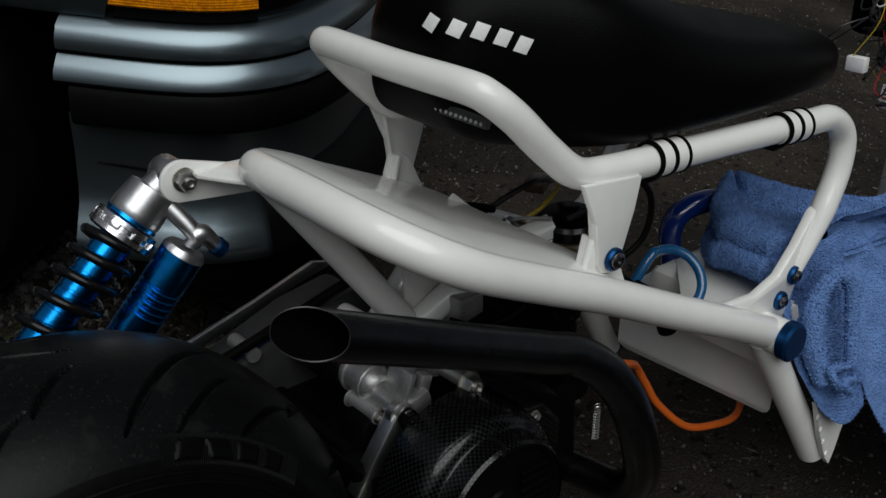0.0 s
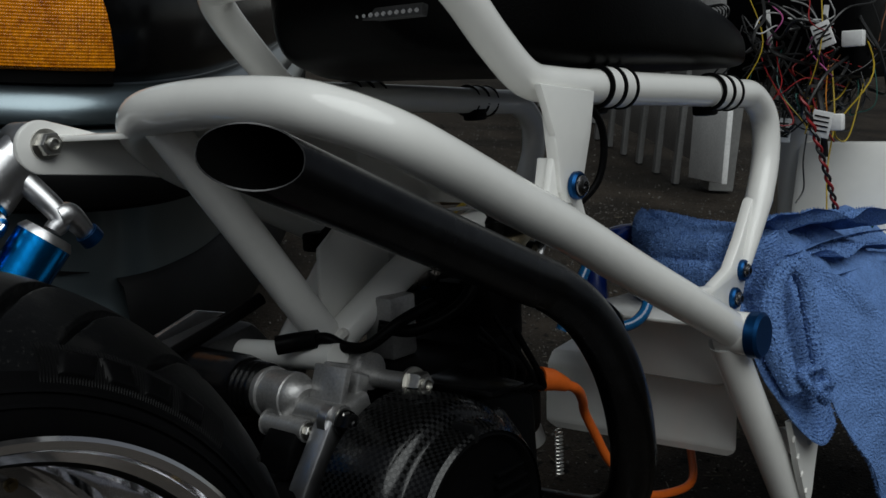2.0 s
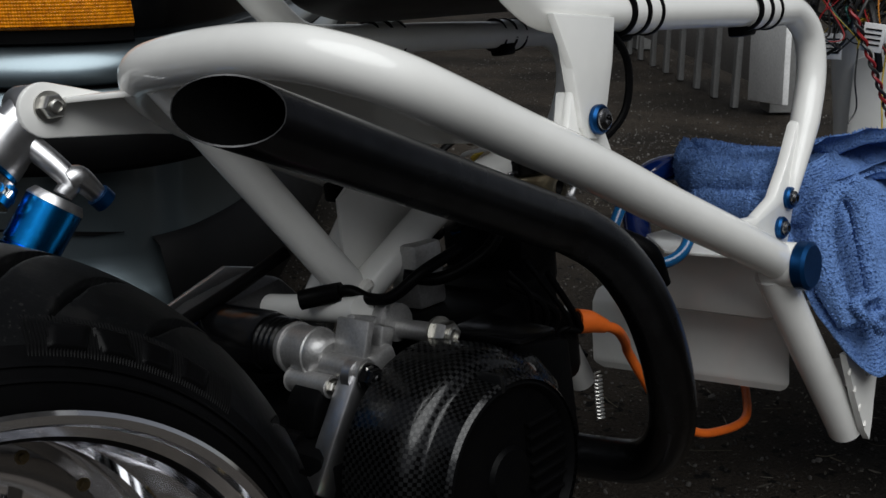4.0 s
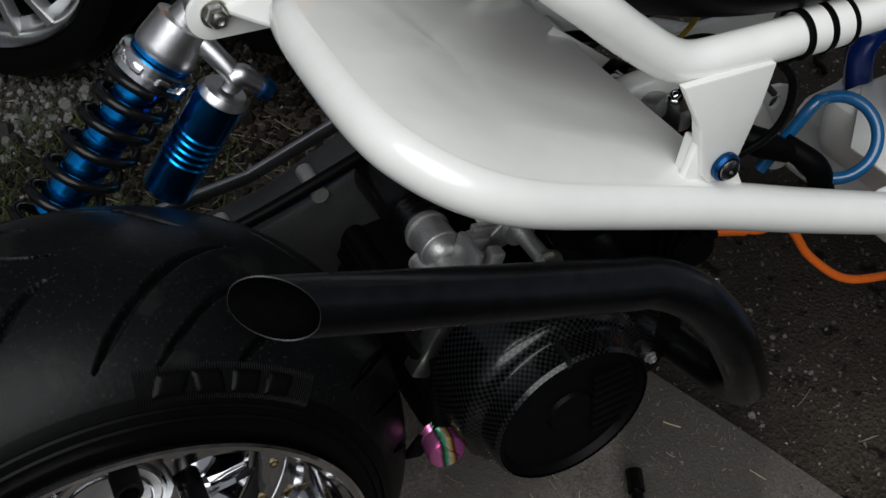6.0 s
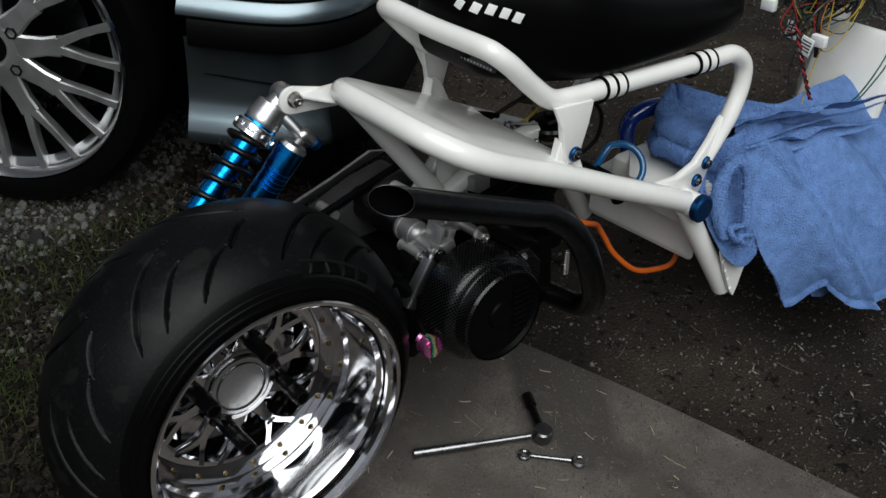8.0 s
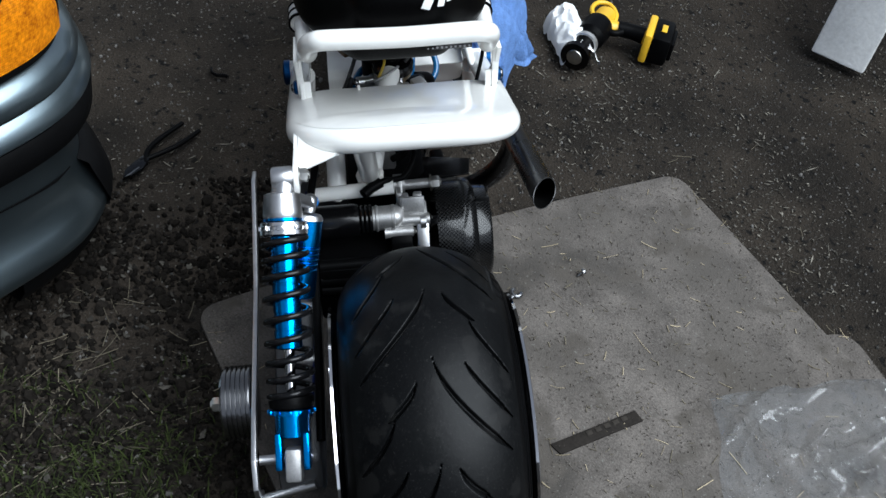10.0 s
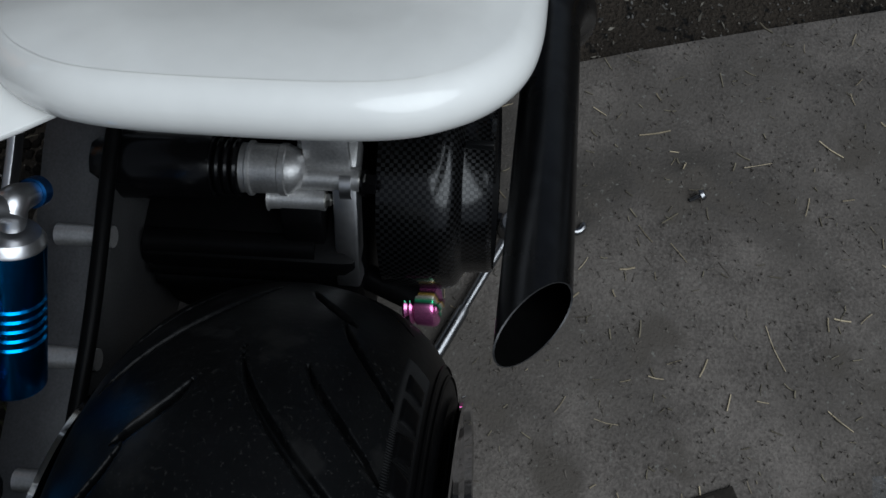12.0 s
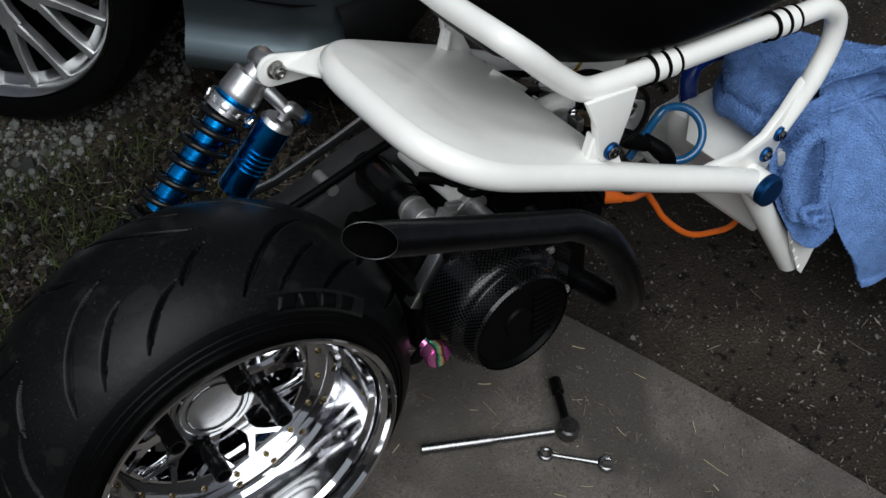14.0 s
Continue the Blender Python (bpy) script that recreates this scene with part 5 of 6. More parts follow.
# ---------- towel ----------
def build_towel():
    """Towel folded into a pad over the front tubes; a flap and a drape hang down on the near side."""
    ob = thing("towel", BIKE.copy(), "blue terry towel bunched over the front frame tubes", "towel")

    def crumple(p, k):
        ridge = 0.30 - abs(noise.noise((p.x * 13, p.y * 11, p.z * 6 + 5)))
        return k * (0.012 * noise.noise((p.x * 8, p.y * 7, p.z * 7)) + 0.016 * ridge + 0.0035 * noise.noise((p.x * 42, p.y * 40, p.z * 34)))

    def sheet(name, fn, nu, nv, thick, normal, label, rough=1.0):
        s = Shape()
        n = Vector(normal).normalized()

        def side(q):
            def at(u, v):
                p = Vector(fn(u, v))
                w = crumple(p, rough)
                e = min(1.0, 10 * min(u, 1 - u, v, 1 - v)) ** 0.5
                return p + n * (w + q * thick * e)
            return at
        s.grid(side(0.5), nu, nv)
        s.grid(side(-0.5), nu, nv)
        return part(name, s, M_TOWEL, ob, label, sharp=80)

    # folded pad in two layers, its rounded fold towards the seat
    back = [(0.745, -0.122), (0.700, -0.095), (0.706, -0.03), (0.745, 0.010), (0.805, 0.042)]

    def back_edge(v):
        k = v * (len(back) - 1)
        i = min(int(k), len(back) - 2)
        return Vector((*back[i], 0)).lerp(Vector((*back[i + 1], 0)), k - i)

    for layer, (low, high, pull) in enumerate(((0.318, 0.350, 0.000), (0.348, 0.385, 0.010))):
        s = Shape()

        def pad(u, v):
            # u runs round the fold: from under, over the edge, along the top
            b = back_edge(v) + Vector((pull, 0, 0))
            half, mid = (high - low) / 2, (high + low) / 2
            reach = 0.03 + 0.34 * (1 - v) ** 0.8
            if u < 0.2:
                x, z = (0.2 - u) / 0.2 * reach, low
            elif u < 0.45:
                a = math.pi * (u - 0.2) / 0.25
                x, z = half * (1 - math.sin(a)) * 0.9, mid - half * math.cos(a)
            else:
                k = (u - 0.45) / 0.55
                x, z = half * 0.9 + k * reach, high - 0.03 * k ** 2 - 0.012 * math.exp(-((k - 0.45 + 0.3 * v) / 0.07) ** 2)
            p = b + Vector((x, -0.16 * x, z + 0.007 * math.sin(6 * v + 2 * layer) - 0.012 * abs(v - 0.5)))
            return p + Vector((0, 0, 1)) * crumple(p, 0.45)
        s.grid(pad, 110, 90)
        part("folded_layer", s, M_TOWEL, ob, "folded terry cloth layer", sharp=80)

    # broad sheet that hangs down the near side to a pointed corner
    def drape(u, v):
        top = Vector((0.800 + 0.36 * u, -0.100 + 0.03 * u, 0.370 - 0.015 * u))
        notch = 0.042 * math.exp(-((u - 0.18) / 0.065) ** 2)
        low = Vector((0.832 + 0.40 * u, -0.212 - 0.085 * min(1.0, u * 2.6), 0.083 + notch - 0.03 * min(1.0, u * 2.0) + 0.10 * max(0.0, 0.035 - u) / 0.035 * 0.25))
        p = top.lerp(low, v)
        swell = math.sin(math.pi * min(1.0, v * 1.05)) ** 0.8
        p += Vector((-0.034 * (1 - min(1.0, 3 * u)), -0.014 - 0.034 * min(1.0, 3 * u), 0.0)) * swell
        fold = 0.020 * math.sin(15 * u - 3.4 * v + 0.6) * min(1.0, 1.6 * v + 0.15) * min(1.0, 6 * u) * (1 - 0.5 * v * v)
        crease = 0.011 * (1 - min(1.0, abs(u - 0.10 - 0.28 * v) / 0.03)) - 0.012 * (1 - min(1.0, abs(u - 0.33 + 0.12 * v) / 0.035))
        return p + Vector((0.05, -1, 0.2)) * (fold + crease)
    sheet("hanging_end", drape, 170, 120, 0.007, (0, -1, 0.35), "hanging terry cloth sheet", 0.7)

    # second layer that hangs behind it
    def under(u, v):
        z = 0.30 - (0.235 + 0.02 * math.sin(7 * u)) * v
        return (0.90 + 0.34 * u + 0.03 * v, -0.125 - 0.085 * v - 0.010 * math.sin(13 * u + 1), z)
    sheet("lower_end", under, 80, 60, 0.008, (0, -1, 0.3), "lower terry cloth layer")

    # corner beside the gusset that runs down to a rounded lobe
    def lobe(u, v):
        left = Vector((0.712, -0.112, 0.368)).lerp(Vector((0.722, -0.174, 0.206)), v) + Vector((-0.014, 0.010, 0)) * math.sin(math.pi * v)
        right = Vector((0.800, -0.120, 0.374)).lerp(Vector((0.792, -0.184, 0.190)), v)
        p = left.lerp(right, u)
        p.y += 0.034 * math.exp(-((p.x - 0.738) / 0.020) ** 2 - ((p.z - 0.300) / 0.040) ** 2)
        return p + Vector((0, -0.008 * math.sin(math.pi * u) * (1 - 0.4 * v), -0.020 * math.sin(math.pi * u) * max(0.0, v - 0.55) / 0.45))
    sheet("corner_lobe", lobe, 60, 60, 0.007, (0, -1, 0.2), "terry cloth corner beside the gusset", 0.35)

    # folded hem that stands up over it as a narrow arch
    arch = [(0.722, -0.172, 0.238), (0.718, -0.159, 0.268), (0.720, -0.151, 0.303), (0.732, -0.150, 0.334), (0.7470, -0.157, 0.349), (0.7575, -0.166, 0.336), (0.7560, -0.174, 0.299), (0.748, -0.184, 0.262), (0.752, -0.190, 0.244)]
    s = Shape()
    s.tube(arch, [0.0095, 0.0120, 0.0115, 0.0095, 0.0080, 0.0075, 0.0075, 0.0075, 0.0060], 14)
    s.v = [Vector(p) + Vector((0, 1, 0)) * crumple(Vector(p), 0.25) for p in s.v]
    part("standing_hem", s, M_TOWEL, ob, "folded terry hem standing as an arch", sharp=80)
    # small curled hem at the foot of the arch
    s = Shape()
    for c, r in ((Vector((0.731, -0.184, 0.250)), 0.0110), (Vector((0.744, -0.191, 0.236)), 0.0080)):
        s.grid(lambda u, v: c + Vector((math.cos(2 * math.pi * u) * 1.15, -0.30 * math.sin(4 * math.pi * u), math.sin(2 * math.pi * u))) * (r + 0.0034 * math.sin(2 * math.pi * v) + 0.0016 * math.sin(6 * math.pi * u)) + Vector((0, -0.005 * math.cos(2 * math.pi * v), 0)), 48, 16, wrap_u=True, wrap_v=True)
    part("curled_hem", s, M_TOWEL, ob, "curled towel hem", sharp=80)
    # pile of short loops over all of it
    lr = random.Random(21)
    loops = Shape()
    for kid in list(ob.children):
        mesh = kid.data
        for f in mesh.polygons:
            if lr.random() < 0.62:
                a, n = f.center, f.normal
                r = math.sqrt(f.area) * lr.uniform(0.28, 0.5)
                t = n.orthogonal().normalized()
                w = n.cross(t)
                q = lr.uniform(0, 6.28)
                tip = a + n * lr.uniform(0.0012, 0.0030) + (t * math.cos(q) + w * math.sin(q)) * lr.uniform(0, 0.0012)
                loops.add([a + (t * math.cos(q + k * 2.094) + w * math.sin(q + k * 2.094)) * min(r, 0.0017) for k in range(3)] + [tip], [(0, 1, 3), (1, 2, 3), (2, 0, 3)])
    d = bpy.data.meshes.new("terry_pile")
    d.from_pydata(loops.v, [], loops.f)
    d.materials.append(M_TOWEL)
    pile = new("terry_pile", d)
    pile.parent = ob
    tagged(pile, "short blue terry pile", kind="stuff")


build_towel()


# ---------- front of the scooter: panel, black box, loose wiring ----------
s = Shape()
s.box((0.03, 0.15, 0.26), BIKE @ Matrix.Translation((1.14, -0.08, 0.31)) @ Matrix.Rotation(radians(18), 4, "Y"), 0.012)
single("leg_panel", s, M_WHITE, "white leg shield panel behind the loose wiring", "panel")
box = thing("wiring_harness", BIKE, "tangle of loose coloured wires hanging from a black box", "wiring")
s = Shape()
s.box((0.18, 0.16, 0.17), Matrix.Translation((1.13, -0.04, 0.60)), 0.012)
part("control_box", s, M_BLACK, box, "black control box")
rng = random.Random(7)
for i in range(110):
    dark = i < 74
    col = "black" if dark else rng.choice(["yellow", "yellow", "green", "green", "green", "white", "grey", "red", "red", "orange", "brown", "pink"])
    a = Vector((1.06 + rng.uniform(-0.02, 0.12), rng.uniform(-0.11, 0.02), rng.uniform(0.52, 0.66)))
    b = Vector((1.06 + rng.uniform(-0.02, 0.12), rng.uniform(-0.11, 0.02), rng.uniform(0.50, 0.60)))
    sag = Vector((-rng.uniform(0.02, 0.13), -rng.uniform(0.0, 0.05), -rng.uniform(0.0, 0.10)))
    mids = [a.lerp(b, t) + sag * math.sin(math.pi * t) ** 0.7 + Vector((rng.gauss(0, 0.012), rng.gauss(0, 0.014), rng.gauss(0, 0.012))) for t in (0.2, 0.4, 0.6, 0.8)]
    s = Shape()
    s.tube([a, *mids, b], rng.choice((0.0008, 0.0012, 0.002)) if dark else rng.choice((0.0007, 0.0009)), 6, smooth=6)
    part("wire", s, M_WIRES[col], box)
twist = [Vector((0.925, -0.100, 0.505)).lerp(Vector((0.965, -0.125, 0.375)), k / 60) + Vector((-0.012, -0.006, 0)) * math.sin(math.pi * k / 60) for k in range(61)]
for phase, col in ((0.0, "red"), (math.pi, "black")):
    s = Shape()
    s.tube([p + Vector((math.cos(k * 0.62 + phase), math.sin(k * 0.62 + phase), 0)) * 0.0022 for k, p in enumerate(twist)], 0.0017, 6, smooth=1)
    part("wire", s, M_WIRES[col], box, "twisted wire")
for y, lean in ((-0.085, 6), (-0.02, -5)):
    s = Shape()
    s.box((0.0016, 0.006, 0.050), Matrix.Translation((1.036, y, 0.575)) @ Matrix.Rotation(radians(lean), 4, "X"), 0.0005)
    part("cable_tie", s, M_PAPER, box, "white cable tie")
for k in range(4):
    s = Shape()
    s.tube([Vector((1.02, 0.045, 0.595)) + Vector((0.004 * k, 0.022 * math.cos(a) + 0.006 * k, 0.014 * math.sin(a) - 0.3 * 0.022 * math.cos(a))) for a in [2 * math.pi * j / 12 + 0.4 * k for j in range(12)]], 0.0013, 6, closed=True, smooth=3)
    part("wire", s, M_WIRES["black"], box, "coiled wire")
for pts, rad, col in ((((1.02, -0.10, 0.53), (1.0, -0.11, 0.47), (0.98, -0.11, 0.42), (0.95, -0.12, 0.37)), 0.0010, "yellow"), (((1.02, -0.08, 0.52), (0.99, -0.1, 0.48), (1.0, -0.1, 0.43)), 0.004, "black"),
                      (((0.93, -0.105, 0.46), (0.925, -0.103, 0.43), (0.935, -0.100, 0.40), (0.925, -0.095, 0.385)), 0.0009, "black"),
                      (((1.16, -0.15, 0.46), (1.10, -0.17, 0.42), (1.06, -0.16, 0.37), (1.04, -0.15, 0.35)), 0.0014, "green"), (((1.14, -0.15, 0.45), (1.08, -0.17, 0.425), (1.05, -0.16, 0.375), (1.04, -0.14, 0.345)), 0.0014, "green")):
    s = Shape()
    s.tube(pts, rad, 8)
    part("wire", s, M_WIRES[col], box)
for p, r in (((0.93, -0.12, 0.47), 12), ((0.99, -0.10, 0.565), -20), ((1.0, -0.05, 0.46), 5)):
    s = Shape()
    s.box((0.002, 0.021, 0.028), Matrix.Translation(p) @ Matrix.Rotation(radians(r), 4, "X"), 0.0005)
    tag = part("paper_tag", s, M_PAPER, box, "small white paper tag")
    for k in range(4):
        s = Shape()
        s.box((0.0006, 0.016, 0.0016), Matrix.Translation(p) @ Matrix.Rotation(radians(r), 4, "X") @ Matrix.Translation((-0.0013, 0, 0.008 - k * 0.005)))
        part("text_bar", s, M_BLACK, tag)
for p in ((0.965, -0.12, 0.47), (0.97, -0.02, 0.5), (1.03, -0.12, 0.56)):
    s = Shape()
    s.box((0.012, 0.024, 0.018), Matrix.Translation(p), 0.002)
    part("connector", s, M_PAPER, box, "white plastic connector")


# ---------- car ----------
CAR = Matrix.Translation((0.056, 0.82, 0.0)) @ Matrix.Rotation(radians(-46), 4, "Z")
car = thing("car", CAR, "silver grey sedan parked beside the scooter", "car")
PLAN = [(0.09, 0.0), (0.21, 0.0), (0.33, 0.0), (0.45, 0.006), (0.52, 0.026), (0.572, 0.068), (0.605, 0.13), (0.635, 0.25), (0.655, 0.5), (0.665, 0.9), (0.655, 1.5)]


def plan_at(t):
    k = min(int(t), len(PLAN) - 2)
    f = t - k
    g = lambda i: Vector((*PLAN[min(max(i, 0), len(PLAN) - 1)], 0))
    a, b, c, d = g(k - 1), g(k), g(k + 1), g(k + 2)
    p = 0.5 * (2 * b + (c - a) * f + (2 * a - 5 * b + 4 * c - d) * f * f + (3 * b - a - 3 * c + d) * f ** 3)
    q = 0.5 * ((c - a) + 2 * (2 * a - 5 * b + 4 * c - d) * f + 3 * (3 * b - a - 3 * c + d) * f * f)
    nrm = Vector((q.y, -q.x, 0)).normalized()
    return p, nrm


def band(name, prof, t0, t1, mat, label, n=60, parent=None):
    """Part of the bodywork: prof, pairs of (outwards, height), carried along the plan line."""
    s = Shape()

    def fn(u, v):
        a0, a1 = (t0(v) if callable(t0) else t0), (t1(v) if callable(t1) else t1)
        p, nr = plan_at(a0 + (a1 - a0) * u)
        x = v * (len(prof) - 1)
        k = min(int(x), len(prof) - 2)
        o = prof[k][0] + (prof[k + 1][0] - prof[k][0]) * (x - k)
        z = prof[k][1] + (prof[k + 1][1] - prof[k][1]) * (x - k)
        return p + nr * o + Vector((0, 0, z))
    s.grid(fn, n, len(prof))
    return part(name, s, mat, parent or car, label, sharp=50)


bumper = band("front_bumper", [(-0.03, 0.186), (0.004, 0.178), (0.020, 0.180), (0.024, 0.190), (0.020, 0.203), (0.008, 0.222), (-0.004, 0.240), (-0.010, 0.262), (-0.013, 0.31), (-0.010, 0.362)], lambda v: 2.07 - 0.10 * v, 10, M_SILVERPAINT, "silver bumper cover")
band("rub_strip", [(-0.015, 0.356), (0.012, 0.357), (0.018, 0.364), (0.020, 0.400), (0.016, 0.407), (0.0, 0.409)], 2.1, 10, M_TRIM, "black rub strip", parent=bumper)
band("bumper_ridge", [(0.0, 0.408), (0.016, 0.409), (0.0215, 0.415), (0.020, 0.424), (0.011, 0.435), (0.004, 0.4415)], 1.975, 10, M_SILVERPAINT, "silver bumper ridge", parent=bumper)
band("bumper_gap", [(0.004, 0.441), (0.001, 0.4435), (0.004, 0.446)], 1.975, 10, M_TRIM, "dark panel gap", parent=bumper)
band("bumper_top", [(0.003, 0.445), (0.008, 0.448), (0.009, 0.458), (0.001, 0.474), (-0.02, 0.486), (-0.03, 0.488)], 1.975, 10, M_SILVERPAINT, "silver upper bumper ridge", parent=bumper)
band("air_dam", [(0.002, 0.184), (0.012, 0.176), (0.010, 0.15), (-0.01, 0.115), (-0.12, 0.11)], 2.5, 10, M_TRIM, "black air dam", parent=bumper)
band("grille_corner", [(-0.012, 0.184), (0.028, 0.186), (0.031, 0.20), (0.018, 0.235), (0.006, 0.268), (-0.01, 0.275)], 4.6, 10, M_TRIM, "black corner of the lower grille", parent=bumper)
s = Shape()
for k in range(24):
    p, nr = plan_at(2.35 + 1.5 * k / 23)
    q = p + nr * -0.0092 + Vector((0, 0, 0.298 - 0.012 * k / 23))
    s.box((0.034, 0.0012, 0.0010), Matrix.Translation(q) @ Matrix.Rotation(math.atan2(nr.y, nr.x) + math.pi / 2, 4, "Z"))
part("panel_seam", s, M_TRIM, bumper, "thin dark seam across the bumper cover")
left = lambda v: 2.45 + 1.0 * v ** 2.2
right = lambda v: 4.62 - 0.20 * v - 0.55 * v ** 5
band("front_fender", [(-0.012, 0.484), (-0.004, 0.50), (-0.004, 0.56), (-0.010, 0.61), (-0.022, 0.625)], 0.5, lambda v: left(v) - 0.05, M_SILVERPAINT, "silver fender")
band("fender_top", [(-0.022, 0.622), (-0.03, 0.66), (-0.06, 0.70)], 0.5, 10, M_SILVERPAINT, "silver fender crown")
lamp = band("corner_lamp", [(-0.010, 0.500), (-0.004, 0.504), (-0.003, 0.52), (-0.003, 0.54), (-0.0045, 0.56), (-0.006, 0.58), (-0.0095, 0.60), (-0.014, 0.620)], left, right, M_AMBER, "amber corner lamp lens")
band("lamp_frame", [(-0.02, 0.484), (-0.012, 0.487), (-0.012, 0.623), (-0.03, 0.632)], lambda v: left(v) - 0.06, lambda v: right(v) + 0.08, M_TRIM, "black lamp surround", parent=lamp)
band("headlamp", [(-0.02, 0.487), (-0.01, 0.50), (-0.012, 0.58), (-0.03, 0.625)], lambda v: right(v) + 0.08, 10, M_BLACKGLOSS, "dark headlamp glass")
s = Shape()
s.slab([(-0.9, 0.03), (0.40, 0.03), (0.52, 0.11), (0.57, 0.5), (0.57, 1.5), (-0.9, 1.5)], 0.05, Matrix.Translation((0, 0, 0.66)), 0.01)
part("bonnet", s, M_SILVERPAINT, car, "silver bonnet")
# wheel arch liner and side behind the wheel
s = Shape()
arc = [(0.33 * math.cos(a) + 0.0, 0.30 + 0.33 * math.sin(a)) for a in [math.pi * i / 20 for i in range(4, 21)]]
s.slab(arc + [(-0.33, 0.14), (-3.5, 0.16), (-3.5, 0.74), (-0.9, 0.72), (0.30, 0.625)], 0.012, upright(0.012))
part("side_panel", s, M_SILVERPAINT, car, "silver side panel with wheel arch")
s = Shape()
s.box((1.5, 0.03, 0.6), Matrix.Translation((-0.2, 0.24, 0.40)))
s.box((1.5, 1.2, 0.02), Matrix.Translation((-0.2, 0.85, 0.16)))
s.box((0.02, 0.22, 0.5), Matrix.Translation((0.36, 0.15, 0.36)))
s.box((0.02, 0.22, 0.20), Matrix.Translation((0.37, 0.16, 0.22)))
part("arch_liner", s, M_TRIM, car, "black wheel arch liner")
# bonnet, glass and roof behind it; the cabin, out of view, blocks sky
s = Shape()
s.slab([(-3.6, 0.15), (-0.9, 0.72), (-0.9, 0.74), (-1.5, 1.28), (-1.9, 1.36), (-2.9, 1.34), (-3.6, 0.9)], 1.30, upright(1.45), 0.03)
part("cabin", s, M_BLACKGLOSS, car, "dark glass cabin")
s = Shape()
s.slab([(-1.62, 1.33), (-1.9, 1.385), (-2.7, 1.375), (-2.95, 1.33)], 1.2, upright(1.40), 0.01)
part("roof", s, M_SILVERPAINT, car, "silver roof")
CW = Matrix.Translation((-0.008, -0.015, 0.297)) @ Matrix.Rotation(radians(-1.8), 4, "Z") @ Matrix.Rotation(radians(-4), 4, "X") @ Matrix.Rotation(radians(90), 4, "X")
cwheel = part("car_wheel", Shape().lathe([(-0.06, 0.05), (-0.022, 0.058), (-0.014, 0.05), (-0.013, 0.036), (-0.020, 0.034), (-0.021, 0.0001)], CW, 40), M_DARKALU, car, "dark silver mesh-spoke wheel")
s = Shape()
s.lathe([(-0.20, 0.235), (-0.20, 0.27), (-0.185, 0.292), (-0.03, 0.297), (-0.008, 0.291), (0.004, 0.278), (0.005, 0.26), (-0.002, 0.244), (-0.02, 0.24)], CW, 96, cap=False)
part("car_tyre", s, M_SIDEWALL, cwheel, "black road tyre")
s = Shape()
s.lathe([(-0.002, 0.243), (0.001, 0.239), (-0.004, 0.233), (-0.016, 0.228), (-0.022, 0.224), (-0.028, 0.212), (-0.05, 0.206), (-0.12, 0.198), (-0.19, 0.196)], CW, 96, cap=False)
part("car_rim", s, M_RIMLIP, cwheel, "dark silver rim with deep lip")
s = Shape()
s.lathe([(-0.0195, 0.030), (-0.0185, 0.029), (-0.0185, 0.0001)], CW, 36)
part("centre_cap", s, M_BLACKGLOSS, cwheel, "black centre cap")
for i in range(5):
    a = 2 * math.pi * (i + 0.5) / 5
    s = Shape()
    s.lathe([(-0.03, 0.011), (-0.012, 0.011), (-0.0115, 0.008), (-0.02, 0.007)], CW @ Matrix.Translation((0.056 * math.cos(a), 0.056 * math.sin(a), 0)), 6)
    part("lug_nut", s, M_BLACKGLOSS, cwheel)


for i in range(10):
    a = 2 * math.pi * i / 10 + 0.16
    s = Shape()
    pol = lambda rr, tt: (rr * math.cos(tt), rr * math.sin(tt))
    flat_bar(s, [pol(0.045, a), pol(0.07, a), pol(0.10, a), pol(0.125, a)], [0.026, 0.020, 0.0165, 0.019], -0.014, -0.016, 0.02, CW)
    for d in (-0.155, 0.155):
        flat_bar(s, [pol(0.112, a + d * 0.1), pol(0.14, a + d * 0.5), pol(0.17, a + d * 0.8), pol(0.20, a + d * 0.93), pol(0.229, a + d)], [0.0085, 0.0078, 0.0066, 0.006, 0.008], -0.0165, -0.012, 0.02, CW)
    part("wheel_spoke", s, M_DARKALU, cwheel, "forked dark silver spoke", sharp=30)
s = Shape()
s.lathe([(-0.13, 0.13), (-0.12, 0.13)], CW, 48)
part("brake_disc", s, M_PIPE, cwheel, "dull brake disc")


# ---------- board sheets under the scooter ----------
E1, E2 = Vector((-0.367, 0.930)), Vector((-0.930, -0.367))
C1 = Vector((0.787, -0.628))
s = Shape()
bow = [C1 + E1 * (0.05 + 0.904 * k / 12) - E2 * 0.019 * math.sin(math.pi * k / 12) for k in range(13)]
edge = rounded([C1, C1 + E1 * 1.004, C1 + E1 * 1.004 + E2 * 1.25, C1 + E2 * 1.25], 0.045)
s.slab(edge[:7] + [tuple(p) for p in bow] + edge[7:], 0.008, Matrix.Translation((0, 0, 0.0)), 0.002)
single("board_sheet", s, M_BOARD, "worn grey-brown board sheet under the scooter", "board", group="board sheets", sharp=30)
K2, U2, V2 = Vector((0.380, -0.846)), Vector((-0.975, -0.22)), Vector((-0.22, 0.975))
s = Shape()
s.slab(rounded([K2, K2 + V2 * 0.45, K2 + V2 * 0.45 + U2 * 1.3, K2 + U2 * 1.3], 0.05), 0.006, Matrix.Translation((0, 0, -0.0035)), 0.0015)
single("board_sheet", s, M_BOARD, "second grey board sheet tucked under the first", "board", group="board sheets", sharp=30)

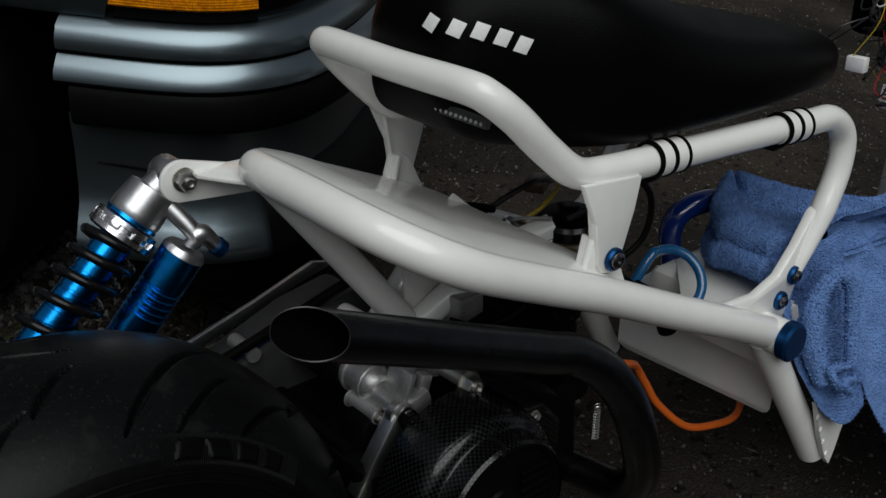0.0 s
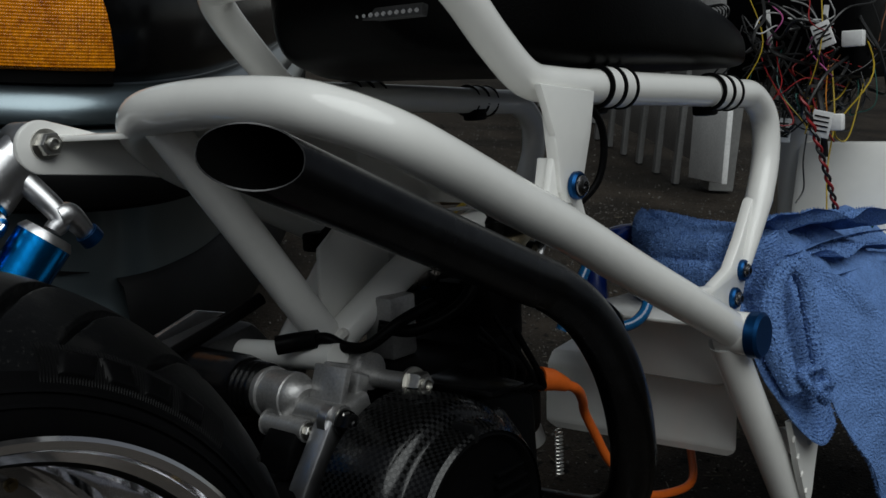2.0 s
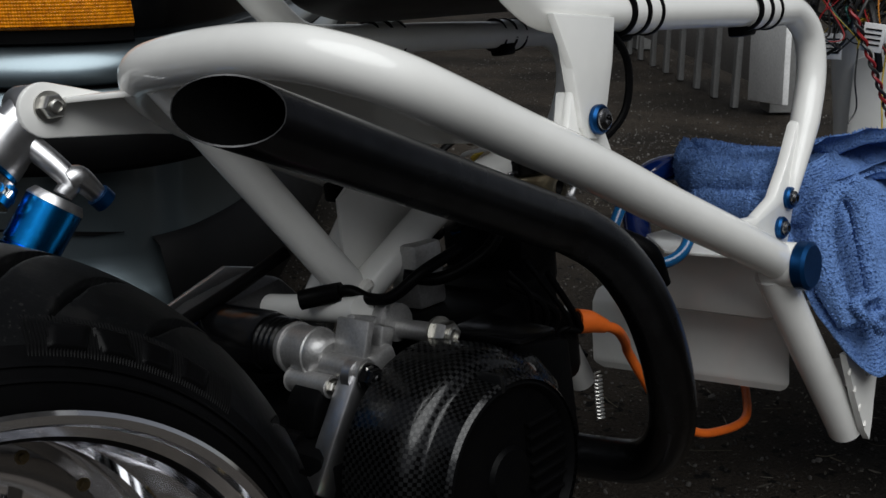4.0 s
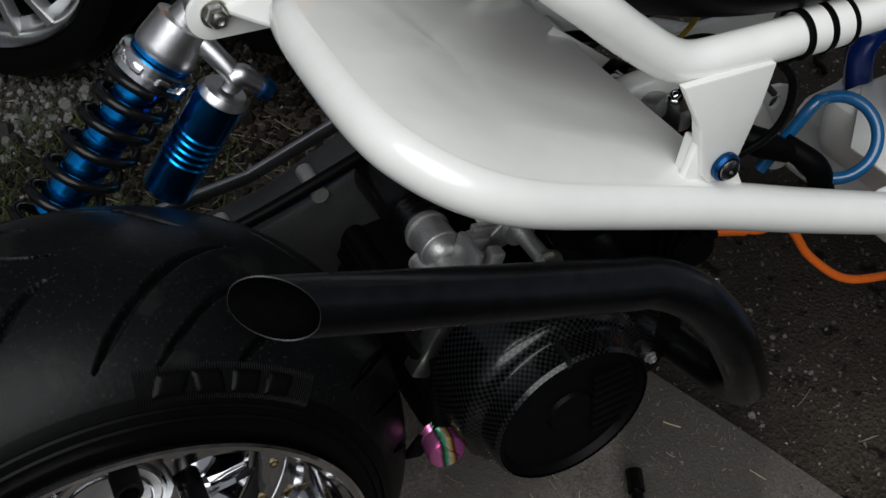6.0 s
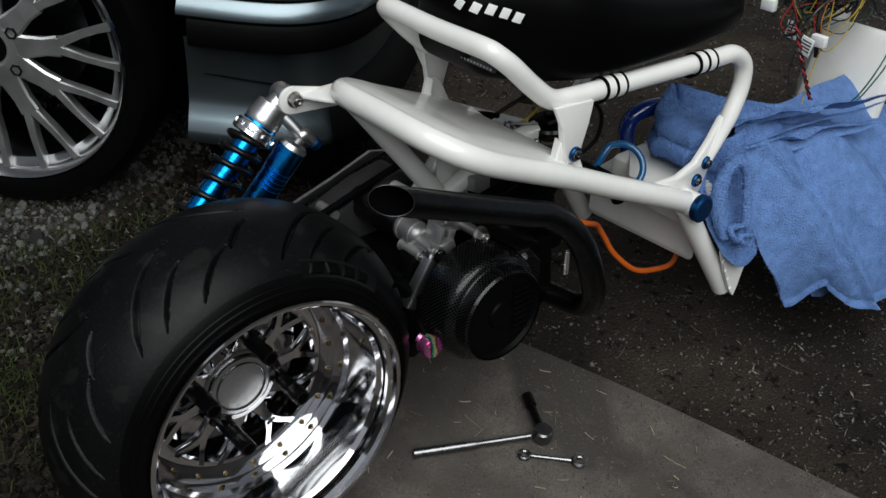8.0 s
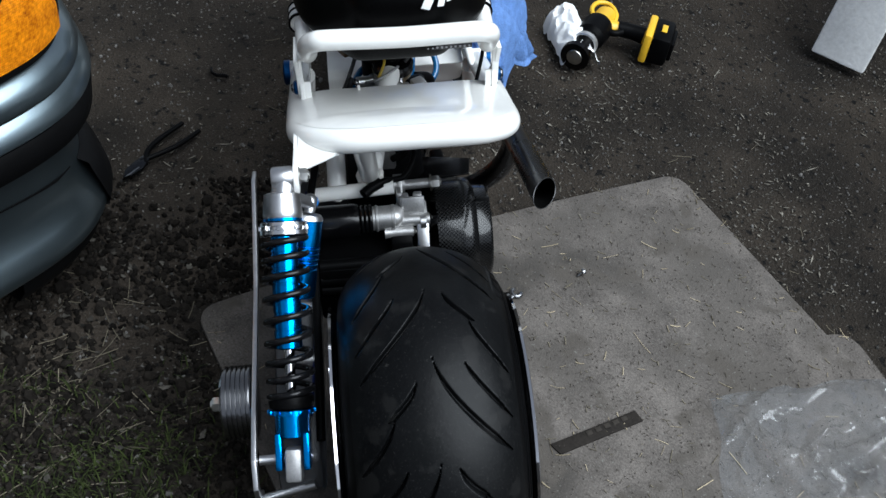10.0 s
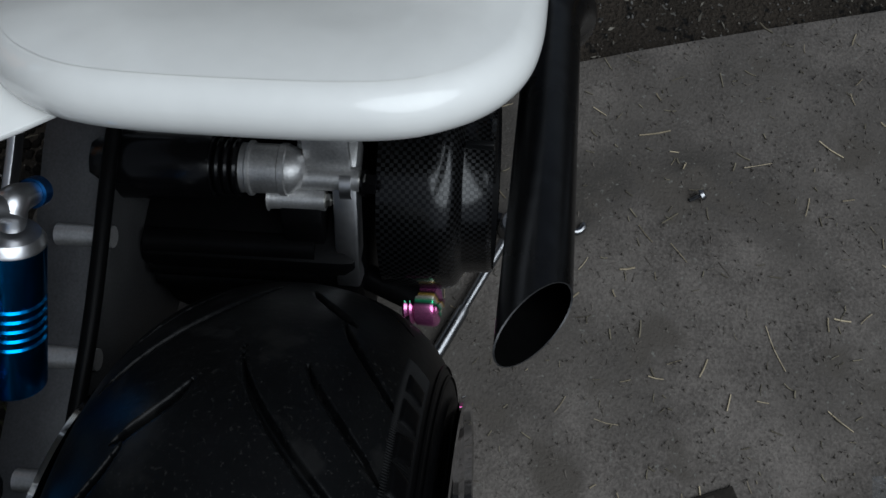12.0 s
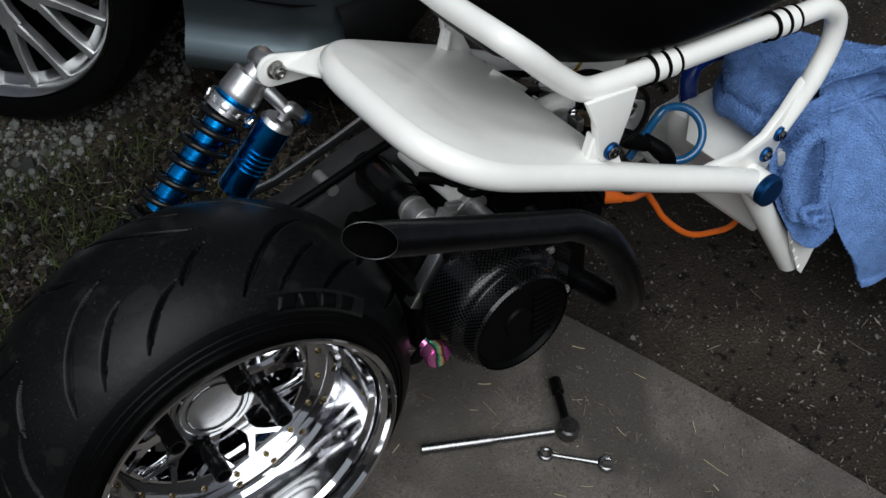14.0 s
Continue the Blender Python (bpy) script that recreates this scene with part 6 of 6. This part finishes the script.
# ---------- tools ----------
ZS = 0.008
rat = thing("ratchet", Matrix.Translation((0, 0, ZS)), "chromed ratchet with extension lying on the board", "ratchet")
RL, RH, RT = Vector((0.262, -0.094, 0.009)), Vector((0.440, -0.176, 0.012)), Vector((0.474, -0.105, 0.012))
s = Shape()
s.tube([RL, RL.lerp(RH, 0.45), RL.lerp(RH, 0.5), RL.lerp(RH, 0.9)], [0.0068, 0.0066, 0.0045, 0.005], 14, smooth=4)
part("handle", s, M_TOOL, rat)
s = Shape()
s.lathe([(-0.011, 0.012), (-0.008, 0.0145), (0.008, 0.0145), (0.011, 0.012)], Matrix.Translation(RH), 28)
part("ratchet_head", s, M_TOOL, rat)
s = Shape()
s.tube([RH, RH.lerp(RT, 0.7), RH.lerp(RT, 0.72), RT], [0.006, 0.006, 0.0085, 0.0085], 14, smooth=3)
part("extension_bar", s, M_PIPE, rat, "dark socket extension")


def build_wrench(a, b):
    w = thing("wrench", Matrix.Translation((0, 0, ZS)), "chromed combination wrench lying on the board", "wrench")
    a, b = Vector((a[0], a[1], 0.0035)), Vector((b[0], b[1], 0.0035))
    d = (b - a).normalized()
    n = Vector((-d.y, d.x, 0))
    s = Shape()
    s.tube([a + d * 0.008, a + d * 0.014, a.lerp(b, 0.5), b - d * 0.012], [0.0042, 0.0032, 0.003, 0.0042], 12, smooth=4)
    part("shank", s, M_TOOL, w)
    s = Shape()
    s.tube([a + (d * math.cos(t) + n * math.sin(t)) * 0.0075 for t in [2 * math.pi * i / 16 for i in range(16)]], 0.0031, 10, closed=True, smooth=2)
    part("ring_end", s, M_TOOL, w)
    s = Shape()
    s.tube([b + (d * math.cos(t) + n * math.sin(t)) * 0.0085 for t in [radians(50 + 280 * i / 14) for i in range(15)]], [0.0022] + [0.0036] * 13 + [0.0022], 10, smooth=2)
    part("open_end", s, M_TOOL, w)


build_wrench((0.396, -0.185), (0.454, -0.240))
scr = thing("screw", Matrix.Translation((0.496, -0.357, ZS)) @ Matrix.Rotation(radians(20), 4, "Z"), "small steel screw standing on the board", "screw")
s = Shape()
s.lathe([(0, 0.002), (0.012, 0.0025), (0.0122, 0.0058), (0.0135, 0.0062), (0.017, 0.0045)], Matrix.Rotation(radians(55), 4, "X") @ Matrix.Translation((0, 0, 0.003)), 14)
part("shank", s, M_TOOL, scr)
# pliers on the dirt
pl = thing("pliers", Matrix.Translation((0.014, 0.011, 0.002)), "black-handled side cutters lying open on the dirt", "pliers")
for pts in (((0.752, 0.402, 0.007), (0.785, 0.401, 0.009), (0.82, 0.383, 0.009), (0.872, 0.344, 0.007)), ((0.758, 0.412, 0.007), (0.785, 0.371, 0.009), (0.81, 0.342, 0.009), (0.851, 0.311, 0.007))):
    s = Shape()
    s.tube(pts, [0.0045, 0.0052, 0.0052, 0.0046], 12)
    part("handle", s, M_BLACK, pl, "black dipped handle")
s = Shape()
s.slab([(0.768, 0.394), (0.772, 0.408), (0.752, 0.424), (0.730, 0.436), (0.708, 0.438), (0.716, 0.424), (0.738, 0.404)], 0.008, Matrix.Translation((0, 0, 0.003)), 0.002)
jaws = part("jaws", s, M_PIPE, pl, "dark steel jaws")
s = Shape()
s.slab([(0.709, 0.4345), (0.716, 0.4255), (0.736, 0.411), (0.737, 0.4125)], 0.0012, Matrix.Translation((0, 0, 0.0112)))
part("cutting_edge", s, M_TOOL, jaws, "bright ground cutting edge")
# bent black tie on the dirt
s = Shape()
s.tube([(1.062, 0.289, 0.004), (1.045, 0.287, 0.006), (1.034, 0.276, 0.007), (1.034, 0.262, 0.007), (1.030, 0.254, 0.006)], [0.0028, 0.0032, 0.004, 0.0045, 0.004], 8)
single("cable_tie", s, M_BLACK, "short bent black cable tie on the dirt", "cable tie", Matrix.Translation((0.012, 0.02, 0)))
# metal strip
s = Shape()
s.slab([(0.145, -0.244), (0.127, -0.258), (0.186, -0.405), (0.206, -0.396)], 0.0035, Matrix.Translation((0, 0, 0.0078)), 0.0008)
M_STAMP = material("stamped rusty steel", (0.03, 0.026, 0.022), 0.8, 0.0, spec=0.1, vary=0.3, scale=60, bump=0.2)
strip = single("metal_strip", s, material("rusty dark strip", (0.017, 0.0145, 0.0125), 0.85, 0.0, spec=0.1, vary=0.4, scale=60, bump=0.4), "flat dark rusty metal strip on the board", "metal strip")

strip_dir, strip_out = Vector((0.059, -0.147, 0)).normalized(), Vector((0.0195, 0.0082, 0)).normalized()
for k in range(5):
    s = Shape()
    c = Vector((0.188, -0.375, 0.0115)) - strip_dir * 0.017 * k + strip_out * 0.002
    s.box((0.008, 0.011, 0.0012), Matrix.Translation(c) @ Matrix.Rotation(radians(22), 4, "Z"), 0.0003)
    part("stamped_bar", s, M_STAMP, strip, "plain stamped bar")

# plastic bag
def build_bag():
    s = Shape()

    def crease(x, y, k, seed):
        return max(0.0, 1 - 10 * abs(noise.noise((x * k, y * k * 0.6, seed))))

    def fn(u, v):
        x, y = 0.23 - 0.34 * u + 0.04 * v, -0.53 - 0.34 * v
        e = min(1, 9 * min(u, 1 - u, v, 1 - v))
        a, c = x * 0.8 + y * 0.6, -x * 0.6 + y * 0.8
        z = 0.0095 + e * (0.012 + 0.032 * crease(a, c * 0.3, 8, 1) + 0.026 * crease(c, a * 0.3, 9, 2) + 0.008 * crease(a, c, 16, 3) + 0.02 * (noise.noise((x * 5, y * 5, 6)) + 0.4))
        k = 0.016 * noise.noise((x * 9, y * 9, 4))
        return (x + k, y + 0.06 * u + k, max(0.0095, z))
    s.grid(fn, 110, 110)
    s.grid(lambda u, v: (lambda p: (p[0], p[1], 0.009 + 0.15 * (p[2] - 0.009)))(fn(u, v)), 40, 40)
    ob = single("plastic_bag", s, M_BAG, "crumpled clear plastic bag lying on the board", "bag", sharp=20)
    ob.visible_shadow = False


build_bag()

# cordless drill with a wire wheel
dr = thing("cordless_drill", Matrix.Identity(4), "yellow and black cordless drill lying on the dirt", "drill")
WA, WB = Vector((1.118, -0.470, 0.042)), Vector((1.262, -0.566, 0.046))
AXD = along(WA, WB)
s = Shape()
s.lathe([(0.085, 0.026), (0.095, 0.034), (0.135, 0.036), (0.150, 0.034)], AXD, 32)
part("gear_housing", s, M_BLACK, dr, "black gear housing")
s = Shape()
s.lathe([(0.148, 0.030), (0.152, 0.027), (0.200, 0.025), (0.212, 0.018)], AXD, 32)
part("motor_housing", s, M_YELLOW, dr, "yellow motor housing")
s = Shape()
s.tube([(1.240, -0.556, 0.045), (1.238, -0.590, 0.045), (1.226, -0.628, 0.044), (1.210, -0.660, 0.044)], [0.022, 0.017, 0.015, 0.019], 18)
part("handle_shell", s, M_YELLOW, dr, "yellow handle shell")
s = Shape()
s.tube([(1.235, -0.598, 0.047), (1.225, -0.628, 0.047), (1.212, -0.655, 0.046)], [0.0178, 0.0176, 0.0195], 18)
part("rubber_grip", s, M_BLACK, dr, "black rubber grip")
s = Shape()
s.tube([(1.216, -0.570, 0.05), (1.210, -0.584, 0.05), (1.216, -0.602, 0.05)], 0.008, 12)
part("trigger", s, M_BLACK, dr)
s = Shape()
s.tube([(1.262, -0.545, 0.055), (1.292, -0.545, 0.06), (1.315, -0.565, 0.062), (1.312, -0.592, 0.06), (1.28, -0.602, 0.056), (1.25, -0.592, 0.052)], 0.0055, 12)
part("belt_hook", s, M_YELLOW, dr, "yellow rear hook")
BAT = Matrix.Translation((1.205, -0.664, 0.044)) @ Matrix.Rotation(radians(-24), 4, "Z")
s = Shape()
s.box((0.098, 0.018, 0.074), BAT, 0.006)
part("battery_collar", s, M_YELLOW, dr, "yellow battery collar")
s = Shape()
s.box((0.094, 0.046, 0.070), BAT @ Matrix.Translation((0, -0.030, 0)), 0.009)
s.box((0.066, 0.010, 0.046), BAT @ Matrix.Translation((0, -0.056, 0)), 0.004)
pack = part("battery_pack", s, M_BLACK, dr, "black battery pack")
s = Shape()
s.box((0.030, 0.012, 0.002), BAT @ Matrix.Translation((0.0, -0.030, 0.0365)), 0.0005)
part("mark_bar", s, M_YELLOW, pack, "plain yellow bar")
s = Shape()
s.lathe([(0.03, 0.012), (0.032, 0.017), (0.050, 0.020), (0.060, 0.025), (0.085, 0.026)], AXD, 28)
part("chuck", s, M_BLACK, dr, "black drill chuck")
s = Shape()
s.lathe([(0.060, 0.026), (0.062, 0.029), (0.072, 0.029), (0.074, 0.026)], AXD, 32)
part("chuck_collar", s, M_CAST, dr, "grey chuck collar")
s = Shape()
s.lathe([(0.0, 0.006), (0.003, 0.018), (0.004, 0.033), (0.016, 0.034), (0.018, 0.018), (0.034, 0.010)], AXD, 40)
brush = part("wire_wheel", s, M_PIPE, dr, "worn dark wire wheel")
s = Shape()
s.lathe([(-0.002, 0.004), (-0.001, 0.006), (0.001, 0.017), (0.0035, 0.018)], AXD, 32)
part("wheel_plate", s, M_STEEL, brush, "steel side plate")
s = Shape()
s.grid(lambda u, v: (1.13 + 0.15 * u, -0.455 - 0.085 * v + 0.02 * u, 0.004 + math.sin(math.pi * min(1, max(0, v))) ** 0.5 * (0.045 + 0.02 * u) + 0.028 * (0.4 - abs(noise.noise((u * 5, v * 4, 3))))), 40, 30)
single("paper_rag", s, M_PAPER, "crumpled white paper rag beside the drill", "rag", sharp=25)

# ---------- fence and boards ----------
fence = thing("fence", Matrix.Translation((3.3, 1.27, 0)) @ Matrix.Rotation(radians(46), 4, "Z"), "old slatted fence of grey pickets before weathered boards", "fence")
for i in range(14):
    s = Shape()
    s.slab([(-0.017, 0.0), (0.017, 0.0), (0.017, 1.10), (0, 1.14), (-0.017, 1.10)], 0.02, Matrix.Translation((-0.22 + i * 0.215, 0.02, 0)) @ Matrix.Rotation(radians(1.5 * math.sin(i * 2.3)), 4, "Y") @ SIDE, 0.003)
    part("picket", s, M_PICKET, fence)
for k, (z, mat) in enumerate(((0.19, M_GREYWOOD), (0.39, M_PICKET), (0.59, M_WOOD), (0.79, M_WOOD), (0.99, M_WOOD))):
    s = Shape()
    s.box((3.6, 0.022, 0.215), Matrix.Translation((1.35, -0.05, z)) @ Matrix.Rotation(radians(-4), 4, "X"), 0.003)
    part("lap_board", s, mat, fence, "weathered lap board")
s = Shape()
s.box((0.30, 0.02, 0.30), Matrix.Translation((-0.42, -0.02, 0.20)) @ Matrix.Rotation(radians(6), 4, "Y"), 0.004)
part("loose_board", s, M_WOOD, fence, "pale loose board")
for q in (-0.3, 1.5, 3.1):
    s = Shape()
    s.box((0.09, 0.09, 1.3), Matrix.Translation((q, -0.11, 0.65)), 0.006)
    part("fence_post", s, M_PICKET, fence)
WALL = Matrix.Translation((1.27, -1.13, 0.0)) @ Matrix.Rotation(radians(-131), 4, "Z")
wall = thing("wall_house", WALL, "grey lap-sided outbuilding wall with a leaning white plank", "wall", kind="structure")
for k in range(14):
    s = Shape()
    s.box((2.6, 0.016, 0.165), Matrix.Translation((1.36, 0.67, 0.14 + k * 0.15)) @ Matrix.Rotation(radians(4), 4, "X"), 0.003)
    part("siding_board", s, M_GREYWOOD, wall)
s = Shape()
s.box((0.13, 0.03, 2.2), Matrix.Translation((0.06, 0.295, 1.06)) @ Matrix.Rotation(radians(-18), 4, "X"), 0.004)
part("leaning_plank", s, M_WOOD, wall, "weathered white leaning plank")
s = Shape()
s.box((2.6, 0.05, 2.3), Matrix.Translation((1.32, 0.72, 1.15)))
part("wall_core", s, M_GREYWOOD, wall)

# added wall that keeps low sky off the ground by the car
s = Shape()
s.box((12, 0.1, 3.6), Matrix.Translation((-1.0, 5.2, 1.8)))
single("wall_yard", s, M_GREYWOOD, "plain grey wall added to shut off low sky", "wall", kind="structure")

# added walls, out of view, that give reflections a dark horizon
for name, at, size in (("wall_street", (-1.0, -6.0, 1.0), (14, 0.1, 2.0)), ("wall_side", (-6.5, -0.4, 1.0), (0.1, 11, 2.0))):
    s = Shape()
    s.box(size, Matrix.Translation(at))
    single(name, s, M_GREYWOOD, "plain grey wall added to shut off low sky", "wall", kind="structure")

# ---------- loose stuff on the ground ----------
rng = random.Random(3)


def on_first(x, y):
    d = Vector((x, y)) - C1
    return -0.01 < d.dot(E1) < 1.015 and -0.01 < d.dot(E2) < 1.26


def on_board(x, y):
    d = Vector((x, y)) - K2
    return on_first(x, y) or (-0.01 < d.dot(U2) < 1.31 and -0.01 < d.dot(V2) < 0.46)


def board_top(x, y):
    return 0.008 if on_first(x, y) else 0.0025


def stones(name, count, place, size, mat, label, category):
    b = bmesh.new()
    bmesh.ops.create_icosphere(b, subdivisions=1, radius=1)
    b.verts.index_update()
    base = [v.co.copy() for v in b.verts]
    faces = [[v.index for v in f.verts] for f in b.faces]
    b.free()
    s = Shape()
    for _ in range(count):
        p = place()
        if p is None:
            continue
        x, y = p
        r = size * math.exp(rng.gauss(0, 0.35))
        rot = Euler((rng.uniform(0, 6), rng.uniform(0, 6), rng.uniform(0, 6))).to_matrix()
        sc = Vector((1, rng.uniform(0.6, 1), rng.uniform(0.45, 0.8)))
        z = ground_height(x, y) + r * 0.3
        s.add([rot @ Vector((v.x * sc.x, v.y * sc.y, v.z * sc.z)) * r * rng.uniform(0.85, 1.15) + Vector((x, y, z)) for v in base], faces)
    d = bpy.data.meshes.new(name)
    d.from_pydata(s.v, [], s.f)
    d.materials.append(mat)
    tagged(new(name, d), label, category, kind="stuff")


def gravel_place():
    x, y = rng.uniform(-1.6, 0.75), rng.uniform(0.05, 1.9)
    # gravel lies beyond a slanting line on the far side
    lim = 0.36 + 0.55 * (x + 0.2) + 0.08 * noise.noise((x * 5, y * 5, 0))
    if y < lim or on_board(x, y):
        return None
    if (x + 0.4) ** 2 + (y - 0.9) ** 2 > 1.0 + 0.3 * noise.noise((x * 3, y * 3, 5)):
        return None
    if rng.random() < (0.8 if y < lim + 0.12 else 0.0):
        return None
    return x, y


def dirt_place():
    x, y = rng.uniform(-0.9, 2.6), rng.uniform(-1.5, 1.7)
    return None if on_board(x, y) else (x, y)


stones("gravel", 52000, gravel_place, 0.0054, M_GRAVEL, "grey crushed gravel beside the car", "gravel")
# strewn dark crumbs stand in for the shade between car and board
stones("soil_crumbs", 17000, lambda: (lambda x, y: None if on_board(x, y) or y > 0.62 + 0.3 * max(0.0, x) or noise.noise((x * 4, y * 4, 20)) < rng.uniform(-0.7, 0.1) else (x, y))(rng.uniform(-0.6, 0.75), rng.uniform(0.12, 0.85)), 0.0055, M_SHADECRUMB, "dark crumbs that put shade on the ground beside the board", "soil")
stones("pebbles", 22000, dirt_place, 0.0021, M_PEBBLE, "scattered grit and small stones on dirt", "grit")


stones("far_grit", 7000, lambda: (rng.uniform(2.2, 4.8), rng.uniform(-0.9, 2.6)), 0.0026, M_PEBBLE, "grit and small stones further out on the dirt", "grit")


def straws(name, count, place, z, mat, label, category, length, group=""):
    s = Shape()
    for _ in range(count):
        p = place()
        if p is None:
            continue
        x, y = p
        a = rng.uniform(0, math.pi)
        l = length * math.exp(rng.gauss(0, 0.5))
        d = Vector((math.cos(a), math.sin(a), 0)) * l / 2
        c = Vector((x, y, z(x, y)))
        bend = Vector((-d.y, d.x, 0)) * rng.uniform(-0.08, 0.08)
        s.tube([c - d, c + bend, c + d + Vector((0, 0, rng.uniform(0, 0.004)))], rng.uniform(0.0003, 0.0009), 4, smooth=2)
    d = s.mesh(name, mat, 60)
    tagged(new(name, d), label, category, kind="stuff")


def board_place():
    x, y = rng.uniform(-0.7, 0.85), rng.uniform(-1.3, 0.3)
    return (x, y) if on_board(x, y) else None


straws("straw_on_dirt", 520, dirt_place, lambda x, y: ground_height(x, y) + 0.003, M_STRAW, "bits of dry straw on the dirt", "straw", 0.022)
straws("brown_straw", 1500, board_place, lambda x, y: board_top(x, y) + 0.0010, M_STRAW, "small brown bits of straw on the board", "straw", 0.008)
straws("straw_on_board", 600, board_place, lambda x, y: board_top(x, y) + 0.0012, M_PALESTRAW, "bits of dry straw on the board", "straw", 0.014)

straws("long_straw", 150, lambda: (lambda x, y: None if on_board(x, y) or noise.noise((x * 9, y * 9, 12)) < -0.1 else (x, y))(rng.gauss(0.28, 0.12), rng.gauss(0.44, 0.10)), lambda x, y: ground_height(x, y) + 0.005, M_STRAW, "long dry grass stalks on the dirt", "straw", 0.034)
straws("board_fibres", 14000, board_place, lambda x, y: board_top(x, y) + 0.0002, M_FIBRE, "short fibres in the worn board surface", "fibres", 0.0030)


def build_chips():
    """Small flat wood chips that litter the dirt, thickest towards the outbuilding."""
    s = Shape()
    for _ in range(64000):
        p = dirt_place()
        if p is None or p[1] > 0.8 or rng.random() < (0.0 if p[1] < -0.45 else 0.30 if p[1] < 0.0 else 0.55) or noise.noise((p[0] * 3.2, p[1] * 3.2, 3)) + 0.4 * noise.noise((p[0] * 11, p[1] * 11, 8)) < rng.uniform(-0.25, 0.55):
            continue
        a, l, w = rng.uniform(0, 6.28), 0.0026 * math.exp(rng.gauss(0, 0.65)), rng.uniform(0.0005, 0.0019)
        d, n = Vector((math.cos(a), math.sin(a), rng.gauss(0, 0.25))) * l, Vector((-math.sin(a), math.cos(a), rng.gauss(0, 0.25))) * w
        c = Vector((p[0], p[1], ground_height(*p) + 0.003))
        k = Vector((0, 0, 0.0008))
        q = [c - d - n * 0.5, c - d * 0.2 - n, c + d, c - d * 0.1 + n]
        s.add(q + [v + k for v in q], [(0, 1, 2, 3), (7, 6, 5, 4), (0, 4, 5, 1), (1, 5, 6, 2), (2, 6, 7, 3), (3, 7, 4, 0)])
    d = bpy.data.meshes.new("wood_chips")
    d.from_pydata(s.v, [], s.f)
    d.materials.append(M_CHIP)
    tagged(new("wood_chips", d), "weathered wood chips strewn on the dirt", "wood chips", kind="stuff")


build_chips()


def grass_place():
    x, y = rng.uniform(-0.8, 0.34), rng.gauss(0.45, 0.14)
    if on_board(x, y) or x > 0.18 + 0.14 * rng.random() or noise.noise((x * 7, y * 7, 9)) < rng.uniform(-0.6, 0.35):
        return None
    return x, y


def build_grass():
    s = Shape()
    for _ in range(12000):
        p = grass_place()
        if p is None:
            continue
        x, y = p
        a, h, w = rng.uniform(0, 6.28), rng.uniform(0.008, 0.026), rng.uniform(0.0006, 0.0015)
        d = Vector((math.cos(a), math.sin(a), 0))
        b = Vector((x, y, ground_height(x, y)))
        n = Vector((-d.y, d.x, 0)) * w
        s.add([b - n, b + n, b + d * h * 0.4 + n * 0.7 + Vector((0, 0, h * 0.7)), b + d * h * 0.4 - n * 0.7 + Vector((0, 0, h * 0.7)), b + d * h + Vector((0, 0, h * 0.8))],
              [(0, 1, 2, 3), (3, 2, 4)])
    d = bpy.data.meshes.new("grass")
    d.from_pydata(s.v, [], s.f)
    d.materials.append(M_GRASS)
    tagged(new("grass", d), "short green grass at the gravel's edge", "grass", kind="stuff")


build_grass()


def build_leaves():
    """Curled bits of dead leaf among the grass and stalks."""
    s = Shape()
    for _ in range(520):
        x, y = rng.uniform(-0.5, 0.62), rng.gauss(0.43, 0.11)
        if on_board(x, y):
            continue
        a, l, w = rng.uniform(0, 6.28), 0.0042 * math.exp(rng.gauss(0, 0.45)), rng.uniform(0.35, 0.7)
        d, n = Vector((math.cos(a), math.sin(a), rng.gauss(0, 0.3))) * l, Vector((-math.sin(a), math.cos(a), rng.gauss(0, 0.3))) * l * w
        c = Vector((x, y, ground_height(x, y) + 0.006))
        lift = Vector((0, 0, l * 0.35))
        q = [c - d + lift, c - d * 0.3 - n, c + d * 0.4 - n * 0.7, c + d + lift, c + d * 0.5 + n * 0.8, c - d * 0.4 + n, c]
        s.add(q, [(6, 0, 1), (6, 1, 2), (6, 2, 3), (6, 3, 4), (6, 4, 5), (6, 5, 0)])
    d = bpy.data.meshes.new("dead_leaves")
    d.from_pydata(s.v, [], s.f)
    d.materials.append(M_DEADLEAF)
    tagged(new("dead_leaves", d), "curled grey-brown dead leaf bits on the ground", "leaves", kind="stuff")


build_leaves()
